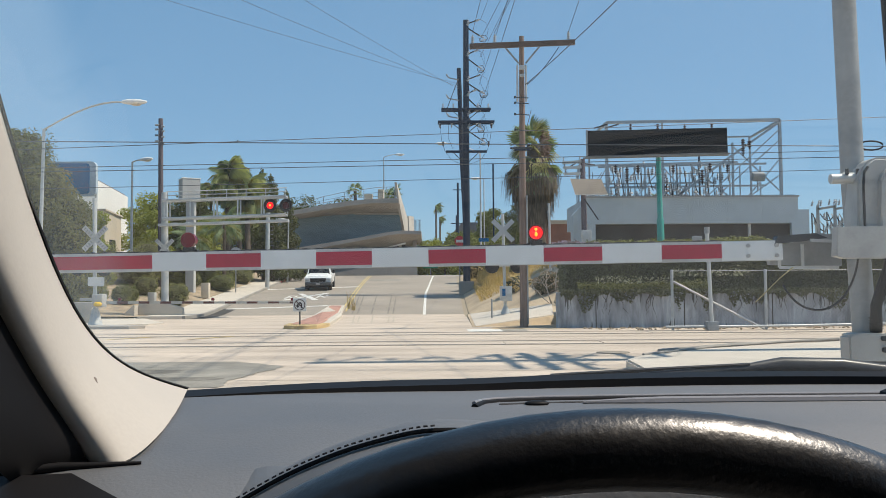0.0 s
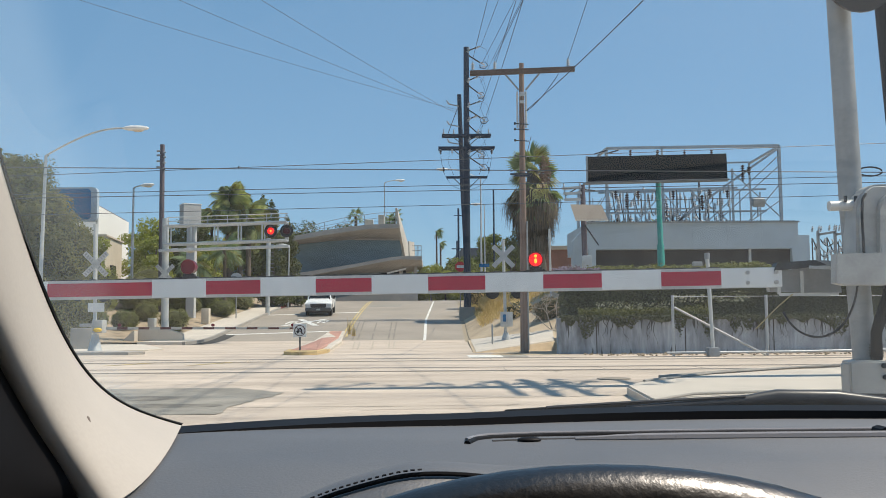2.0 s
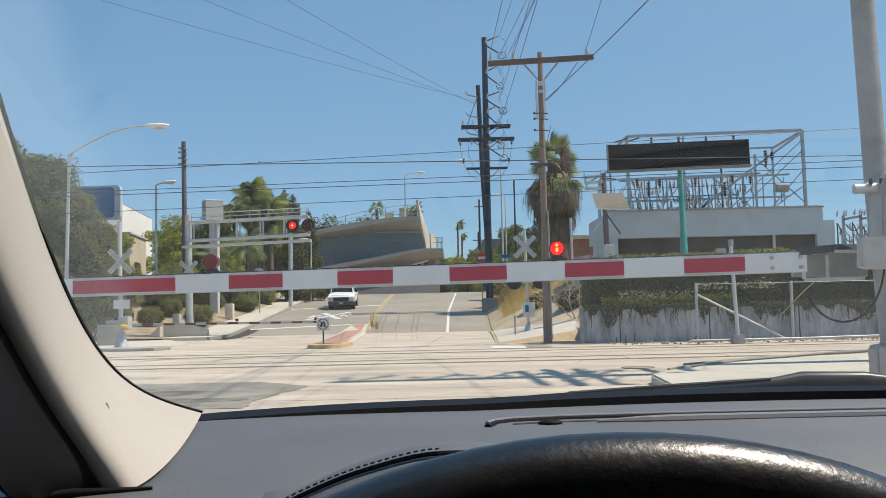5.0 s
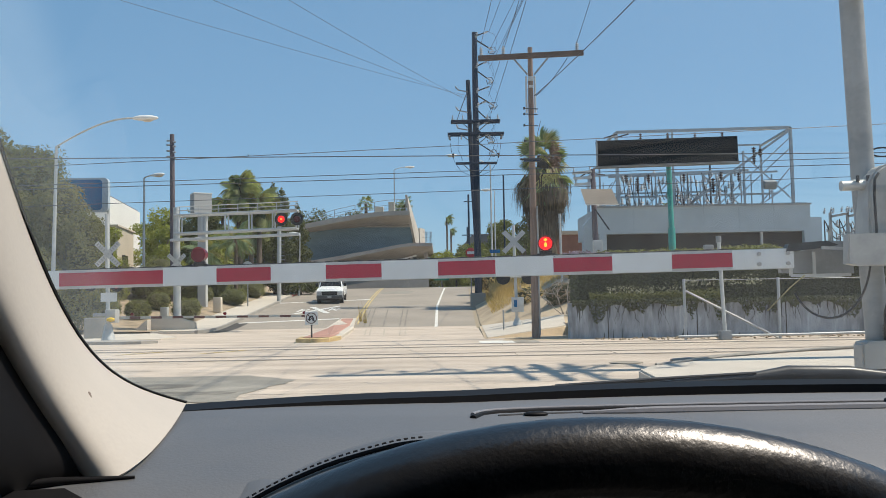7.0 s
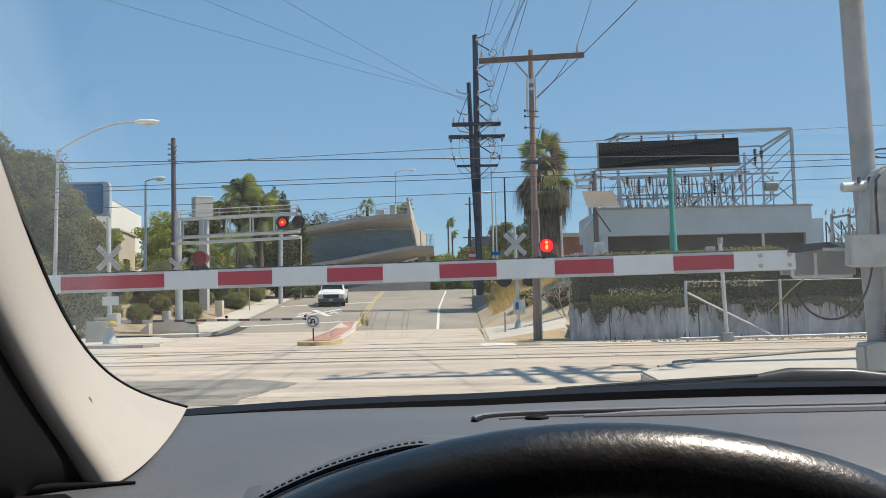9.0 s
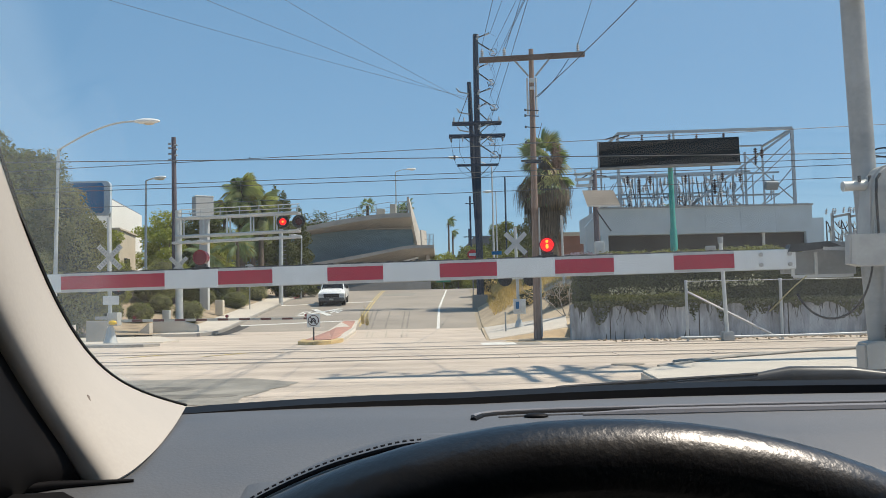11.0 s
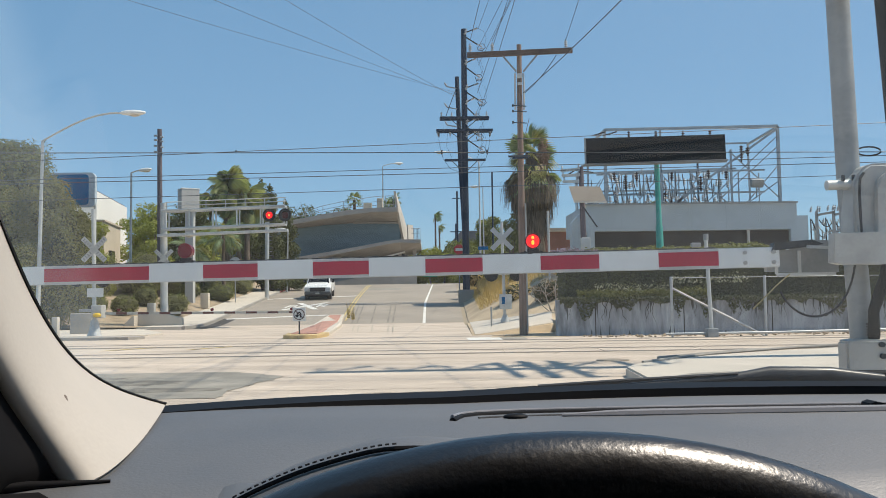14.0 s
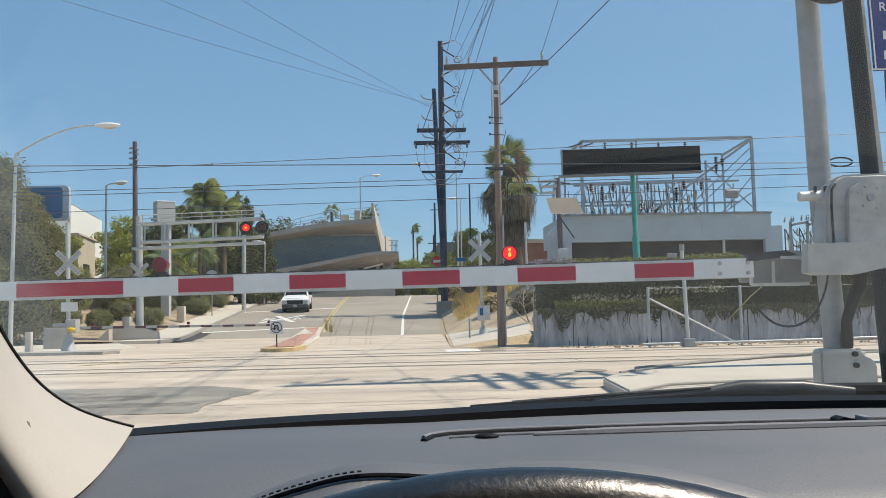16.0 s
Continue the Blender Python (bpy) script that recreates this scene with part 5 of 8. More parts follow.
# far poles beyond the crest
for x, y, z0, z1, r in ((4.0, 130, 3, 12.3, 0.11), (4.9, 150, 3, 19.5, 0.16), (21.5, 70, 3, 12.6, 0.08), (8.0, 110, 3, 17, 0.1)):
    fp = thing("utility_pole", (x, y, z0), "distant slim timber pole", "utility pole", group="distant poles")
    part("pole", tube(B(), [(x, y, z0), (x, y, z1)], r, 8), WOOD_DARK, fp, "dark pole")
    if y > 120:
        part("crossarm", box(B(), (x, y, z1 - 1.2), (1.6, 0.1, 0.14)), WOOD_DARK, fp, "short crossarm", smooth=False)

# blue sign board on its post at the far left
bs = thing("street_sign", (-17.25, 46, 0.2), "large blue sign board with pale frame on a slim post", "sign")
part("post", tube(B(), [(-17.25, 46.13, 0.0), (-17.25, 46.13, 7.2)], 0.07, 8), ALU, bs, "slim post")
def rounded(cx, cz, w, h, rad):
    """Outline of an upright rectangle with round corners."""
    out = []
    for sx, sz, a0 in ((1, 1, 0.0), (-1, 1, 0.5), (-1, -1, 1.0), (1, -1, 1.5)):
        for k in range(6):
            a = math.pi * (a0 + 0.1 * k)
            out.append((cx + sx * (w / 2 - rad) + rad * math.cos(a), cz + sz * (h / 2 - rad) + rad * math.sin(a)))
    return out
part("board", prism(B(), rounded(-18.45, 7.18, 2.55, 1.78, 0.24), 45.85, 46.15), mat("pale_frame", (0.42, 0.50, 0.57), 0.5), bs, "pale rounded sign frame", smooth=False)
part("face", prism(B(), rounded(-18.60, 7.18, 2.22, 1.58, 0.17), 45.825, 45.853), mat("deep_blue_sign_face", (0.001, 0.15, 0.36), 0.55, var=0.25, scale=0.7, bump=0, spec=0.1), bs, "blue sign face", smooth=False)

# stop sign and small signs on the crest
ss = thing("stop_sign", (2.25, 66, 1.2), "red stop sign above a small white plate", "sign")
part("post", box(B(), (2.25, 66.05, 3.25), (0.07, 0.05, 4.1)), ALU_DULL, ss, "steel post", smooth=False)
bm = prism(B(), [(2.25 + 0.40 * math.cos(t), 4.95 + 0.40 * math.sin(t)) for t in (math.pi / 8 + k * math.pi / 4 for k in range(8))], 65.98, 66.0)
pl = part("plate", bm, SIGN_RED, ss, "red octagon plate", smooth=False)
part("letter_bar", box(B(), (2.25, 65.97, 4.95), (0.52, 0.006, 0.2)), WHITE_PAINT, pl, "white letter bar", smooth=False)
pw = part("notice", box(B(), (2.25, 65.99, 4.05), (0.62, 0.02, 0.8), bev=0.004), WHITE_PAINT, ss, "white notice plate", smooth=False)
part("mark_bar", box(B(), (2.3, 65.975, 4.18), (0.4, 0.006, 0.16)), BLACK_METAL, pw, "dark mark", smooth=False)
gs = thing("street_sign", (-0.9, 101, 3.0), "small green direction sign beyond the crest", "sign")
part("plate", box(B(), (0.1, 101, 4.3), (1.7, 0.03, 1.0), bev=0.006), SIGN_GREEN, gs, "green sign plate", smooth=False)
part("post", box(B(), (0.1, 101.05, 3.5), (0.08, 0.05, 1.2)), ALU_DULL, gs, "post", smooth=False)
ts = thing("round_sign", (-13.9, 64, 1.6), "pale round sign above a square plate, seen from behind", "sign")
part("post", tube(B(), [(-13.9, 64, 1.0), (-13.9, 64, 4.2)], 0.04, 8), ALU_DULL, ts, "post")
part("plate", disc(B(), (-13.9, 63.93, 4.08), (0, 1, 0), 0.42, 0.02, 24), SIGN_GREY, ts, "round plate back")
part("plate", box(B(), (-13.9, 63.93, 3.42), (0.72, 0.02, 0.56), bev=0.004), SIGN_GREY, ts, "square plate back", smooth=False)

# ladder post left of the bridge
lp = thing("ladder_post", (-12.6, 70, 1.6), "grey steel post with climbing rungs", "post")
part("post", tube(B(), [(-12.75, 70, 1.4), (-12.70, 70, 7.5)], 0.17, 12), ALU, lp, "grey steel post")
for k in range(12):
    part("rung", beam(B(), (-12.56, 70, 3.7 + k * 0.3), (-12.3, 70, 3.7 + k * 0.3), 0.045), ALU_DULL, lp, "short rung", smooth=False)

# ---- fence along the tracks ----
fence = thing("fence", (8.9, 27.9, 0), "galvanised chain link fence posts with rails", "fence")
for x in (7.62, 10.58, 13.6, 16.6):
    part("post", tube(B(), [(x, 27.9, 0.0), (x, 27.9, 1.9)], 0.045, 10), GALV, fence, "galvanised post")
part("brace", tube(B(), [(7.66, 27.86, 1.52), (10.5, 27.86, 0.02)], 0.035, 10), GALV, fence, "diagonal brace pipe")
for z in (1.86,):
    part("wire", tube(B(), [(7.62, 27.9, z), (18.0, 27.9, z)], 0.008, 5), GALV, fence, "thin top wire")
bm = B()
for k in range(74):
    x = 7.62 + k * 0.12
    for s in (1, -1):
        xa_, xb_ = (x, x + 1.8) if s > 0 else (x + 1.8, x)
        beam(bm, (xa_, 27.9, 0.05), (xb_, 27.9, 1.85), 0.002)
part("chain_link", bm, mat("dull_fence_wire", (0.12, 0.12, 0.12), 0.6, metal=0.3), fence, "thin diamond wire mesh", smooth=False)
solo("pipe_rail", tube(B(), [(7.3, 27.5, 0.12), (11, 27.5, 0.13), (16.5, 27.5, 0.20)], 0.038, 12), GALV, "pale horizontal pipe rail by the tracks", "rail")
ms = thing("track_mast", (8.65, 27.4, 0), "slim grey track signal mast on a concrete foot", "post")
part("mast", tube(B(), [(8.70, 27.4, 0.2), (8.60, 27.4, 3.1)], 0.06, 12), ALU, ms, "grey mast")
part("cap", tube(B(), [(8.60, 27.4, 3.0), (8.60, 27.4, 3.2)], 0.085, 12), ALU_DULL, ms, "cap")
part("foot", box(B(), (8.70, 27.4, 0.14), (0.34, 0.34, 0.28), bev=0.03), ALU_DULL, ms, "bolted foot")
part("bracket", box(B(), (8.28, 27.38, 2.86), (0.3, 0.14, 0.14), bev=0.03), ALU_DULL, ms, "side bracket")
sd = rng.uniform(0, 1, (260, 3))
bm = B()
for a, b, c in sd:
    ball(bm, (5 + a * 13, 27.95 + b * 1.6, 0.03), 0.02 + 0.035 * c, 1, (1, 1, 0.6))
solo("ballast_stones", bm, MULCH, "loose brown ballast stones along the fence", "stones", kind="stuff", smooth=False)

# ---- substation, billboard ----
sub = thing("substation_building", (13.5, 46, 1.0), "grey metal clad building with dark screened openings", "building")
part("wall", box(B(), (13.5, 48.5, 5.32), (10.9, 6.5, 1.36)), BUILDING_GREY, sub, "grey metal upper wall", smooth=False)
part("screen", box(B(), (13.6, 48.7, 2.9), (10.2, 6.0, 3.5)), BUILDING_DARK, sub, "dark screened opening", smooth=False)
for x in (8.3, 18.75):
    part("column", box(B(), (x, 45.3, 3.1), (0.36, 0.3, 3.1)), BUILDING_GREY, sub, "grey corner column", smooth=False)
part("column", box(B(), (16.5, 45.5, 3.2), (0.12, 0.12, 3.0)), ALU, sub, "thin pale post", smooth=False)
part("parapet", box(B(), (13.5, 45.22, 6.02), (11.0, 0.12, 0.08)), ALU_DULL, sub, "thin parapet cap", smooth=False)
for k in range(5):
    part("seam", box(B(), (9.9 + k * 1.8, 45.246, 5.32), (0.02, 0.012, 1.34)), BUILDING_GREY, sub, smooth=False)
bm = B()
for k in range(74):
    box(bm, (8.15 + k * 0.145, 45.25, 6.08), (0.05, 0.05, 0.035))
part("roof_clips", bm, DARK_STEEL, sub, "row of dark clips along the roof edge", smooth=False)
part("wing", box(B(), (19.25, 48, 4.1), (0.75, 5, 2.5)), BUILDING_GREY, sub, "pale grey side wing", smooth=False)
bm = prism(B(), [(7.45, 1.5), (7.45, 5.15), (7.9, 5.65), (8.1, 5.65), (8.1, 1.5)], 45.9, 46.7)
part("lean_to", bm, BUILDING_GREY, sub, "grey sloped side annex", smooth=False)
# steel lattice with insulators on the roof
lat = thing("steel_lattice", (15, 56, 5.9), "galvanised substation lattice frame with rows of insulators", "lattice frame")
def bay(name, pts, w, label=""):
    bm = B()
    for p, q in pts:
        beam(bm, p, q, w)
    part(name, bm, LATTICE, lat, label, smooth=False)
bay("portal", (((11.1, 55, 0.3), (11.1, 55, 11.72)), ((22.05, 55, 0.3), (22.0, 55, 11.85)), ((11.1, 55, 11.72), (22.0, 55, 11.85))), 0.17, "main portal beams")
bay("portal", (((9.3, 55, 9.0), (19.3, 55, 9.2)), ((9.3, 55, 5.6), (9.3, 55, 9.0)), ((19.0, 55, 5.6), (19.0, 55, 10.4)), ((14.6, 55, 5.6), (14.6, 55, 11.7))), 0.11, "lower portal beams")
bay("portal", (((12.0, 66, 5.6), (12.0, 66, 13.2)), ((24.2, 66, 5.6), (24.1, 66, 12.7)), ((12, 66, 12.5), (24.1, 66, 12.7))), 0.12, "rear portal beams")
bay("tie", (((22.0, 55, 11.8), (24.1, 66, 12.6)), ((11.1, 55, 11.7), (12, 66, 12.5)), ((18.3, 55, 9.15), (22.0, 55, 11.7)), ((15.4, 55, 7.0), (18.3, 55, 9.15)), ((14.7, 55, 6.0), (16.0, 55, 7.6))), 0.13, "inclined ties")
bay("diagonal", (((18.9, 55, 10.3), (22, 55, 7.3)), ((16.2, 55, 9.1), (20, 55, 6.0)), ((19, 55, 6.0), (21.9, 55, 9.3)), ((17.0, 55, 6.2), (22.0, 55, 10.6)), ((16.4, 55, 6.2), (22.0, 55, 11.26)), ((18.8, 55, 6.2), (22, 55, 8.4))), 0.06, "thin diagonals")
bay("diagonal", (((9.3, 55, 5.8), (11.1, 55, 8.9)), ((11.1, 55, 5.8), (9.3, 55, 8.9)), ((12.0, 55, 6.0), (14.6, 55, 8.9)), ((9.2, 55, 7.6), (13.5, 55, 7.6)), ((13.5, 55, 6.8), (17.5, 55, 6.9)), ((14.6, 55, 8.9), (16.8, 55, 6.4))), 0.055, "thin diagonals")
for x in (12.5, 13.6, 15.6, 16.6, 17.6, 18.4):
    bay("upright", (((x, 55.5, 5.6), (x, 55.5, 9.1)),), 0.08, "upright")
for x in (12.2, 13.2, 14.0, 16.0, 17.1, 20.5, 21.2, 22.6):
    bay("upright", (((x, 60, 5.6), (x, 60, 9.6)),), 0.07, "rear upright")
bay("portal", (((11.5, 60, 9.6), (23.0, 60, 9.8)), ((11.5, 60, 8.2), (23.0, 60, 8.3))), 0.12, "rear cross beams")
bay("portal", (((10.2, 57.5, 8.15), (18.6, 57.5, 8.2)), ((10.2, 57.5, 6.75), (18.6, 57.5, 6.8))), 0.09, "bus support beams")
gl_ = np.random.default_rng(91)
for k in range(34):
    x = 10.3 + 8.2 * gl_.uniform()
    y = 55.6 + 4 * gl_.uniform()
    z0 = 5.7 + gl_.uniform() * 1.4
    n_ = int(gl_.integers(3, 7))
    bm = tube(B(), [(x, y, z0 - 0.6), (x, y, z0 + 0.30 * n_)], 0.035, 6)
    for q in range(n_):
        disc(bm, (x, y, z0 + 0.28 * q), (0, 0, 1), 0.17, 0.10, 10, r2=0.11)
    part("insulator_column", bm, INSULATOR_DARK if k % 3 == 0 else INSULATOR, lat, "stacked insulator column")
for k in range(9):
    x = 9.6 + k * 1.05
    bay("thin_post", (((x, 57.4, 5.6), (x, 57.4, 8.9)), ((x, 57.4, 8.0), (x + 0.6, 57.4, 8.9))), 0.05, "thin support post")
for k in range(190):
    x = 11.3 + 7.9 * rng.uniform() ** 0.9
    part("insulator", insulator(B(), (x, 55 + rng.uniform(0, 4), 6.0 + 3.0 * rng.uniform() ** 1.4), (rng.normal() * 0.06, 0, 1), 1.3), INSULATOR, lat, "pale stacked insulator")
for x in (12.6, 14.3, 16.0, 17.7):
    part("insulator", insulator(B(), (x, 54.9, 11.6), (0, 0, -1), 1.3), INSULATOR_DARK, lat, "dark hanging insulator")
for x, z in ((11.6, 9.0), (12.3, 8.8), (12.3, 8.4), (13.0, 9.0), (14.2, 8.9), (15.2, 9.0), (17.0, 8.7), (17.0, 8.3), (17.5, 9.1), (18.6, 9.0), (19.6, 10.6), (19.6, 10.1), (20.0, 10.5)):
    part("insulator", insulator(B(), (x, 54.8, z), (0, 0, -1), 1.6), INSULATOR_DARK, lat, "dark hanging insulator")
bm = B()
for k in range(16):
    x = 11.5 + k * 0.45
    tube(bm, sag((x, 55.3, 8.8 + 0.4 * rng.uniform()), (x + rng.uniform(0.1, 0.5), 55.4, 6.2 + rng.uniform() * 1.5), 0.35, 6), 0.03, 5)
part("busbars", bm, CABLE_GREY, lat, "drooping busbar cables")
fl = thing("floodlight", (20.4, 54.6, 7.6), "small floodlight on the lattice", "floodlight")
part("head", box(B(), (20.4, 54.5, 8.2), (0.75, 0.4, 0.5), rot=(20, 0, 0), bev=0.04), ALU_DULL, fl, "boxy floodlight head")
part("stem", tube(B(), [(20.4, 54.6, 7.3), (20.4, 54.6, 8.0)], 0.04, 6), ALU_DULL, fl, "stem")
# right-hand yard clutter behind the near gate
gy_ = np.random.default_rng(92)
yd = thing("switchgear_yard", (22.5, 47, 1.0), "grey switchgear racks with insulators", "switchgear")
for k in range(6):
    x = 20.3 + k * 0.9
    part("rack", beam(beam(B(), (x, 46, 1.2), (x, 46, 5.6), 0.12), (x, 46, 5.4), (x + 0.9, 46, 5.55), 0.12), ALU_DULL, yd, "rack frame", smooth=False)
bm = B()
for k in range(26):
    part("insulator", insulator(B(), (20.2 + k * 0.2, 45.6 + rng.uniform(), 5.6), (0.2, 0, 1), 0.9), INSULATOR, yd, "stacked insulator")
    bm = tube(B(), [(20.2 + k * 0.2, 46.5, 1.5), (20.2 + k * 0.2, 46.5, 4.6 + gy_.uniform() * 1.1)], 0.035, 6)
    tube(bm, sag((20.2 + k * 0.2, 46.4, 5.2), (20.9 + k * 0.2, 46.4, 4.2 + gy_.uniform()), 0.3, 6), 0.03, 5)
    part("bus_post", bm, ALU if k % 2 else DARK_STEEL, yd, "thin bus post with cable")
    part("insulator", insulator(B(), (20.3 + k * 0.2, 45.6 + rng.uniform(), 4.0 + rng.uniform()), (0.3, 0, 1), 1.0), INSULATOR, yd, "stacked insulator")

bb = thing("billboard", (10.4, 40, 1.0), "dark blank billboard on a teal steel pole", "billboard")
part("panel", box(B(), (10.38, 40.1, 7.95), (6.42, 0.25, 1.22), rot=(0, -1.1, 0), bev=0.02), BILLBOARD_BLACK, bb, "dark blank panel", smooth=False)
bm = B()
for p, q in (((7.1, 39.96, 7.30), (13.66, 39.96, 7.43)), ((7.17, 39.96, 7.3), (7.17, 39.96, 8.52))):
    beam(bm, p, q, 0.07)
beam(bm, (7.0, 40.1, 7.26), (13.66, 40.1, 7.38), 0.07)
part("frame", bm, ALU_DULL, bb, "pale panel frame", smooth=False)
part("pole", tube(B(), [(10.60, 40.4, 0.8), (10.56, 40.4, 4.45), (10.56, 40.4, 4.55), (10.52, 40.4, 7.4)], [0.165, 0.165, 0.125, 0.115], 16), TEAL, bb, "teal steel pole")
bm = B()
for x, z in ((8.0, 8.6), (7.5, 8.6)):
    beam(bm, (x, 39.9, z), (x + 0.5, 39.4, z + 0.08), 0.05)
part("bracket", bm, DARK_STEEL, bb, "small lamp brackets", smooth=False)

sp = thing("solar_panel", (6.75, 38, 1.2), "tilted solar panel on a dark timber post", "solar panel")
bm = prism(B(), [(6.02, 6.02), (7.35, 6.0), (7.72, 5.40), (6.30, 5.42)], 37.9, 37.96)
for v in bm.verts:
    v.co.y += (5.7 - v.co.z) * 0.8
part("panel", bm, SOLAR, sp, "pale tilted panel", smooth=False)
part("edge", tube(B(), [(6.3, 38.15, 5.4), (7.72, 38.15, 5.38)], 0.03, 6), WHITE_PAINT, sp, "pale panel edge")
part("post", tube(B(), [(6.75, 38.3, 1.0), (6.66, 38.3, 6.95)], [0.14, 0.11], 10), TIMBER_GREY, sp, "weathered timber post")
part("crossarm", beam(B(), (5.76, 38.15, 6.77), (6.59, 38.15, 6.83), 0.10, 0.11), ALU, sp, "pale crossarm", smooth=False)
part("insulator", insulator(insulator(B(), (5.82, 38.15, 6.81), (0, 0, 1), 0.6), (6.53, 38.15, 6.87), (0, 0, 1), 0.6), INSULATOR, sp, "small insulators")
part("crossarm", beam(B(), (5.8, 38.15, 6.55), (6.59, 38.15, 6.58), 0.10, 0.11), ALU, sp, "pale crossarm", smooth=False)
part("insulator", insulator(insulator(B(), (5.86, 38.15, 6.59), (0, 0, 1), 0.6), (6.53, 38.15, 6.62), (0, 0, 1), 0.6), INSULATOR, sp, "small insulators")
part("crossarm", beam(B(), (5.84, 38.15, 6.28), (6.55, 38.15, 6.31), 0.10, 0.11), ALU, sp, "pale crossarm", smooth=False)
part("insulator", insulator(insulator(B(), (5.90, 38.15, 6.32), (0, 0, 1), 0.6), (6.49, 38.15, 6.35), (0, 0, 1), 0.6), INSULATOR, sp, "small insulators")
part("brace", beam(B(), (6.7, 38.2, 5.2), (7.3, 38.2, 4.3), 0.05), DARK_STEEL, sp, "strut", smooth=False)
part("box", box(B(), (6.75, 38.05, 3.5), (0.4, 0.25, 0.7), bev=0.03), ALU, sp, "equipment box")
part("mount", tube(B(), [(5.9, 38.3, 6.5), (6.4, 38.3, 6.8), (7.2, 38.3, 6.7)], 0.03, 6), DARK_STEEL, sp, "bracket wires")
solo("fence_pole", tube(B(), [(6.0, 44, 1.5), (5.95, 44, 5.6)], 0.06, 8), GALV, "thin galvanised pole by the annex", "post")
hs = thing("shed", (9.7, 70, 2.2), "rust brown walled building with small roof vent", "building")
part("wall", box(B(), (9.7, 70, 4.63), (3.4, 3, 3.5)), RUST_WALL, hs, "rust brown wall", smooth=False)
part("roof", prism(B(), [(7.8, 6.36), (11.6, 6.36), (11.4, 6.64), (8.0, 6.64)], 68.2, 71.8), STUCCO_BEIGE, hs, "pale flat roof", smooth=False)
part("vent", box(B(), (8.9, 68.8, 6.84), (1.0, 0.6, 0.45), bev=0.03), STUCCO_WHITE, hs, "pale roof vent")

# ---- concrete ramp bridge on the crest ----
br = thing("ramp_bridge", (-10, 100, 3), "grey concrete stacked bridge ramps with railings", "bridge")
def deck(name, rows, label):
    """A ramp slab with a thin fascia and a sloping soffit; rows of x, top, fascia foot and soffit foot."""
    bm = B()
    prev = None
    for x, zt_, zf, zs in rows:
        q = [bm.verts.new(p) for p in ((x, 95.0, zf), (x, 95.0, zt_), (x, 109.0, zt_), (x, 109.0, zs), (x, 98.0, zs))]
        if prev:
            for k in range(5):
                bm.faces.new((prev[k], q[k], q[(k + 1) % 5], prev[(k + 1) % 5]))
        else:
            bm.faces.new(q)
        prev = q
    bm.faces.new(prev[::-1])
    bmesh.ops.recalc_face_normals(bm, faces=bm.faces)
    return part(name, bm, CONCRETE_BRIDGE, br, label, smooth=False)
UPPER = ((-26, 7.9, 7.4, 7.3), (-15.3, 9.82, 9.34, 9.2), (-11.46, 10.51, 9.98, 9.6), (-8.64, 10.94, 10.42, 9.76), (-6.2, 11.15, 10.68, 9.8), (-3.3, 11.23, 10.72, 9.84))
LOWER = ((-26, 4.1, 3.6, 3.5), (-15.3, 5.79, 5.30, 5.2), (-11.46, 6.37, 5.95, 5.85), (-7.84, 6.95, 6.6, 6.05), (-4.4, 7.58, 7.24, 6.2), (-3.0, 7.73, 7.38, 6.55), (-0.85, 7.68, 7.32, 7.0))
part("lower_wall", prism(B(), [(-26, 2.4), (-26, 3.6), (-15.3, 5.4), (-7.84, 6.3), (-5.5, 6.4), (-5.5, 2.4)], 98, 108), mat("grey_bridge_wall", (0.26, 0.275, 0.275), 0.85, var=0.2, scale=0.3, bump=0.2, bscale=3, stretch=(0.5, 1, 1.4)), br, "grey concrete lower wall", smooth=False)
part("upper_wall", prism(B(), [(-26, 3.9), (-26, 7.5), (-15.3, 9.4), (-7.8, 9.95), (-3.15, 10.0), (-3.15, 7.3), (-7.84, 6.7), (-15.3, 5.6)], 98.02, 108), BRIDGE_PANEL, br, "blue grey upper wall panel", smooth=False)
part("ledge", prism(B(), [(-8.3, 9.72), (-3.15, 9.66), (-3.15, 9.86), (-8.3, 9.86)], 97.7, 98.05), CONCRETE_BRIDGE, br, "shadowed ledge below the soffit", smooth=False)
deck("upper_ramp", UPPER, "pale concrete upper deck with a sloping soffit")
deck("lower_ramp", LOWER, "pale concrete lower ramp slab")
def slant(bm, pts, thick=0.25):
    """A wall that runs away from the street: points of x, y, z, thickened to its far side."""
    face = bm.faces.new([bm.verts.new(p) for p in pts])
    bmesh.ops.recalc_face_normals(bm, faces=[face])
    out = bmesh.ops.extrude_face_region(bm, geom=[face])
    bmesh.ops.translate(bm, vec=(-thick, 0.1, 0), verts=[v_ for v_ in out["geom"] if isinstance(v_, bmesh.types.BMVert)])
    bmesh.ops.recalc_face_normals(bm, faces=bm.faces)
    return bm
PALE_PARAPET = mat("pale_parapet_plaster", (0.50, 0.455, 0.40), 0.85, var=0.12, scale=0.6)
part("parapet", slant(B(), ((-3.46, 95.0, 12.92), (-3.12, 97.5, 11.75), (-2.1, 104.0, 8.3), (-2.75, 99.0, 7.95), (-3.2, 95.4, 10.7))), PALE_PARAPET, br, "sloping pale beige stair parapet", smooth=False)
part("parapet", slant(B(), ((-2.25, 97.0, 9.48), (-1.72, 98.4, 9.5), (-1.66, 98.4, 7.9), (-2.2, 97.0, 7.85)), 0.12), PALE_PARAPET, br, "small pale landing parapet", smooth=False)
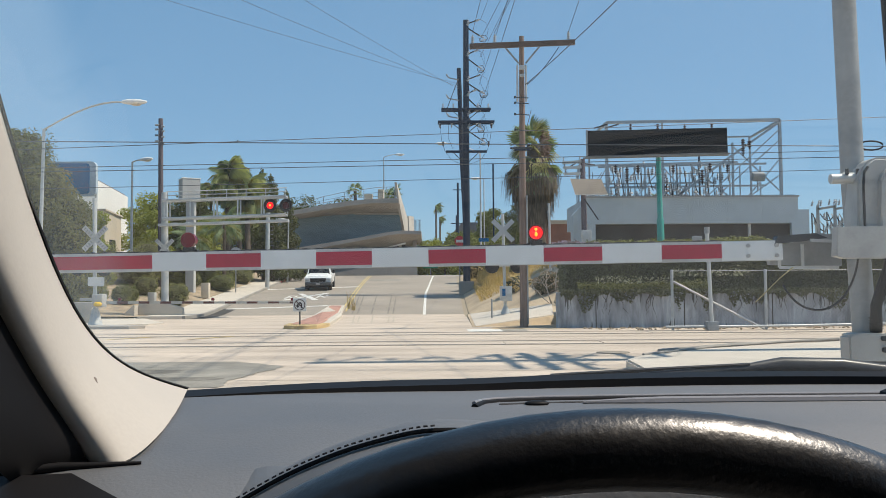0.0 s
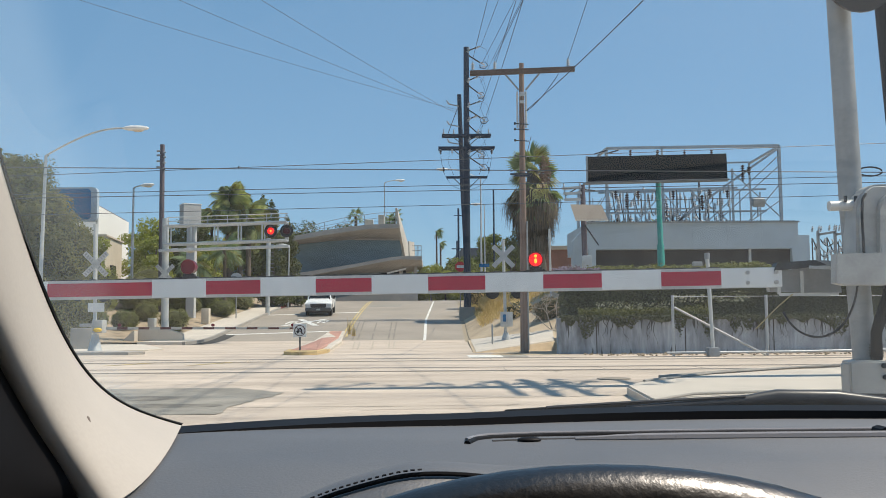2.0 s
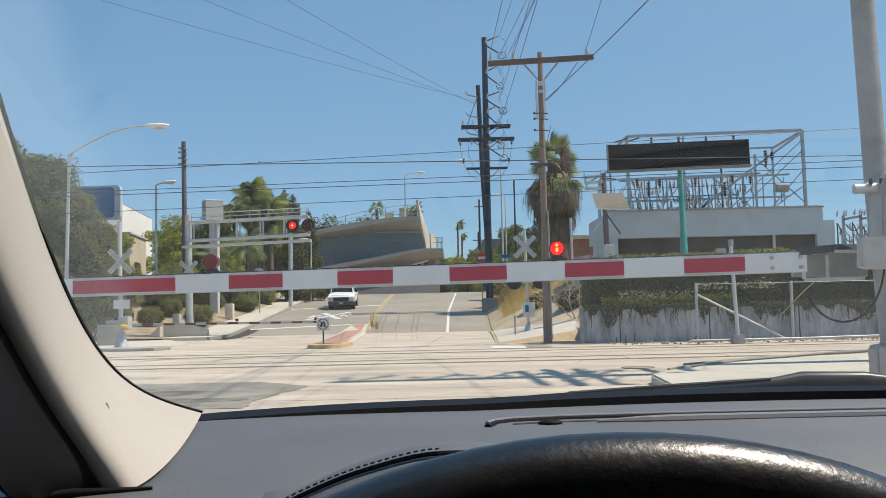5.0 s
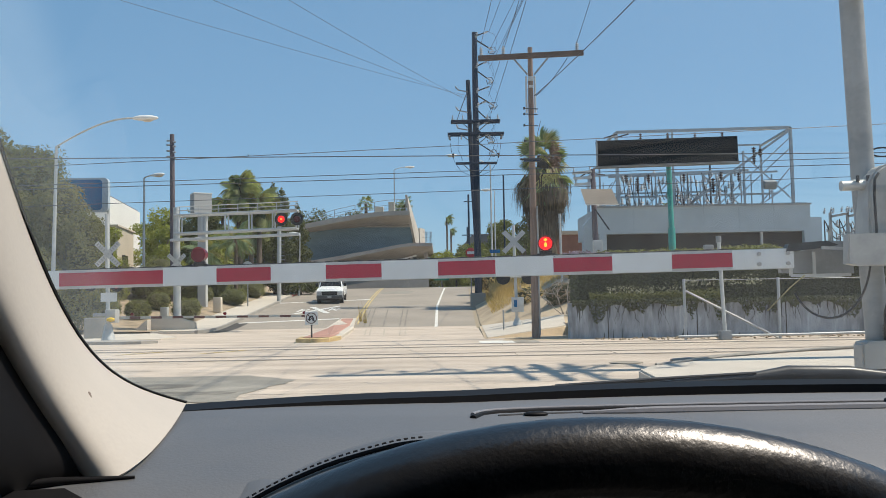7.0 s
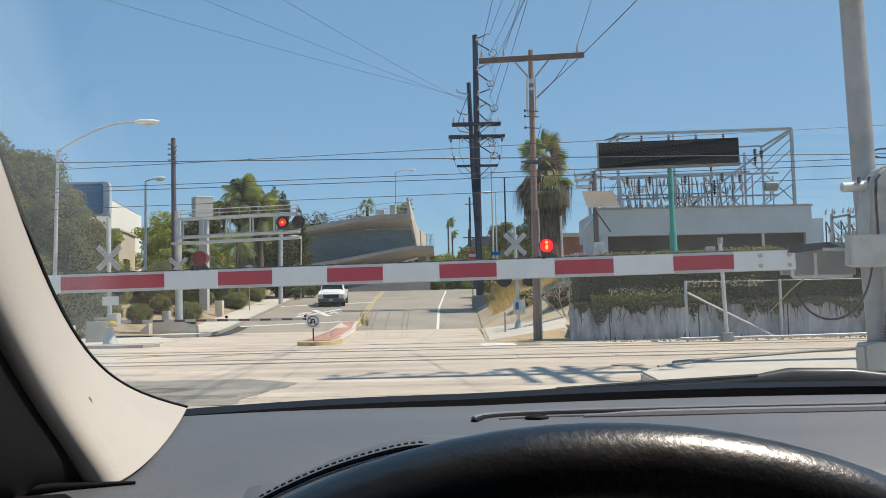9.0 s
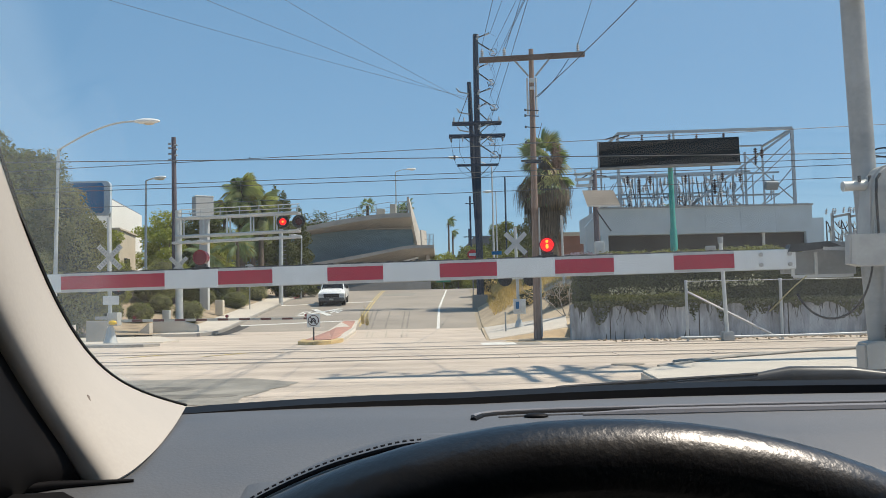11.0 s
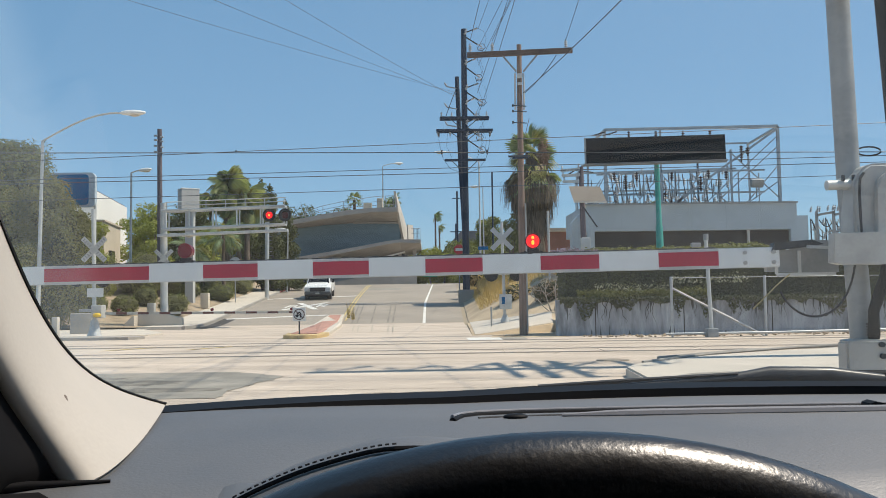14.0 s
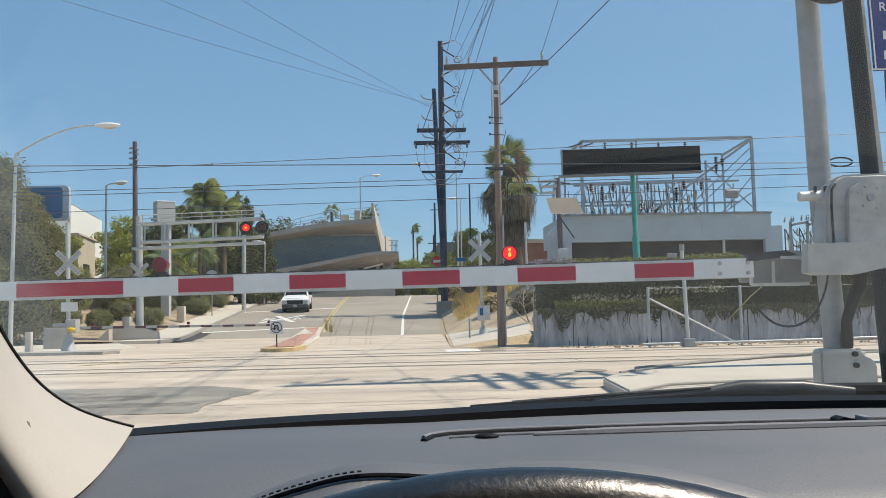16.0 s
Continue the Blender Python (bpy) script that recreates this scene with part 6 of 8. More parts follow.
part("planter", box(B(), (-5.25, 96.4, 11.72), (0.62, 0.8, 1.15), bev=0.04), STUCCO_BEIGE, br, "beige block on the deck", smooth=False)
part("planter", box(B(), (-6.6, 96.8, 11.5), (0.9, 0.5, 0.7), bev=0.04), STUCCO_BEIGE, br, "low beige block on the deck", smooth=False)
bm = B()
for k in range(6):
    t = k / 5
    x = -1.6 + 0.7 * t
    tube(bm, [(x, 95.1, 7.7), (x, 95.1, 8.86)], 0.025, 5)
for zz in (8.3, 8.86):
    tube(bm, [(-1.9, 95.1, zz + 0.02), (-0.88, 95.1, zz)], 0.028, 5)
part("railing", bm, ALU_DULL, br, "landing railing")
bm = B()
deck_z = lambda x: float(np.interp(x, [r_[0] for r_ in UPPER], [r_[1] for r_ in UPPER]))
rail_z = lambda x: float(np.interp(x, (-14.6, -11.46, -9.14, -5.61, -3.6), (10.4, 11.42, 11.91, 12.4, 12.46)))
xr = [-14.6 + 0.55 * k for k in range(21)]
for share in (1.0, 0.55):
    tube(bm, [(x, 95.2, deck_z(x) + (rail_z(x) - deck_z(x)) * share) for x in xr], 0.028 if share == 1.0 else 0.02, 5)
for x in (-13.2, -11.3, -9.1, -7.0, -4.6, -3.7):
    tube(bm, [(x, 95.2, deck_z(x) - 0.05), (x, 95.2, rail_z(x))], 0.035, 6)
part("railing", bm, ALU_DULL, br, "thin deck railing with wide posts")
bm = B()
tube(bm, [(x, 96.8, deck_z(x) + 0.45) for x in xr], 0.03, 5)
part("railing", bm, ALU_DULL, br, "inner handrail")
# Pale bar added to paint the strip of light below the ramp
part("beam", beam(B(), (-4.7, 97.4, 6.0), (-2.6, 97.4, 6.5), 0.2, 0.16), STUCCO_WHITE, br, "pale sloping bar for light showing under the ramp", smooth=False)
part("pier", box(B(), (-3.2, 98.4, 4.6), (0.35, 0.8, 3.9)), CONCRETE_BRIDGE, br, "concrete pier", smooth=False)
part("pier", box(B(), (-1.6, 98.6, 4.9), (0.4, 0.8, 4.4)), CONCRETE_BRIDGE, br, "concrete pier", smooth=False)
# Dark box stands for the shade in the recess below the ramp
part("recess_shade", box(B(), (-4.1, 99.5, 4.5), (2.8, 0.3, 3.8)), BUILDING_DARK, br, "dark box painting the shade under the ramp", smooth=False)
for x in (-5.0, -3.9):
    part("post", box(B(), (x, 99.2, 4.3), (0.09, 0.09, 2.9)), ALU, br, "pale post", smooth=False)
bm = B()
pts = [(-12, 2.9), (-8.4, 3.53), (-6.25, 3.98), (-4.6, 4.1), (-3.4, 4.08), (-3.35, 3.8), (-1.3, 3.76)]
prism(bm, pts + [(-1.3, 2.6), (-12, 2.6)], 94.5, 95.0)
solo("low_wall", bm, CONCRETE_BRIDGE, "low curved concrete wall at the crest", "wall", kind="structure", smooth=False)
PALE_COLUMN = mat("pale_grey_stucco", (0.46, 0.46, 0.45), 0.85, var=0.08, scale=0.8)
col = thing("concrete_column", (-16.5, 60, 1.0), "tall grey concrete column with square top", "column")
part("shaft", box(B(), (-16.14, 60.3, 4.2), (0.56, 0.6, 6.8), bev=0.03), PALE_COLUMN, col, "grey concrete shaft", smooth=False)
part("head", box(B(), (-16.26, 60.3, 8.24), (1.2, 1.2, 1.36), rot=(0, 0, 28), bev=0.03), PALE_COLUMN, col, "square column head", smooth=False)
part("cap", box(B(), (-16.26, 60.3, 8.95), (1.24, 1.24, 0.07), rot=(0, 0, 28), bev=0.02), STUCCO_WHITE, col, "pale cap", smooth=False)

# pale building on the left, its long side lit
wb = thing("white_building", (-31, 78, 2), "plain white stucco building behind trees", "building")
bm = prism(B(), [(-26.2, 70), (-28.1, 83), (-45, 83), (-45, 70)], 1, 10.2, "z")
part("wall", bm, STUCCO_WHITE, wb, "white stucco wall", smooth=False)
part("roof", prism(B(), [(-26.4, 70.4), (-28.2, 82.6), (-44.6, 82.6), (-44.6, 70.4)], 10.2, 10.35, "z"), ROOF_GREY, wb, "flat grey roof", smooth=False)
b2 = thing("beige_building", (-24, 66, 1.5), "beige stucco building with arched opening", "building")
part("wall", prism(B(), [(-23.3, 64), (-24.2, 70), (-32, 70), (-32, 64)], 1.0, 7.2, "z"), STUCCO_BEIGE, b2, "beige stucco wall", smooth=False)
part("window", box(B(), (-23.55, 66.2, 4.4), (0.3, 1.2, 1.6), rot=(0, 0, 8), bev=0.05), CAR_GLASS, b2, "dark window", smooth=False)
part("roof", prism(B(), [(-23.2, 63.9), (-24.1, 70.1), (-32.2, 70.1), (-32.2, 63.9)], 7.2, 7.32, "z"), STUCCO_BEIGE, b2, "flat roof", smooth=False)
h3 = thing("house", (14, 165, 5), "dark house with hipped roof among distant trees", "house")
part("wall", box(B(), (8.0, 165, 7.2), (7, 6, 8.6)), mat("dark_blue_wall", (0.06, 0.08, 0.10), 0.8), h3, "dark wall", smooth=False)
part("roof", prism(B(), [(4.0, 11.5), (12.0, 11.5), (10.2, 13.6), (6.0, 13.6)], 161, 169), ROOF_GREY, h3, "hipped roof", smooth=False)
part("window", box(B(), (7.0, 161.95, 9.4), (1.6, 0.15, 1.3)), CAR_GLASS, h3, "window", smooth=False)
# ---- plants ----
def tree(loc, height, spread, count, size, leaf, label, seed, trunk_r=0.22, low=0.3, name="tree", group="trees"):
    g = np.random.default_rng(seed)
    x, y, z = loc
    t = thing(name, loc, label, "tree", group=group)
    bm = tube(B(), [(x, y, z - 0.3), (x + g.normal() * 0.15, y, z + height * 0.3), (x + g.normal() * 0.3, y, z + height * 0.75)], [trunk_r, trunk_r * 0.75, trunk_r * 0.2], 8)
    blobs = []
    for k in range(11):
        a = k * 2.4 + g.uniform()
        rr = spread * g.uniform(0.15, 0.72)
        zz = z + height * (low + (0.92 - low) * ((k + g.uniform()) / 11))
        rr *= 1.0 - 0.55 * max(0, (zz - z) / height - 0.6) / 0.4
        c = (x + rr * math.cos(a), y + rr * math.sin(a), zz)
        s = spread * g.uniform(0.30, 0.52)
        blobs.append((c, (s, s, s * g.uniform(0.6, 0.95))))
        tube(bm, [(x, y, z + height * 0.28), ((x + c[0]) / 2, (y + c[1]) / 2, (z + height * 0.25 + c[2]) / 2), c], [trunk_r * 0.5, trunk_r * 0.3, trunk_r * 0.1], 6)
    part("trunk", bm, BARK, t, "branching trunk")
    part("crown", leaves(g, blobs, count, size, 0.3, 0.4), leaf, t, "leafy crown", smooth=False)
    return t


def crown_fill(g, blobs, share):
    """Lumpy dark filler, shade in its colour; no sky shows through a crown's middle."""
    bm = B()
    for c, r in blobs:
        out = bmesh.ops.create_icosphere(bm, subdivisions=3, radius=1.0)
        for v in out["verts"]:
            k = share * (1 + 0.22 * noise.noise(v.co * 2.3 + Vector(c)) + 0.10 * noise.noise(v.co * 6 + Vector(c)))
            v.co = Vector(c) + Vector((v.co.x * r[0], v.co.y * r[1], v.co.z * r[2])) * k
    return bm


def shrub(loc, r, count, size, leaf, label, seed, flat=0.8, name="shrub"):
    g = np.random.default_rng(seed)
    x, y, z = loc
    t = thing(name, loc, label, "shrub", group="shrubs")
    bm = B()
    for k in range(5):
        a = k * 1.26
        tube(bm, [(x, y, z - 0.1), (x + r * 0.5 * math.cos(a), y + r * 0.5 * math.sin(a), z + r * flat)], [0.04, 0.015], 5)
    part("stems", bm, BARK, t, "woody stems")
    blobs = [((x, y, z + r * flat * 0.75), (r, r, r * flat * 0.85))]
    for k in range(4):
        a = g.uniform(0, 6.3)
        blobs.append(((x + r * 0.5 * math.cos(a), y + r * 0.5 * math.sin(a), z + r * flat * g.uniform(0.6, 1.0)), (r * 0.6, r * 0.6, r * flat * 0.55)))
    part("foliage", leaves(g, blobs, count, size, 0.4, 0.6), leaf, t, "dense foliage", smooth=False)
    part("shrub_fill", crown_fill(g, blobs, 0.84), LEAF_MASS, t, "dark filler inside the shrub, shade in its colour")
    return t


def fan_frond(length, blades, fold, wide=0.06):
    """Stalk and fan blades, growing along +x from the origin."""
    v, f = [], []
    def quad(a, b, c, d):
        k = len(v)
        v.extend((a, b, c, d))
        f.append((k, k + 1, k + 2, k + 3))
    st = length * 0.45
    quad((0, -0.025, 0), (st, -0.015, 0.05), (st, 0.015, 0.05), (0, 0.025, 0))
    for k in range(blades):
        a = (k / (blades - 1) - 0.5) * 2.5
        L = length * 0.6 * (1 - 0.25 * abs(a) / 1.25)
        dx, dy = math.cos(a), math.sin(a)
        w = L * wide
        zt = -fold * abs(a) * 0.2
        m = (st + dx * L * 0.55, dy * L * 0.55, 0.06 + zt)
        tip = (st + dx * L, dy * L, -L * 0.22 * fold + zt)
        k0 = len(v)
        v.extend(((st, 0, 0.05), (m[0] - dy * w, m[1] + dx * w, m[2]), tip, (m[0] + dy * w, m[1] - dx * w, m[2])))
        f.append((k0, k0 + 1, k0 + 2, k0 + 3))
    return v, f


def feather_frond(length, droop):
    """A long arching stalk with leaflets on both sides, growing along +x."""
    v, f = [], []
    n = 26
    def rib(t):
        return Vector((length * (t - 0.18 * t * t * droop), 0, length * (0.42 * t - (0.35 + 0.35 * droop) * t * t)))
    for k in range(n):
        t = 0.12 + 0.88 * k / n
        p, q = rib(t), rib(min(1, t + 0.05))
        for s in (-1, 1):
            L = length * 0.26 * (0.35 + 1.1 * math.sin(math.pi * min(1, t * 0.9 + 0.08)))
            tip = p + Vector((L * 0.55, s * L * 0.62, -L * (0.35 + 0.5 * droop)))
            k0 = len(v)
            d = (q - p) * 0.42
            v.extend((tuple(p - d), tuple(p.lerp(tip, 0.5) - d * 0.8 + Vector((0, 0, 0.05 * L))), tuple(tip), tuple(p.lerp(tip, 0.5) + d * 0.8 + Vector((0, 0, 0.05 * L)))))
            f.append((k0, k0 + 1, k0 + 2, k0 + 3))
    for k in range(8):
        a, b = rib(k / 8), rib((k + 1) / 8)
        w = 0.035 * length * 0.3 * (1 - k / 9)
        k0 = len(v)
        v.extend(((a.x, -w, a.z), (b.x, -w, b.z), (b.x, w, b.z), (a.x, w, a.z)))
        f.append((k0, k0 + 1, k0 + 2, k0 + 3))
    return v, f


def drape_frond(length, hang):
    """An arching stalk whose fine leaflets hang straight down, growing along +x."""
    v, f = [], []
    n = 44
    def rib(t):
        return Vector((length * (0.95 * t - 0.12 * t * t), 0, length * (0.55 * t - 0.95 * t * t)))
    for k in range(n):
        t = 0.10 + 0.90 * k / n
        p = rib(t)
        for s in (-1, 1):
            L = hang * (0.25 + 0.9 * math.sin(math.pi * min(1, 0.12 + 0.80 * t))) * (0.8 + 0.4 * ((k * 7 + (s > 0) * 3) % 5) / 5)
            tip = p + Vector((0.22 * L, s * 0.30 * L, -L * 0.92))
            m = p.lerp(tip, 0.45) + Vector((0.05 * L, s * 0.10 * L, 0.06 * L))
            w = Vector((0.022 + 0.012 * L, 0, 0))
            k0 = len(v)
            v.extend((tuple(p - w * 0.5), tuple(m - w), tuple(tip), tuple(m + w)))
            f.append((k0, k0 + 1, k0 + 2, k0 + 3))
    for k in range(8):
        a, b = rib(k / 8), rib((k + 1) / 8)
        w = 0.012 * length * (1 - k / 9)
        k0 = len(v)
        v.extend(((a.x, -w, a.z), (b.x, -w, b.z), (b.x, w, b.z), (a.x, w, a.z)))
        f.append((k0, k0 + 1, k0 + 2, k0 + 3))
    return v, f


def palm(loc, height, r, fronds, meshes, label, seed, up_range=(-0.5, 1.2), scale=1.0, lean=0.0, tall=0.35, wind=0.0):
    g = np.random.default_rng(seed)
    x, y, z = loc
    t = thing("palm_tree", loc, label, "palm tree", group="palm trees")
    top = Vector((x + lean, y, z + height))
    part("trunk", tube(B(), [(x, y, z - 0.3), (x + lean * 0.4, y, z + height * 0.5), top], [r * 1.25, r, r * 0.85], 12), BARK, t, "rough palm trunk")
    for k in range(fronds):
        el = up_range[1] + (up_range[0] - up_range[1]) * (k / fronds) ** 0.8
        ob = new("frond", meshes[k % len(meshes)] if k % 5 else meshes[0])
        ob.parent = t
        s = scale * g.uniform(0.8, 1.15)
        ob.matrix_basis = Matrix.Translation(top - Vector(loc) - Vector((0, 0, tall * k / fronds))) @ Euler((g.normal() * 0.35, -el, (((k * 2.39996 + math.pi) % (2 * math.pi)) - math.pi) * (1 - wind) + g.normal() * 0.2)).to_matrix().to_4x4() @ Matrix.Scale(s, 4)
        ORG[ob] = ORG[t]
    return t

FAN = [_mesh("fan_frond", fan_frond(1.9, 15, 1.0), PALM_GREEN, False), _mesh("fan_frond", fan_frond(1.8, 13, 1.4), PALM_GREEN, False), _mesh("fan_frond", fan_frond(1.7, 13, 1.8), PALM_LIGHT, False)]
FEATHER = [_mesh("feather_frond", feather_frond(3.2, 0.9), PALM_GREEN, False), _mesh("feather_frond", feather_frond(3.4, 1.2), PALM_GREEN, False), _mesh("feather_frond", feather_frond(3.0, 1.4), PALM_LIGHT, False)]
BIGFAN = [_mesh("fan_frond", fan_frond(1.75, 15, 0.7, 0.10), PALM_GREEN, False), _mesh("fan_frond", fan_frond(1.6, 13, 1.2, 0.10), PALM_GREEN, False), _mesh("fan_frond", fan_frond(1.7, 13, 1.6, 0.09), PALM_LIGHT, False), _mesh("fan_frond", fan_frond(1.7, 13, 2.2, 0.08), PALM_DEAD, False)]
def shaggy_palm(loc, seed, label):
    """A fan palm: a tuft of upright fronds on a neck, a bulging ring of drooping ones, and thatch hanging down the trunk."""
    g = np.random.default_rng(seed)
    x, y, z = loc
    t = thing("palm_tree", loc, label, "palm tree", group="palm trees")
    part("trunk", tube(B(), [(x, y, z - 0.3), (x, y, 6.0), (x, y, 11.3)], [0.62, 0.5, 0.42], 14), PALM_TRUNK, t, "rough palm trunk")
    tiers = ((19, 11.25, 10.9, 1.4, 0.1, 1.22, 0), (10, 10.8, 10.4, 0.3, -0.3, 1.1, 0), (30, 10.1, 9.3, 0.0, -0.8, 1.32, 1), (30, 9.7, 8.7, -0.6, -1.15, 1.3, 3))
    for n, z0, z1, e0, e1, size, first in tiers:
        for k in range(n):
            u = k / n
            ob = new("frond", BIGFAN[(first + (k % 3 if first != 3 else 0)) % 4 if first != 1 else (0, 2, 3, 1, 3)[k % 5]])
            ob.parent = t
            el = e0 + (e1 - e0) * u + g.normal() * 0.08
            ob.matrix_basis = Matrix.Translation((0, 0, z0 + (z1 - z0) * u - z)) @ Euler((g.normal() * 0.3, -el, k * 2.39996 + g.normal() * 0.25)).to_matrix().to_4x4() @ Matrix.Scale(size * g.uniform(0.85, 1.12), 4)
            ORG[ob] = ORG[t]
    n = 4200
    a, zz = g.uniform(0, 2 * math.pi, n), 10.6 - 7.6 * g.uniform(0, 1, n) ** 0.9
    rad = np.interp(zz, (3.0, 5.6, 6.6, 7.6, 8.6, 9.4, 10.0, 10.7), (0.66, 0.82, 1.05, 1.45, 1.95, 2.0, 1.2, 0.6)) * g.uniform(0.55, 1.0, n) ** 0.7 * (1 + 0.16 * np.sin(a * 3 + 2 * zz))
    ln = g.uniform(0.45, 1.25, n)
    v, f = [], []
    for k in range(n):
        ca, sa = math.cos(a[k]), math.sin(a[k])
        px, py, pz = x + rad[k] * ca, y + rad[k] * sa, zz[k]
        w = 0.035
        out = g.uniform(-0.05, 0.16)
        k0 = len(v)
        v.extend(((px + sa * w, py - ca * w, pz), (px - sa * w, py + ca * w, pz), (px + out * ca - sa * w * 0.3, py + out * sa + ca * w * 0.3, pz - ln[k]), (px + out * ca + sa * w * 0.3, py + out * sa - ca * w * 0.3, pz - ln[k])))
        f.append((k0, k0 + 1, k0 + 2, k0 + 3))
    part("dead_skirt", (v, f), PALM_THATCH, t, "grey brown skirt of dead fronds", smooth=False)
    return t
PALM_THATCH = leaf_mat("grey_dead_thatch", (0.145, 0.12, 0.09), rand=0.5, trans=0.1)
fan_palm = shaggy_palm((7.2, 61, 2.4), 3, "shaggy fan palm with dead skirt behind timber pole")
gf_ = np.random.default_rng(44)
part("dry_clump", leaves(gf_, [((7.85, 59.9, 10.95), (0.42, 0.4, 1.15))], 800, 0.10, 0.3, 0.3), PALM_BROWN, fan_palm, "reddish brown dry flower clump", smooth=False)
bm = B()
for k in range(34):
    x, z = 6.9 + gf_.uniform() * 1.0, 10.2 - gf_.uniform() * 0.9
    tube(bm, [(x, 59.3, z), (x + gf_.normal() * 0.18, 59.1, z - 0.3), (x + gf_.normal() * 0.35, 59.0, z - 0.75)], [0.05, 0.045, 0.02], 5)
part("flower_stalks", bm, PALM_FLOWER, fan_palm, "pale yellow hanging flower stalks")
palm((1.45, 185, 2.9), 16.0, 0.2, 20, FEATHER, "distant slim palm bending in the wind", 6, scale=0.55, up_range=(-0.6, 0.7), wind=0.55)
palm((2.3, 187, 2.9), 13.8, 0.2, 16, FEATHER, "lower distant palm bending in the wind", 7, scale=0.5, up_range=(-0.7, 0.5), wind=0.5)
palm((-10.4, 125, 2.9), 12.5, 0.25, 18, FAN, "small fan palm behind the bridge", 8, scale=0.8, up_range=(-0.4, 1.2))
palm((-5.2, 112, 2.9), 10.4, 0.2, 16, FEATHER, "small palm behind the bridge parapet", 9, scale=0.45, up_range=(-0.4, 1.2))
palm((-4.4, 112, 2.9), 10.9, 0.2, 16, FEATHER, "small palm behind the bridge parapet", 10, scale=0.4, up_range=(-0.4, 1.2))
palm((21.5, 150, 2.9), 9.1, 0.25, 16, FEATHER, "distant palm bending in the wind", 11, scale=0.7, up_range=(-0.3, 0.9))
# feathery palms on the left
WEEP = [_mesh("drape_frond", drape_frond(2.0, 1.25), PALM_SILVER, False), _mesh("drape_frond", drape_frond(1.7, 1.5), PALM_GREEN, False), _mesh("drape_frond", drape_frond(1.6, 1.3), PALM_LIGHT, False)]
palm((-18.4, 75, 2.5), 7.6, 0.13, 26, WEEP, "slim green palm with hanging fronds", 21, scale=0.62, up_range=(-0.7, 1.1))
palm((-16.7, 74, 2.5), 8.6, 0.26, 64, WEEP, "tall lush palm with weeping fronds above the truss", 22, scale=0.95, up_range=(-0.9, 1.5), tall=1.3, wind=0.25)
palm((-15.3, 75, 2.5), 7.5, 0.22, 54, WEEP, "lush weeping palm beside dark conifer", 23, scale=0.9, up_range=(-0.9, 1.3), tall=1.2, wind=0.2)
palm((-16.2, 76, 2.5), 6.6, 0.2, 40, WEEP, "low weeping palm among trees", 27, scale=0.9, up_range=(-0.9, 1.2), tall=1.0)
palm((-15.2, 66, 1.8), 4.6, 0.13, 18, FEATHER, "slim yellowish palm behind shrubs", 24, scale=0.62, up_range=(-0.7, 1.2))
palm((-17.3, 65, 1.8), 3.6, 0.13, 18, FEATHER, "slim yellowish palm behind shrubs", 25, scale=0.6, up_range=(-0.7, 1.2))
# trees at left
mat_olive_grey = leaf_mat("grey_olive_leaf", (0.165, 0.165, 0.075), rand=0.35)
def domed_tree(loc, blobs, count, size, leaf, label, seed):
    """A dense tree whose crown is a heap of rounded boughs down to the ground."""
    g = np.random.default_rng(seed)
    x, y, z = loc
    t = thing("tree", loc, label, "tree", group="trees")
    bm = tube(B(), [(x, y, z - 0.3), (x + 0.1, y, z + 2.2), (x + 0.2, y, z + 4.5)], [0.4, 0.3, 0.12], 8)
    full = []
    for c, r in blobs:
        tube(bm, [(x, y, z + 1.6), ((x + c[0]) / 2, (y + c[1]) / 2, (z + 1.6 + c[2]) / 2), c], [0.16, 0.1, 0.04], 6)
        full.append((c, r))
        for k in range(7):
            a, e = g.uniform(0, 6.3), g.uniform(-0.4, 1.3)
            q = (c[0] + r[0] * 0.72 * math.cos(a) * math.cos(e), c[1] + r[1] * 0.72 * math.sin(a) * math.cos(e), c[2] + r[2] * 0.72 * math.sin(e))
            full.append((q, (r[0] * 0.36, r[1] * 0.36, r[2] * 0.32)))
    part("trunk", bm, BARK, t, "branching trunk")
    part("crown", leaves(g, full, count, size, 0.3, 0.55), leaf, t, "dense leafy crown", smooth=False)
    part("inner_fill", crown_fill(g, full, 0.80), LEAF_MASS, t, "dark filler inside the crown, shade in its colour")
    return t
domed_tree((-23.0, 46.5, 0.2), [((-22.5, 46.2, 6.2), (3.5, 2.6, 3.9)), ((-21.2, 46.0, 7.6), (1.7, 1.7, 2.1)), ((-25.0, 46.6, 6.2), (3.0, 2.4, 3.9)), ((-27.0, 47, 6.0), (3.0, 2.6, 3.6)), ((-22.5, 45.5, 2.6), (2.8, 2.2, 2.4))], 130000, 0.10, LEAF_OLIVE, "large rounded olive tree at the corner", 31)
domed_tree((-20.2, 43.8, 0.2), [((-20.3, 44.0, 4.4), (2.0, 1.6, 2.6)), ((-19.0, 43.9, 4.6), (1.1, 1.2, 1.7)), ((-19.6, 43.4, 2.2), (2.2, 1.8, 2.2)), ((-17.9, 43.8, 2.0), (1.4, 1.4, 1.6)), ((-18.75, 43.7, 5.9), (1.3, 1.3, 1.75)), ((-17.65, 43.7, 4.5), (1.05, 1.2, 1.7))], 105000, 0.085, mat_olive_grey, "rounded grey olive tree before the blue sign", 33)
tree((-26.5, 49, 0.2), 11.6, 4.4, 13000, 0.16, LEAF_DARK, "large dark green tree behind the lamp", 32, 0.4, 0.2)
tree((-25.2, 60, 1), 6.2, 2.0, 5000, 0.16, LEAF_MID, "green tree before the white building", 34, 0.25, 0.2)
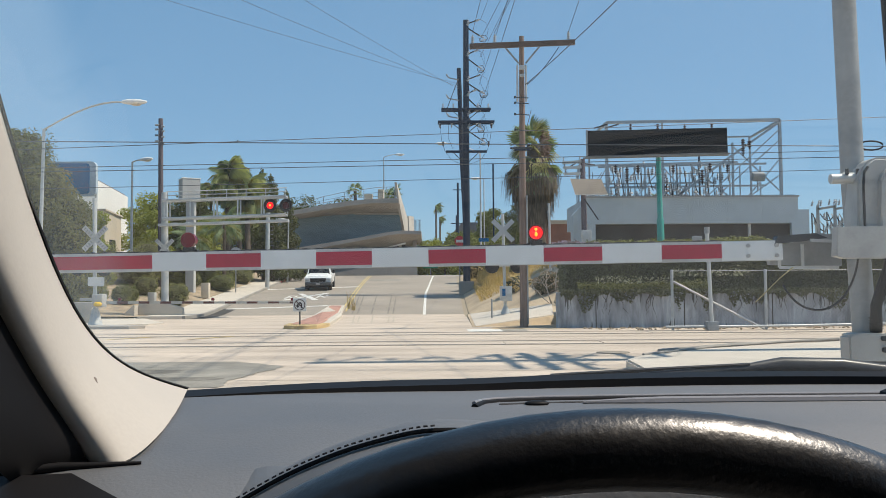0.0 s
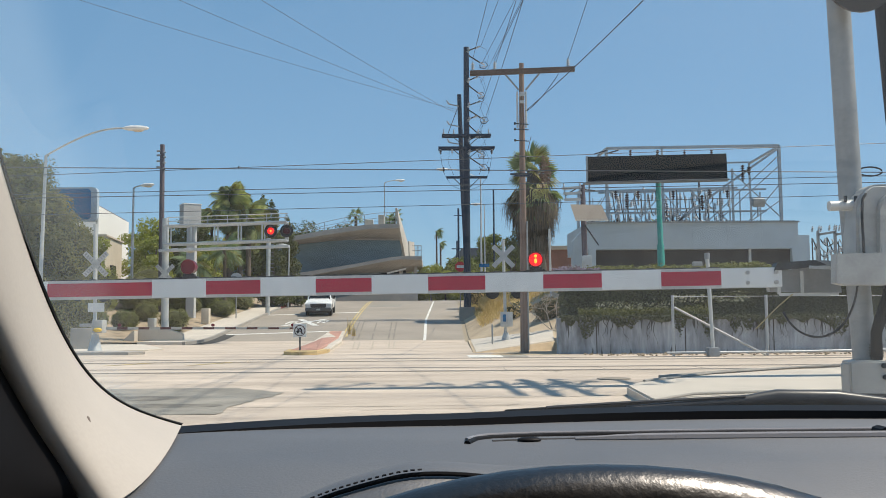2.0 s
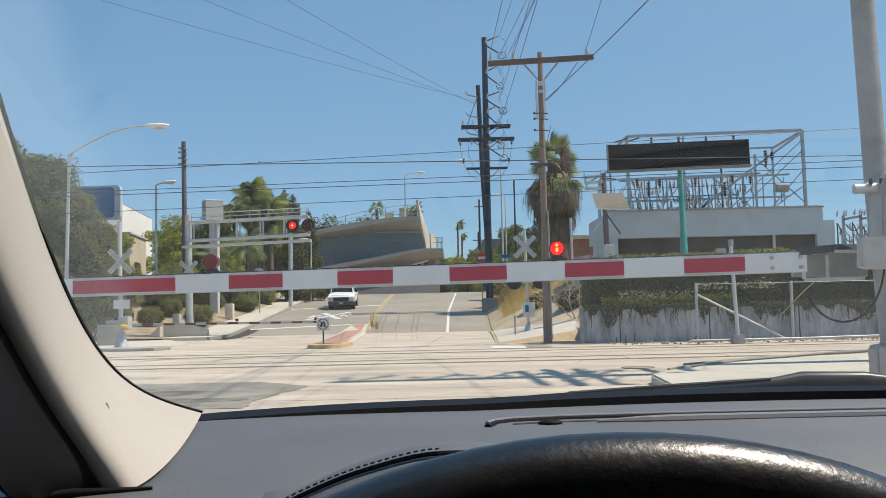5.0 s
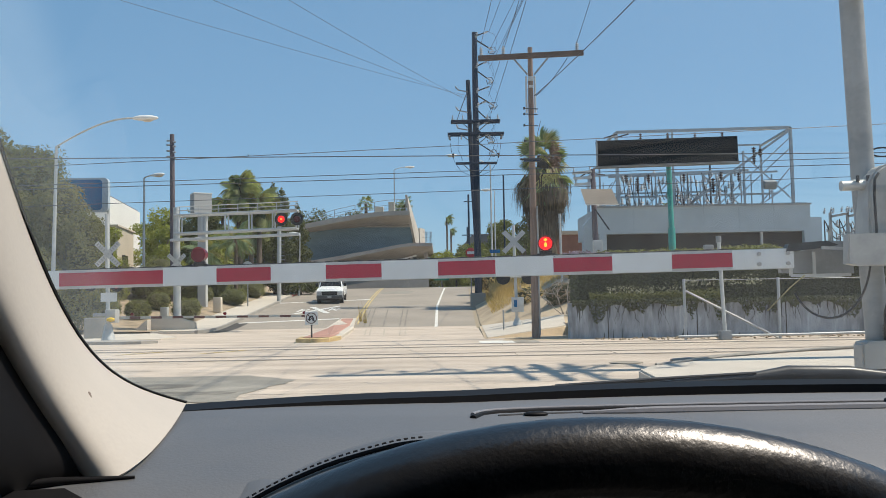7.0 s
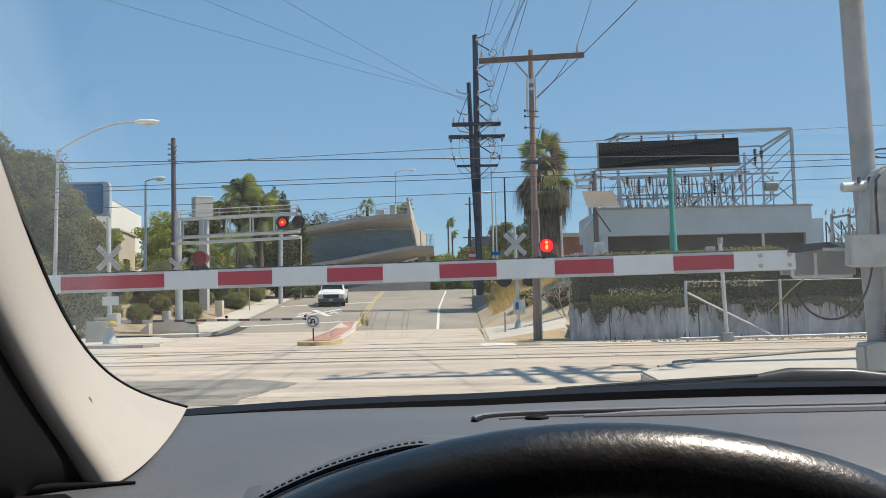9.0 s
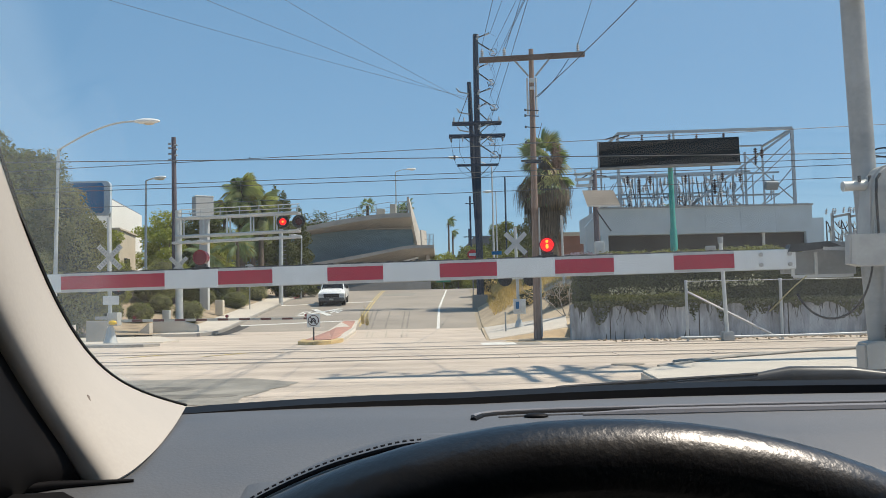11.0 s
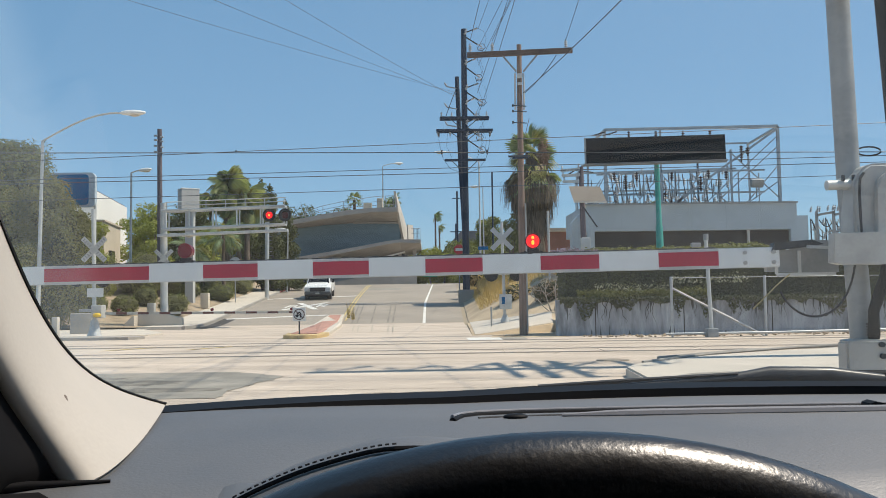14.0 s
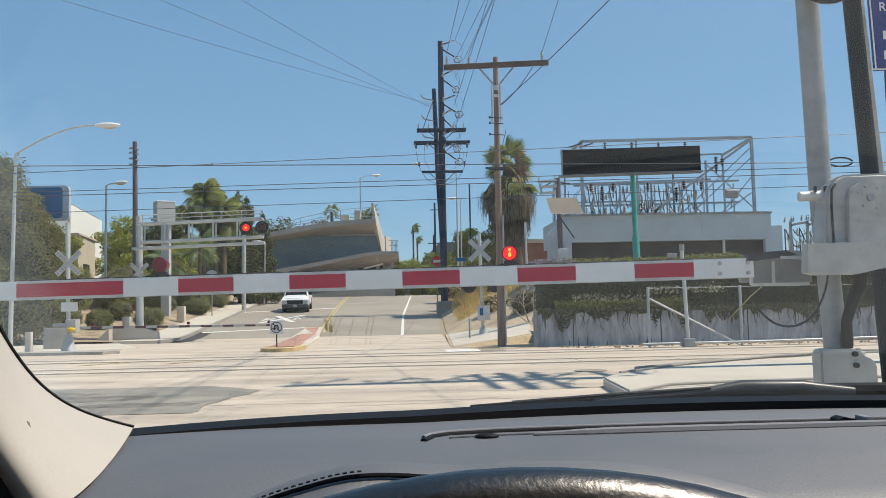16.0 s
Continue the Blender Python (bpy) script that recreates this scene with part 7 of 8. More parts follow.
tree((-20.7, 67, 1.2), 6.6, 1.9, 6000, 0.13, LEAF_BRIGHT, "yellow green tree beside the timber pole", 41, 0.2, 0.12)
tree((-23.6, 73, 1.8), 7.6, 2.6, 6000, 0.15, LEAF_BRIGHT, "bright leafy tree beside the white building", 42, 0.2, 0.12)
tree((-21.2, 57, 0.9), 6.0, 1.3, 3200, 0.12, LEAF_BRIGHT, "thin yellow green tree before the beige building", 43, 0.1, 0.2)
tree((-19.5, 72, 2), 7.2, 3.4, 8000, 0.17, LEAF_DARK, "dark tree behind the timber pole", 35, 0.25, 0.15)
g = np.random.default_rng(36)
for cx_, cy_, hh_ in ((-13.9, 79, 8.6), (-15.0, 80.5, 9.4), (-12.9, 81.5, 7.4)):
    t = thing("conifer_tree", (cx_, cy_, 2.4), "dark narrow conifer beside the bridge", "tree", group="conifers")
    part("trunk", tube(B(), [(cx_, cy_, 1.9), (cx_, cy_, 2.4 + hh_ * 0.9)], [0.2, 0.04], 8), BARK, t, "straight trunk")
    bl = []
    for k in range(13):
        q = k / 12
        a = k * 2.4
        w = 1.5 * (1 - 0.75 * q)
        bl.append(((cx_ + w * 0.5 * math.cos(a), cy_ + w * 0.5 * math.sin(a), 3.0 + hh_ * 0.93 * q), (w * 0.75, w * 0.75, 0.7)))
    part("crown", leaves(g, bl, 6500, 0.14, 0.2, 0.35), LEAF_DARK, t, "dense needled crown", smooth=False)
tree((-16.2, 80, 2.6), 6.5, 2.8, 6000, 0.17, LEAF_MID, "green tree beside the bridge", 37, 0.25, 0.12)
tree((-21.5, 80, 2.6), 7.5, 3.4, 6000, 0.18, LEAF_DARK, "dark leafy tree behind the planted slope", 38, 0.25, 0.15)
tree((-17.6, 70, 2.0), 4.8, 2.0, 5000, 0.14, LEAF_BRIGHT, "bright green small tree", 39, 0.15, 0.15)
# beyond the bridge and crest
for k, (x, y, r, hh) in enumerate(((-1.4, 103.5, 1.3, 3.3), (0.3, 105, 1.7, 4.6), (1.9, 104, 1.5, 3.7), (3.5, 106, 1.8, 4.9), (5.4, 104, 1.6, 3.6), (-0.4, 107, 1.6, 3.6), (7.0, 106, 1.8, 4.4))):
    tree((x, y, 2.9), hh, r * 1.25, 5200, 0.13, LEAF_BRIGHT if k % 3 else LEAF_MID, "bright yellow green bushy tree at the crest", 150 + k, 0.12, 0.12)
for k, (x, y, hgt, sp_, lf) in enumerate(((-14, 140, 13.0, 5, LEAF_DARK), (-20, 140, 13.4, 5, LEAF_DARK), (-9, 150, 12.6, 5, LEAF_DARK), (2.2, 118, 4.6, 2.8, LEAF_DARK), (5.5, 120, 5.4, 3.2, LEAF_MID), (8.6, 118, 5.0, 3.0, LEAF_MID), (11, 150, 9.6, 4.5, LEAF_DARK), (15, 150, 8.8, 4.5, LEAF_MID), (7.6, 105, 4.0, 2.6, LEAF_MID), (24, 140, 7, 4, LEAF_MID), (9.4, 142, 12.6, 3.6, LEAF_MID), (12.8, 138, 11.4, 3.8, LEAF_DARK), (18, 145, 9.5, 4.5, LEAF_MID), (-26, 138, 14.0, 5.5, LEAF_DARK), (-5.5, 135, 9.5, 4, LEAF_MID), (4.8, 128, 7.2, 3.4, LEAF_MID))):
    tree((x, y, 3.0), hgt, sp_, 5000, 0.24, lf, "leafy tree beyond the crest", 50 + k, 0.25, 0.12)
tree((17.5, 70, 2.0), 6.9, 1.7, 3000, 0.16, LEAF_MID, "small tree behind the substation frame", 70, 0.2, 0.3)
for k, (x, y, r, hh) in enumerate(((-17.2, 50.5, 0.70, 1.2), (-17.4, 54.9, 0.72, 1.25), (-15.0, 52.3, 0.85, 1.35), (-15.2, 65.1, 1.05, 1.3), (-15.7, 74.1, 1.1, 1.4), (-16.9, 63.6, 0.6, 1.1), (-18.8, 50.0, 0.8, 1.3), (-20.4, 50.5, 1.0, 1.6), (-18.9, 58.5, 1.5, 2.4), (-17.2, 67.5, 1.2, 1.9), (-20.4, 54.0, 1.4, 2.2), (-16.9, 78.5, 1.3, 2.0), (-17.6, 61.0, 1.3, 2.3), (-19.6, 62.5, 1.7, 2.8), (-16.6, 70.5, 1.2, 2.1), (-21.6, 57.5, 1.6, 2.6))):
    dx_ = max(0.0, KERB_L(y) - 2.3 - x)
    shrub((x, y, hill(y) + 0.12 + 2.2 * min(1, dx_ / 31 * 3) * min(1.0, max(0, y - 43) / 16) - 0.05), r, int(6500 * r * hh), 0.045, LEAF_BUSH if k % 3 else LEAF_MID, "rounded clipped green shrub", 80 + k, hh / r * 0.62)
solo("planter_box", box(B(), (-14.6, 58.2, 1.4), (0.5, 0.5, 1.0), bev=0.03), STUCCO_BEIGE, "pale utility box among shrubs", "box")
solo("utility_box", box(B(), (-15.9, 51.2, 0.85), (0.4, 0.4, 0.9), bev=0.03), ALU, "small pale utility box", "box")

# dry grass and brush on the right bank
g = np.random.default_rng(5)
n = 16000
v, f = [], []
for k in range(n):
    clump = k % 3
    if clump == 0:
        y, off = 61.5 + g.normal() * 2.2, 1.5 + abs(g.normal()) * 0.9
        hgt = g.uniform(0.4, 1.05)
    else:
        y = g.uniform(50, 78)
        off = 1.0 + 5.2 * g.uniform()
        hgt = g.uniform(0.12, 0.5)
    x = EDGE_R(y) + off
    z = hill(y) + 0.05 + min(1.0, max(0.0, x - EDGE_R(y) - 0.25) / 4.6) * (0.2 + min(2.1, max(0, (y - 33) * 0.15))) - 0.05
    a = g.uniform(0, 6.3)
    dx, dy = math.cos(a) * 0.02, math.sin(a) * 0.02
    lx, ly = g.normal() * 0.22, g.normal() * 0.22
    k0 = len(v)
    v.extend(((x - dx, y - dy, z), (x + dx, y + dy, z), (x + lx, y + ly, z + hgt)))
    f.append((k0, k0 + 1, k0 + 2))
solo("dry_grass", (v, f), GRASS_DRY, "dry straw coloured grass on the bank", "grass", kind="stuff", smooth=False)
for k, (x, y, r, lf) in enumerate(((3.6, 66, 1.0, GRASS_DRY), (5.0, 64, 1.1, LEAF_MID), (6.2, 58, 1.2, LEAF_BUSH), (4.6, 72, 1.3, LEAF_MID), (3.3, 76, 1.0, LEAF_BUSH), (7.4, 55, 1.0, LEAF_BUSH), (5.9, 43.5, 0.9, DRY_TWIG), (4.6, 47.0, 0.8, GRASS_DRY))):
    shrub((x, y, hill(y) + 0.9), r, 2200, 0.09, lf, "dry brush on the bank", 120 + k, 0.9)
for k, (x, y) in enumerate(((-4.55, 50.2), (-4.2, 49.0))):
    g2 = np.random.default_rng(200 + k)
    v, f = [], []
    z = hill(y) + 0.1
    for q in range(30):
        a = g2.uniform(0, 6.3)
        hh = g2.uniform(0.35, 1.25)
        bx, by = x + g2.normal() * 0.05, y + g2.normal() * 0.12
        lx, ly = math.cos(a) * hh * 0.14, math.sin(a) * hh * 0.14
        k0 = len(v)
        v.extend(((bx - 0.008, by, z), (bx + 0.008, by, z), (bx + lx, by + ly, z + hh)))
        f.append((k0, k0 + 1, k0 + 2))
    solo("weed", (v, f), GRASS_DRY, "dry weed growing on the median", "weed", smooth=False)

# leafless shrub at the end of the hedge
g = np.random.default_rng(61)
bare = thing("bare_shrub", (5.35, 38.6, 0.9), "leafless pale shrub with twisted bare branches", "shrub")
def twig(bm, p, d, length, r, depth):
    pts = [p]
    for k in range(4):
        d = (d + Vector(g.normal(size=3)) * 0.22).normalized()
        pts.append(pts[-1] + d * length / 4)
    tube(bm, pts, [r * (1 - 0.14 * k) for k in range(5)], 5)
    if depth:
        for k in range(3):
            q = pts[2 + k % 3]
            twig(bm, q, (d + Vector(g.normal(size=3)) * 0.6).normalized(), length * 0.62, r * 0.6, depth - 1)
for k in range(6):
    a = k * 1.05
    bm = B()
    twig(bm, Vector((5.35 + 0.15 * math.cos(a), 38.6 + 0.15 * math.sin(a), 0.7)), Vector((0.28 * math.cos(a), 0.3 * math.sin(a), 1)).normalized(), 1.5, 0.026, 2)
    part("branch", bm, mat("dry_bleached_wood", (0.44, 0.38, 0.31), 0.9) if k == 0 else bpy.data.materials["dry_bleached_wood"], bare, "bare pale branch")

# hedge over the retaining wall: clipped block, bright top, ivy hanging down the wall
g = np.random.default_rng(11)
def slab_leaves(n, x0, x1, y0, y1, z0, z1, size, front=0.65, top=None):
    x = g.uniform(x0, x1, n)
    wob = np.interp(x, np.linspace(4, 24.5, 60), np.random.default_rng(3).uniform(-0.08, 0.03, size=60)) + 0.10 * np.exp(-((x - 10.9) / 1.0) ** 2)
    pick = g.uniform(size=n)
    y = np.where(pick < front, y0 + np.abs(g.normal(scale=0.08, size=n)) + 0.12 * np.sin(x * 2.3) * np.sin(x * 0.7), g.uniform(y0, y1, n))
    z = np.where(pick < front, g.uniform(z0, z1, n) + wob * 0.4, z1 + wob + g.normal(scale=0.05, size=n))
    d = np.stack([g.normal(scale=0.4, size=n), -np.where(pick < front, 1.0, 0.2) + g.normal(scale=0.5, size=n), np.where(pick < front, 0.2, 1.0) + g.normal(scale=0.3, size=n)], 1)
    d /= np.linalg.norm(d, axis=1)[:, None]
    t = np.cross(d, g.normal(size=(n, 3)))
    t /= np.linalg.norm(t, axis=1)[:, None]
    s = np.cross(d, t)
    w = (size * g.uniform(0.6, 1.4, n))[:, None]
    p = np.stack([x, y, z], 1)
    v = np.stack([p - t * w, p + s * w * 0.5, p + t * w, p - s * w * 0.5], 1).reshape(-1, 3)
    return v.tolist(), np.arange(n * 4).reshape(-1, 4).tolist()
hedge = thing("hedge", (14, 31, 1.1), "clipped green hedge on the retaining wall", "hedge", kind="stuff")
# Box behind the leaves; its dark colour paints the hedge's inner shade
part("core", box(B(), (21.65, 31.4, 1.9), (33.9, 1.9, 1.6)), mat("hedge_shade", (0.065, 0.068, 0.036), 0.95, var=0.3, bump=0.6, bscale=12), hedge, "dark filler box, inner shade of the hedge in its colour", smooth=False)
part("foliage", slab_leaves(62000, 4.35, 24, 30.25, 32.2, 1.2, 2.85, 0.033), LEAF_HEDGE, hedge, "dark hedge leaves", smooth=False)
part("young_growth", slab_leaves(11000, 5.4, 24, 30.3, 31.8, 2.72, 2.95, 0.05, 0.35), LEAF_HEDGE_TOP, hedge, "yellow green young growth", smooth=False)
part("flowers", slab_leaves(1500, 4.25, 5.8, 30.2, 31.2, 2.6, 2.9, 0.045, 0.4), LEAF_FLOWER, hedge, "pale purple flowers", smooth=False)
n = 10000
x = 4.4 + 15 * g.uniform(size=n)
hang = np.interp(x, np.linspace(4, 20, 70), 0.12 + 0.75 * g.uniform(0.0, 1.0, 70) ** 3.0)
z = 1.28 - hang * g.uniform(size=n) ** 1.4
d = np.stack([g.normal(scale=0.5, size=n), -1 + g.normal(scale=0.4, size=n), 0.4 + g.normal(scale=0.4, size=n)], 1)
d /= np.linalg.norm(d, axis=1)[:, None]
t = np.cross(d, g.normal(size=(n, 3)))
t /= np.linalg.norm(t, axis=1)[:, None]
s = np.cross(d, t)
w = (0.040 * g.uniform(0.6, 1.4, n))[:, None]
p = np.stack([x, 29.96 - 0.22 * g.uniform(size=n) ** 2 * np.clip((z - 0.6) / 0.6, 0, 1), z], 1)
solo("ivy", (np.stack([p - t * w, p + s * w * 0.5, p + t * w, p - s * w * 0.5], 1).reshape(-1, 3).tolist(), np.arange(n * 4).reshape(-1, 4).tolist()), LEAF_IVY, "green ivy hanging over the wall", "ivy", kind="stuff", smooth=False)
bm = B()
for k in range(34):
    x = g.uniform(4.6, 18)
    pts = [Vector((x, 29.985, 1.2))]
    for q in range(6):
        pts.append(pts[-1] + Vector((g.normal() * 0.05, 0, -g.uniform(0.06, 0.18))))
    pts = [q for q in pts if q.z > 0.02]
    if len(pts) > 2:
        tube(bm, pts, [0.015 - 0.002 * i for i in range(len(pts))], 5)
fr = slab_leaves(3800, 5.0, 9.5, 29.9, 30.3, 1.22, 1.5, 0.036, 0.5)
pale_a, pale_b = slab_leaves(170, 5.6, 8.2, 29.88, 30.25, 1.5, 1.75, 0.045, 0.8), slab_leaves(200, 8.2, 10.8, 29.88, 30.25, 1.7, 1.95, 0.045, 0.8)
solo("dry_ivy_leaves", (pale_a[0] + pale_b[0], pale_a[1] + [[i + len(pale_a[0]) for i in q] for q in pale_b[1]]), LEAF_PALE, "pale dry leaves caught in the ivy", "ivy", kind="stuff", smooth=False)
solo("ivy_fringe", fr, LEAF_HEDGE_TOP, "yellow green ivy fringe above the wall, sun put into its colour", "ivy", kind="stuff", smooth=False)
solo("ivy_stems", bm, mat("dark_stem", (0.05, 0.042, 0.035), 0.9), "bare dark ivy stems on the wall", "ivy", kind="stuff")
# ---- waiting pickup truck ----
def taper_box(bm, lo, hi, y0, y1, top_in, front_in, back_in):
    """A cabin: footprint at z lo, drawn in at z hi."""
    z0, z1 = lo, hi
    w = 0.93
    a = [(-w, y0, z0), (w, y0, z0), (w, y1, z0), (-w, y1, z0)]
    b = [(-w + top_in, y0 + front_in, z1), (w - top_in, y0 + front_in, z1), (w - top_in, y1 - back_in, z1), (-w + top_in, y1 - back_in, z1)]
    va, vb = [bm.verts.new(p) for p in a], [bm.verts.new(p) for p in b]
    for k in range(4):
        bm.faces.new((va[k], va[(k + 1) % 4], vb[(k + 1) % 4], vb[k]))
    bm.faces.new(va[::-1])
    bm.faces.new(vb)
    bmesh.ops.recalc_face_normals(bm, faces=bm.faces)
    bmesh.ops.bevel(bm, geom=list(bm.edges), offset=0.05, segments=2, affect="EDGES")
    return bm

tk = thing("pickup_truck", (0, 0, 0), "white pickup truck with black grille waiting on the street", "pickup truck")
bm = prism(B(), [(0.12, 0.46), (0.04, 0.6), (0.03, 0.94), (0.16, 1.06), (1.35, 1.20), (5.7, 1.22), (5.78, 1.1), (5.78, 0.6), (5.6, 0.46)], -0.99, 0.99, "x")
bmesh.ops.bevel(bm, geom=list(bm.edges), offset=0.06, segments=3, affect="EDGES")
part("body", bm, CAR_PAINT_WHITE, tk, "white body sides and nose")
bm = prism(B(), [(0.10, 0.95), (0.13, 1.07), (0.34, 1.16), (1.45, 1.29), (1.45, 1.0)], -0.78, 0.78, "x")
bmesh.ops.bevel(bm, geom=list(bm.edges), offset=0.06, segments=3, affect="EDGES")
part("hood", bm, CAR_PAINT_WHITE, tk, "white raised hood")
cab = part("cab", taper_box(B(), 1.15, 1.93, 1.35, 3.9, 0.16, 0.62, 0.2), CAR_PAINT_WHITE, tk, "white crew cab")
bm = B()
v = [bm.verts.new(p) for p in ((-0.82, 1.36, 1.22), (0.82, 1.36, 1.22), (0.71, 1.86, 1.86), (-0.71, 1.86, 1.86))]
bm.faces.new(v)
bmesh.ops.solidify(bm, geom=list(bm.faces), thickness=0.03)
part("windshield", bm, CAR_GLASS, cab, "dark windshield", smooth=False)
for s in (-1, 1):
    bm = prism(B(), [(1.75, 1.32), (2.05, 1.80), (3.6, 1.80), (3.75, 1.32)], s * 0.86 - 0.06, s * 0.86 + 0.06, "x")
    part("side_window", bm, CAR_GLASS, cab, "dark side window", smooth=False)
    part("headlight", box(B(), (s * 0.80, 0.07, 0.86), (0.32, 0.12, 0.17), bev=0.03), mat("headlight_glass", (0.55, 0.56, 0.58), 0.15, var=0.05, bump=0) if s < 0 else bpy.data.materials["headlight_glass"], tk, "clear headlight")
    part("fog_lamp", disc(B(), (s * 0.76, -0.06, 0.52), (0, 1, 0), 0.06, 0.06, 12), CAR_GLASS, tk, "round fog lamp")
    m_ = part("mirror", box(B(), (s * 1.08, 1.65, 1.38), (0.22, 0.14, 0.26), bev=0.04), CAR_BLACK, tk, "black door mirror")
    for y in (1.05, 4.65):
        whl = part("wheel", disc(B(), (s * 0.84, y, 0.39), (1, 0, 0), 0.39, 0.27, 24), RUBBER, tk, "black tyre")
        part("rim", disc(B(), (s * 0.97, y, 0.39), (1, 0, 0), 0.24, 0.04, 16), CHROME, whl, "steel rim")
        part("arch", disc(B(), (s * 0.90, y, 0.46), (1, 0, 0), 0.47, 0.2, 24), CAR_BLACK, tk, "dark wheel arch")
bm = prism(B(), [(-0.62, 0.94), (0.62, 0.94), (0.56, 0.66), (-0.56, 0.66)], -0.02, 0.12)
bmesh.ops.bevel(bm, geom=list(bm.edges), offset=0.02, segments=2, affect="EDGES")
gr = part("grille", bm, CAR_BLACK, tk, "black grille")
part("grille_bar", box(B(), (0, -0.03, 0.80), (1.14, 0.03, 0.03)), DARK_STEEL, gr, "dark cross bar", smooth=False)
part("grille_bar", box(B(), (0, -0.03, 0.80), (0.04, 0.03, 0.26)), DARK_STEEL, gr, "dark upright bar", smooth=False)
part("bumper", box(B(), (0, 0.04, 0.52), (1.96, 0.28, 0.26), bev=0.06), mat("grey_bumper", (0.07, 0.075, 0.08), 0.4, var=0.08, bump=0), tk, "dark grey front bumper")
part("plate", box(B(), (0, -0.115, 0.52), (0.30, 0.01, 0.13)), SIGN_GREY, tk, "blank plate", smooth=False)
part("air_dam", box(B(), (0, 0.14, 0.34), (1.7, 0.12, 0.16), bev=0.03), CAR_BLACK, tk, "black lower air dam")
part("underbody", box(B(), (0, 3.0, 0.42), (1.5, 5.0, 0.2)), CAR_BLACK, tk, "dark underbody", smooth=False)
part("bed", box(B(), (0, 4.85, 1.24), (1.9, 1.85, 0.16), bev=0.04), CAR_PAINT_WHITE, tk, "white cargo bed rim")
tk.matrix_basis = Matrix.Translation((-8.45, 67.4, hill(67.4) + 0.01)) @ Euler((math.atan(0.065), 0, radians(3.0))).to_matrix().to_4x4()

# ---- the car that carries the camera ----
own = thing("car_cabin", (0.3, 0.2, 0.3), "car cabin front with dark dashboard and beige pillar", "car")


def through4(p):
    """A cubic that passes four points at even steps."""
    p = [Vector(q) for q in p]
    def at(t):
        s = t * 3
        w = (-(s - 1) * (s - 2) * (s - 3) / 6, s * (s - 2) * (s - 3) / 2, -s * (s - 1) * (s - 3) / 2, s * (s - 1) * (s - 2) / 6)
        return p[0] * w[0] + p[1] * w[1] + p[2] * w[2] + p[3] * w[3]
    return at


def loft(lines, n, m, thick, bulge=0.0):
    """A skin across three or two guide lines."""
    bm = B()
    rows = []
    for i in range(n + 1):
        u = i / n
        q = [c(u) for c in lines]
        row = []
        for j in range(m + 1):
            v = j / m
            if len(q) == 3:
                w = ((1 - v) * (1 - 2 * v), 4 * v * (1 - v), v * (2 * v - 1))
                row.append(bm.verts.new(q[0] * w[0] + q[1] * w[1] + q[2] * w[2]))
            else:
                row.append(bm.verts.new(q[0].lerp(q[1], v)))
        rows.append(row)
    for a, b in zip(rows, rows[1:]):
        for j in range(m):
            bm.faces.new((a[j], a[j + 1], b[j + 1], b[j]))
    bmesh.ops.recalc_face_normals(bm, faces=bm.faces)
    if thick:
        bmesh.ops.solidify(bm, geom=list(bm.faces), thickness=thick)
    return bm

GLASS_EDGE = through4(((-0.244, 0.850, 1.208), (-0.293, 0.800, 1.240), (-0.304, 0.700, 1.312), (-0.281, 0.520, 1.467)))
MID_LINE = through4(((-0.215, 0.645, 1.192), (-0.254, 0.640, 1.239), (-0.269, 0.585, 1.295), (-0.272, 0.480, 1.417)))
INNER_EDGE = through4(((-0.245, 0.620, 1.181), (-0.267, 0.615, 1.215), (-0.284, 0.585, 1.265), (-0.291, 0.490, 1.366)))
SEAL_EDGE = through4(((-0.2437, 0.852, 1.2087), (-0.2934, 0.802, 1.2407), (-0.3037, 0.702, 1.3130), (-0.2807, 0.522, 1.4680)))
SIDE_EDGE = through4(((-0.284, 0.620, 1.167), (-0.284, 0.560, 1.194), (-0.276, 0.500, 1.237), (-0.279, 0.420, 1.327)))
MARK = (-0.2539, 0.6450, 1.2315)
part("a_pillar", loft((GLASS_EDGE, MID_LINE, INNER_EDGE), 26, 14, 0.004), PILLAR, own, "beige moulded windscreen pillar trim")
part("pillar_seal", loft((GLASS_EDGE, SEAL_EDGE), 26, 3, 0.0015), TRIM_BLACK, own, "black screen edge seal")
# Same trim turned from the sun; its shade is put in as black
part("pillar_side", loft((INNER_EDGE, SIDE_EDGE), 20, 4, 0.004), TRIM_BLACK, own, "door side of the pillar, its shade painted black")
bm = ball(B(), MARK, 0.0032, 2, (0.8, 0.6, 2.6))
part("trim_clip", bm, mat("dark_clip", (0.22, 0.19, 0.17), 0.7), own, "small dark mark on the pillar")


def screen_base(x):
    return 1.06 - 0.55 * (x - 0.35) ** 2


def dash_z(y, x):
    z = np.interp(y, (0.30, 0.42, 0.50, 0.60, 0.70, 0.81, 1.06), (0.90, 1.075, 1.148, 1.183, 1.194, 1.197, 1.187))
    z += 0.008 * min(1, max(0, (0.02 - x) / 0.28)) * min(1, max(0, (y - 0.6) / 0.3))
    return z

bm = B()
rows = []
for i in range(61):
    x = -0.48 + 1.7 * i / 60
    row = []
    for j in range(49):
        y = 0.32 + (screen_base(max(x, -0.33)) - 0.025 - 0.32) * j / 48
        row.append(bm.verts.new((x, y, dash_z(y, x))))
    rows.append(row)
for a, b in zip(rows, rows[1:]):
    for j in range(48):
        bm.faces.new((a[j], b[j], b[j + 1], a[j + 1]))
dash = part("dashboard", bm, DASH, own, "dark grey grained dashboard top")
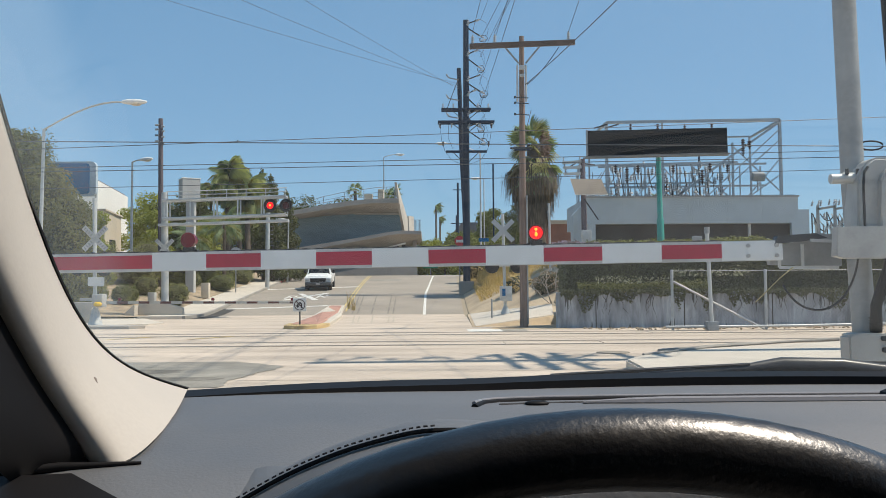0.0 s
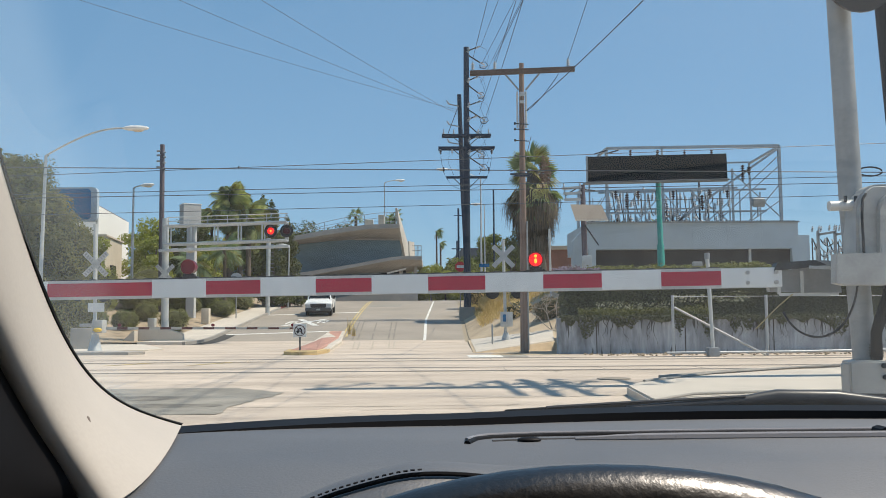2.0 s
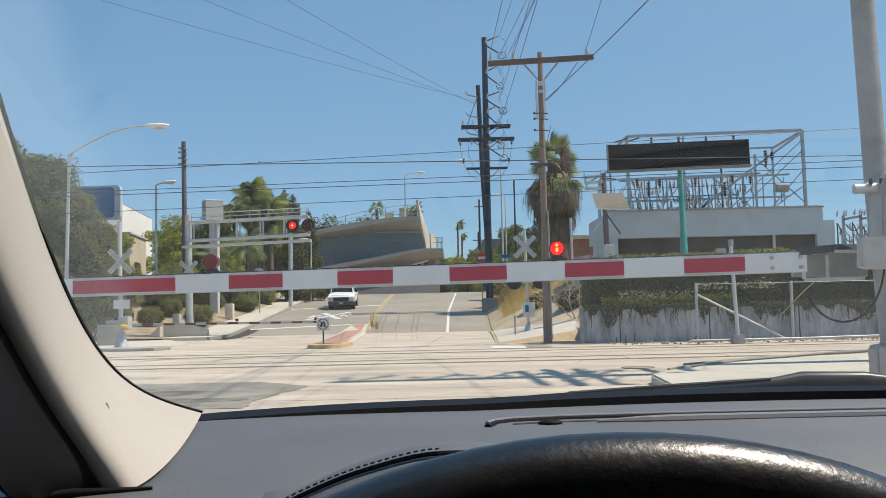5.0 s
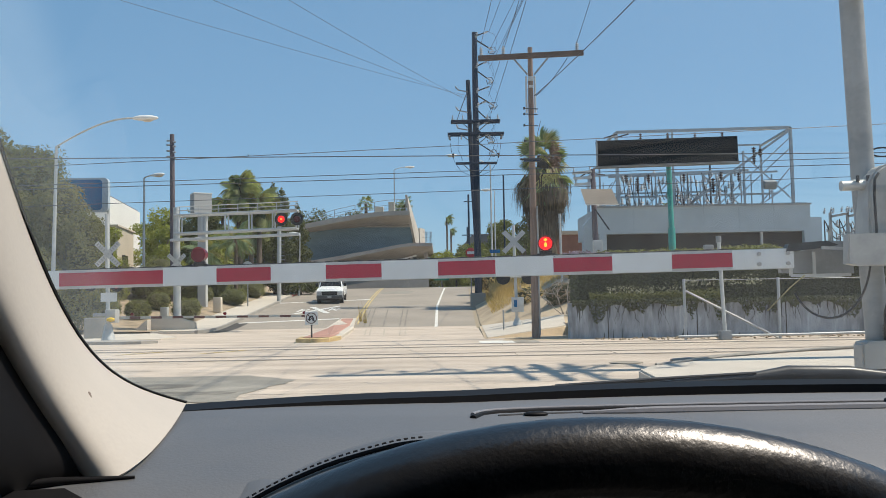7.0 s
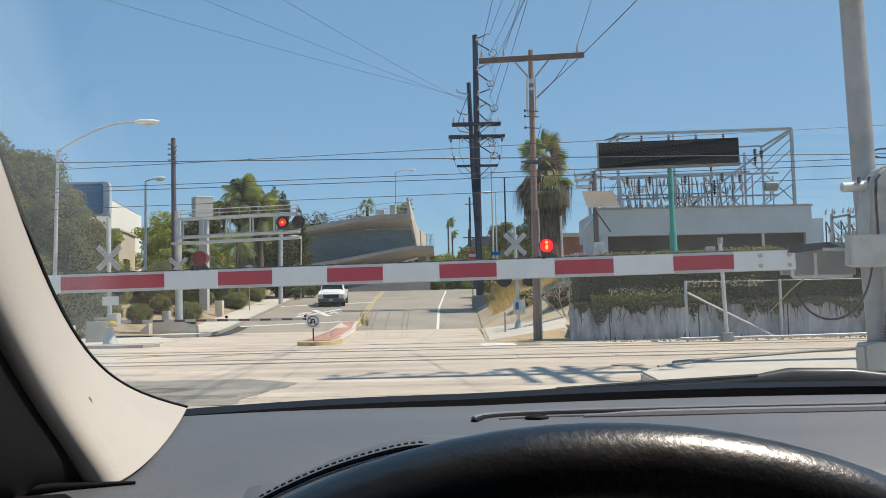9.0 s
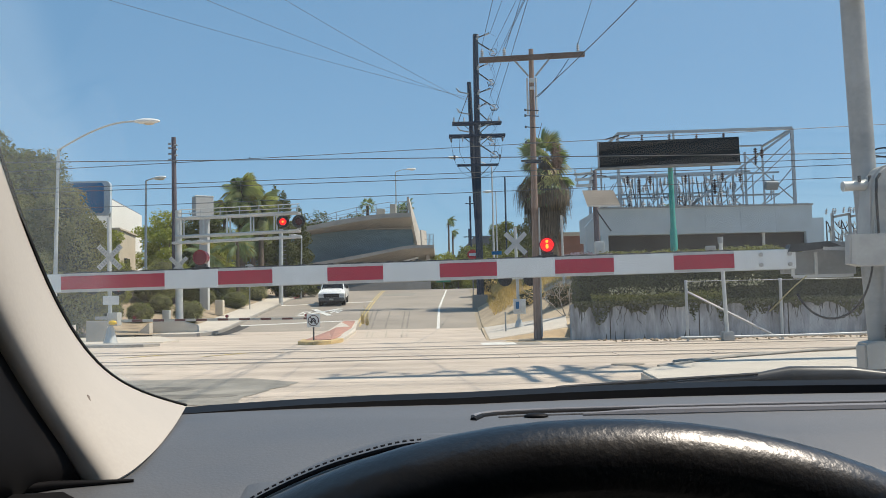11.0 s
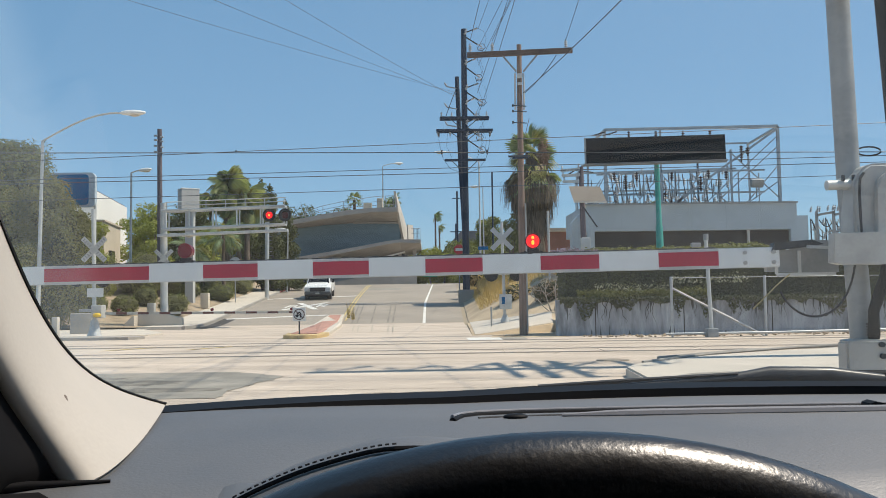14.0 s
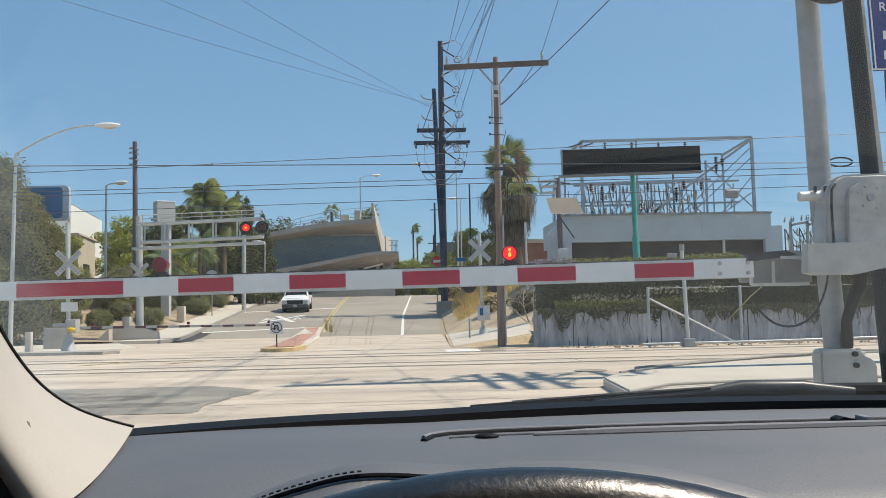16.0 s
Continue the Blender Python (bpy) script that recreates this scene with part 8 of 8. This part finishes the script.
# instrument hood: a rounded lip that rises behind the wheel, with a stitched seam
HOOD_X = (-0.21, -0.16, -0.1065, -0.0749, -0.0478, -0.0116, 0.0457, 0.0909, 0.136, 0.1807, 0.2162, 0.28, 0.33)
HOOD_Z = (1.1, 1.165, 1.1991, 1.2144, 1.223, 1.2308, 1.235, 1.2361, 1.2334, 1.2244, 1.2127, 1.17, 1.1)
bm = B()
rows, seam = [], []
for k in range(73):
    x = -0.205 + 0.53 * k / 72
    crest = float(np.mean([np.interp(x + o, HOOD_X, HOOD_Z) for o in (-0.02, -0.01, 0.0, 0.01, 0.02)]))
    up_ = 1.0
    u_ = min(1.0, max(0.0, (x + 0.03) / 0.08))
    crest -= 0.009 * u_ * u_ * (3 - 2 * u_)
    foot = dash_z(0.60, x)
    row = []
    for y, zz in ((0.64, min(foot, crest) - 0.012), (0.60, min(foot, crest - 0.002) + 0.002), (0.555, crest - 0.012 * up_), (0.52, crest - 0.003), (0.49, crest), (0.475, crest - 0.0015), (0.462, crest - 0.006), (0.455, crest - 0.016), (0.45, crest - 0.035), (0.44, crest - 0.09)):
        row.append(bm.verts.new((x, y, zz)))
    rows.append(row)
    seam.append(Vector((x, 0.470, crest - 0.0025 + 0.0012)))
for a, b in zip(rows, rows[1:]):
    for j in range(9):
        bm.faces.new((a[j], a[j + 1], b[j + 1], b[j]))
bmesh.ops.recalc_face_normals(bm, faces=bm.faces)
hood = part("instrument_hood", bm, DASH, dash, "padded dark instrument hood")
part("seam", tube(B(), seam[:44], [0.0013 * min(1.0, (44 - k) / 10 + 0.1) for k in range(44)], 6), TRIM_BLACK, dash, "dark sewn seam")
for k in range(0, 26):
    p, q = seam[k], seam[k + 1]
    d = Vector((0, -0.001, 0.0026))
    for o in (0.05, 0.55):
        part("stitch", tube(B(), [p.lerp(q, o) + d, p.lerp(q, o + 0.3) + d], 0.0005, 5), THREAD, dash, "grey stitch")
# defroster slot between two raised lips
far_y = lambda x: np.interp(x, (0.022, 0.030, 0.045, 0.09, 0.142, 0.278, 1.2), (0.800, 0.822, 0.838, 0.852, 0.858, 0.865, 0.868))
near_y = lambda x: np.interp(x, (0.030, 0.05, 0.104, 0.26, 1.2), (0.792, 0.797, 0.809, 0.814, 0.812))
xs_ = [0.022, 0.024, 0.027, 0.030, 0.036, 0.045, 0.06, 0.09, 0.12] + [0.16 + 0.03 * k for k in range(34)]
WIPER_GREY = mat("wiper_metal_and_glint", (0.045, 0.045, 0.05), 0.4, var=0.15, scale=20, bump=0)
# Paler than the dash: sun glint on the lips is put into the colour
VENT_LIP = mat("grey_vent_plastic_glint", (0.20, 0.20, 0.21), 0.26, var=0.05, bump=0)
top = lambda x, y, o: Vector((x, y, dash_z(y, x) + o))
part("vent_lip", tube(B(), [top(x, far_y(x) + 0.004, 0.0015) for x in xs_], 0.0022, 8), VENT_LIP, dash, "raised far defroster lip")
# Dark tubes on the dash paint the shade of slot and recess
part("vent_slot", tube(B(), [top(x, far_y(x) - 0.006, -0.0005) for x in xs_], 0.0034, 8), TRIM_BLACK, dash, "black tube painting the shade in the defroster slot")
part("vent_lip", tube(B(), [top(x, near_y(x), 0.001) for x in xs_[8:]], [0.0012, 0.0036] + [0.0044] * (len(xs_) - 10), 8), VENT_LIP, dash, "raised near defroster lip")
part("vent_edge", tube(B(), [top(x, near_y(x) + 0.010, -0.001) for x in xs_[5:]], 0.0022, 8), CHARCOAL, dash, "dark tube painting the shade behind the lip")
part("vent_tab", ball(B(), (0.078, 0.806, dash_z(0.806, 0.08) + 0.001), 0.011, 3, (1.0, 0.6, 0.25)), TRIM_BLACK, dash, "black oval sensor tab")
bm = prism(B(), [(0.408, 0.0), (0.410, 0.006), (0.415, 0.008), (0.427, 0.005), (0.430, 0.0)], 0.834, 0.852)
for v in bm.verts:
    v.co.z += dash_z(0.84, 0.41) - 0.001
part("vent_clip", bm, TRIM_BLACK, dash, "black clip over the defroster slot", smooth=False)
part("vent_clip_tab", box(B(), (0.434, 0.835, dash_z(0.835, 0.43) + 0.004), (0.008, 0.02, 0.007), bev=0.001), VENT_LIP, dash, "pale tab of the clip")
bm = tube(B(), [(-0.34, 0.585, dash_z(0.585, -0.3) + 0.002), (-0.26, 0.602, dash_z(0.602, -0.26) + 0.002), (-0.21, 0.612, dash_z(0.612, -0.2) + 0.001)], [0.003, 0.003, 0.001], 10)
part("side_vent", bm, TRIM_BLACK, dash, "dark side window vent")
# Black sheet laid just over the dash corner to darken it
bm = B()
rows = []
for i in range(13):
    x = -0.48 + 0.31 * i / 12
    y1 = 0.575 + 0.02 * i / 12 - 0.06 * max(0, i - 9) / 3
    rows.append([bm.verts.new((x, 0.33 + (y1 - 0.33) * j / 10, dash_z(0.33 + (y1 - 0.33) * j / 10, x) + 0.004)) for j in range(11)])
for a, b in zip(rows, rows[1:]):
    for j in range(10):
        bm.faces.new((a[j], b[j], b[j + 1], a[j + 1]))
part("end_sheet", bm, TRIM_BLACK, dash, "black sheet over the dashboard end")
# black band at the foot of the screen, glass, wiper
bm = B()
prev = None
for k in range(49):
    x = -0.262 + 1.46 * k / 48
    y = screen_base(x) - 0.025
    top = 1.1975 + 0.008 * min(1, max(0, (0.02 - x) / 0.28)) + 0.003 * math.sin(min(1, max(0, (x + 0.26) / 0.2)) * 1.57)
    q = [bm.verts.new((x, y - 0.004, 1.180)), bm.verts.new((x, y - 0.002, top - 0.003)), bm.verts.new((x, y + 0.03, top)), bm.verts.new((x, y + 0.05, 1.17))]
    if prev:
        for j in range(3):
            bm.faces.new((prev[j], q[j], q[j + 1], prev[j + 1]))
    prev = q
bmesh.ops.recalc_face_normals(bm, faces=bm.faces)
part("screen_band", bm, TRIM_BLACK, own, "black band at the foot of the windscreen")
bm = B()
rows = []
for i in range(25):
    x = -0.36 + 1.6 * i / 24
    yb, yt = screen_base(x) + 0.06, 0.16 - 0.2 * (x - 0.35) ** 2
    rows.append([bm.verts.new((x, yb + 0.012 + (yt - yb) * j / 12, 1.165 + 0.478 * (j / 12) + 0.05 * math.sin(math.pi * j / 12))) for j in range(13)])
for a, b in zip(rows, rows[1:]):
    for j in range(12):
        bm.faces.new((a[j], b[j], b[j + 1], a[j + 1]))
gl = part("windscreen", bm, WINDSHIELD, own, "clear slightly dusty windscreen glass")
gl.visible_shadow = False
wp = part("wiper", tube(B(), [(0.10, 1.33, 1.166), (0.30, 1.35, 1.172), (0.50, 1.36, 1.176), (0.62, 1.36, 1.175), (0.95, 1.36, 1.170)], [0.004, 0.007, 0.010, 0.012, 0.012], 8), TRIM_BLACK, own, "black wiper blade")
part("wiper_arm", tube(B(), [(0.28, 1.33, 1.170), (0.46, 1.34, 1.179), (0.51, 1.34, 1.184), (0.60, 1.34, 1.182), (0.68, 1.34, 1.174)], [0.004, 0.008, 0.012, 0.012, 0.008], 10), WIPER_GREY, wp, "dark wiper arm hinge")
# Paler line added along the blade to paint its glint
part("wiper_glint_line", tube(B(), [(0.16, 1.318, 1.174), (0.30, 1.33, 1.180), (0.46, 1.335, 1.186)], 0.0022, 6), WIPER_GREY, wp, "thin paler line along the blade, its glint painted")
part("cowl", box(B(), (0.4, 1.30, 1.075), (1.7, 0.40, 0.02), bev=0.005), CHARCOAL, own, "dark plastic cowl")
# steering wheel
tilt = radians(-12)
wc = Vector((0.041, 0.319, 1.0505))
we, ww = Vector((1, 0, 0)), Vector((0, math.sin(tilt), math.cos(tilt)))
wnrm = Vector((0, -math.cos(tilt), math.sin(tilt)))
bm = B()
rows = []
for i in range(97):
    a = 2 * math.pi * i / 96
    e = we * math.cos(a) + ww * math.sin(a)
    rows.append([bm.verts.new(wc + e * (0.2053 + 0.0122 * math.cos(b)) + wnrm * 0.0118 * math.sin(b)) for b in (2 * math.pi * k / 20 for k in range(20))] if i < 96 else rows[0])
for a, b in zip(rows, rows[1:]):
    for k in range(20):
        bm.faces.new((a[k], a[(k + 1) % 20], b[(k + 1) % 20], b[k]))
bmesh.ops.recalc_face_normals(bm, faces=bm.faces)
sw = part("steering_wheel", bm, LEATHER, own, "black leather steering wheel rim")
bm = ball(B(), wc + wnrm * -0.03 - ww * 0.01, 0.085, 3, (1.0, 0.45, 0.85))
part("hub", bm, CHARCOAL, sw, "dark airbag hub")
for s in (-1, 1):
    part("spoke", beam(B(), wc + we * s * 0.06 - wnrm * 0.02, wc + we * s * 0.19, 0.035, 0.02), CHARCOAL, sw, "dark spoke", smooth=False)
part("spoke", beam(B(), wc - ww * 0.05 - wnrm * 0.02, wc - ww * 0.19, 0.05, 0.02), CHARCOAL, sw, "dark lower spoke", smooth=False)
part("spoke_badge", ball(B(), (0.137, 0.270, 1.2375), 0.0045, 2, (0.8, 0.7, 1.2)), CHROME, sw, "small bright trim stud")
# closing shell of the cabin
part("headliner", box(B(), (0.35, -0.75, 1.66), (1.7, 1.8, 0.05), bev=0.02), PILLAR, own, "beige roof lining")
part("door_panel", box(B(), (-0.58, -0.1, 0.78), (0.08, 1.7, 0.80), bev=0.03), CHARCOAL, own, "dark door panel")
part("door_panel", box(B(), (1.28, -0.1, 0.78), (0.08, 1.7, 0.80), bev=0.03), CHARCOAL, own, "dark door panel")
part("floor_pan", box(B(), (0.35, 0.0, 0.32), (1.9, 2.2, 0.05)), CHARCOAL, own, "dark carpeted floor", smooth=False)
part("firewall", box(B(), (0.35, 0.98, 0.74), (1.7, 0.06, 0.8)), CHARCOAL, own, "dark bulkhead", smooth=False)
# Unseen seats and opaque panes, added to keep light off the wheel
part("seat_back", box(B(), (0.04, -0.55, 0.95), (0.5, 0.14, 0.75), rot=(-14, 0, 0), bev=0.05), CHARCOAL, own, "dark driver seat back")
part("seat_back", box(B(), (0.72, -0.55, 0.95), (0.5, 0.14, 0.75), rot=(-14, 0, 0), bev=0.05), CHARCOAL, own, "unseen dark passenger seat back, added to block light")
part("rear_bench_block", box(B(), (0.35, -1.40, 0.92), (1.45, 0.18, 0.85), rot=(-14, 0, 0), bev=0.05), CHARCOAL, own, "unseen dark rear bench, added to block light")
part("rear_light_block", box(B(), (0.35, -1.85, 1.36), (1.4, 0.01, 0.55), rot=(40, 0, 0)), CAR_GLASS, own, "unseen opaque dark pane, blocks light from behind", smooth=False)
for x in (-0.52, 1.22):
    part("side_light_block", box(B(), (x, -1.05, 1.38), (0.01, 1.3, 0.52)), CAR_GLASS, own, "unseen opaque dark pane, blocks light from the side", smooth=False)
# outer shell: hood, roof, tail and wheels, in dark paint
SHELL = mat("dark_car_paint", (0.05, 0.055, 0.065), 0.3, var=0.05, bump=0, spec=0.6)
bm = prism(B(), [(1.16, 0.62), (1.16, 1.03), (1.9, 0.98), (2.45, 0.86), (2.62, 0.66), (2.62, 0.36), (1.16, 0.36)], -0.48, 1.18, "x")
bmesh.ops.bevel(bm, geom=list(bm.edges), offset=0.05, segments=3, affect="EDGES")
part("hood", bm, SHELL, own, "dark painted front end")
bm = prism(B(), [(0.02, 1.695), (-1.3, 1.70), (-2.1, 1.35), (-2.35, 1.0), (-2.4, 0.4), (-1.75, 0.4), (-1.75, 1.2), (-1.25, 1.63), (0.02, 1.685)], -0.42, 1.12, "x")
part("rear_shell", bm, SHELL, own, "dark painted roof and tail")
for s in (-1, 1):
    bm = prism(B(), [(1.16, 0.36), (1.16, 1.02), (-1.75, 1.12), (-2.3, 0.95), (-2.3, 0.36)], 0.35 + s * 0.99, 0.35 + s * 0.93, "x")
    part("outer_door", bm, SHELL, own, "dark painted side panel")
    for y in (1.75, -1.35):
        w_ = part("wheel", disc(B(), (0.35 + s * 0.80, y, 0.33), (1, 0, 0), 0.33, 0.22, 24), RUBBER, own, "black tyre")
        part("rim", disc(B(), (0.35 + s * 0.915, y, 0.33), (1, 0, 0), 0.21, 0.03, 18), ALU, w_, "alloy rim")
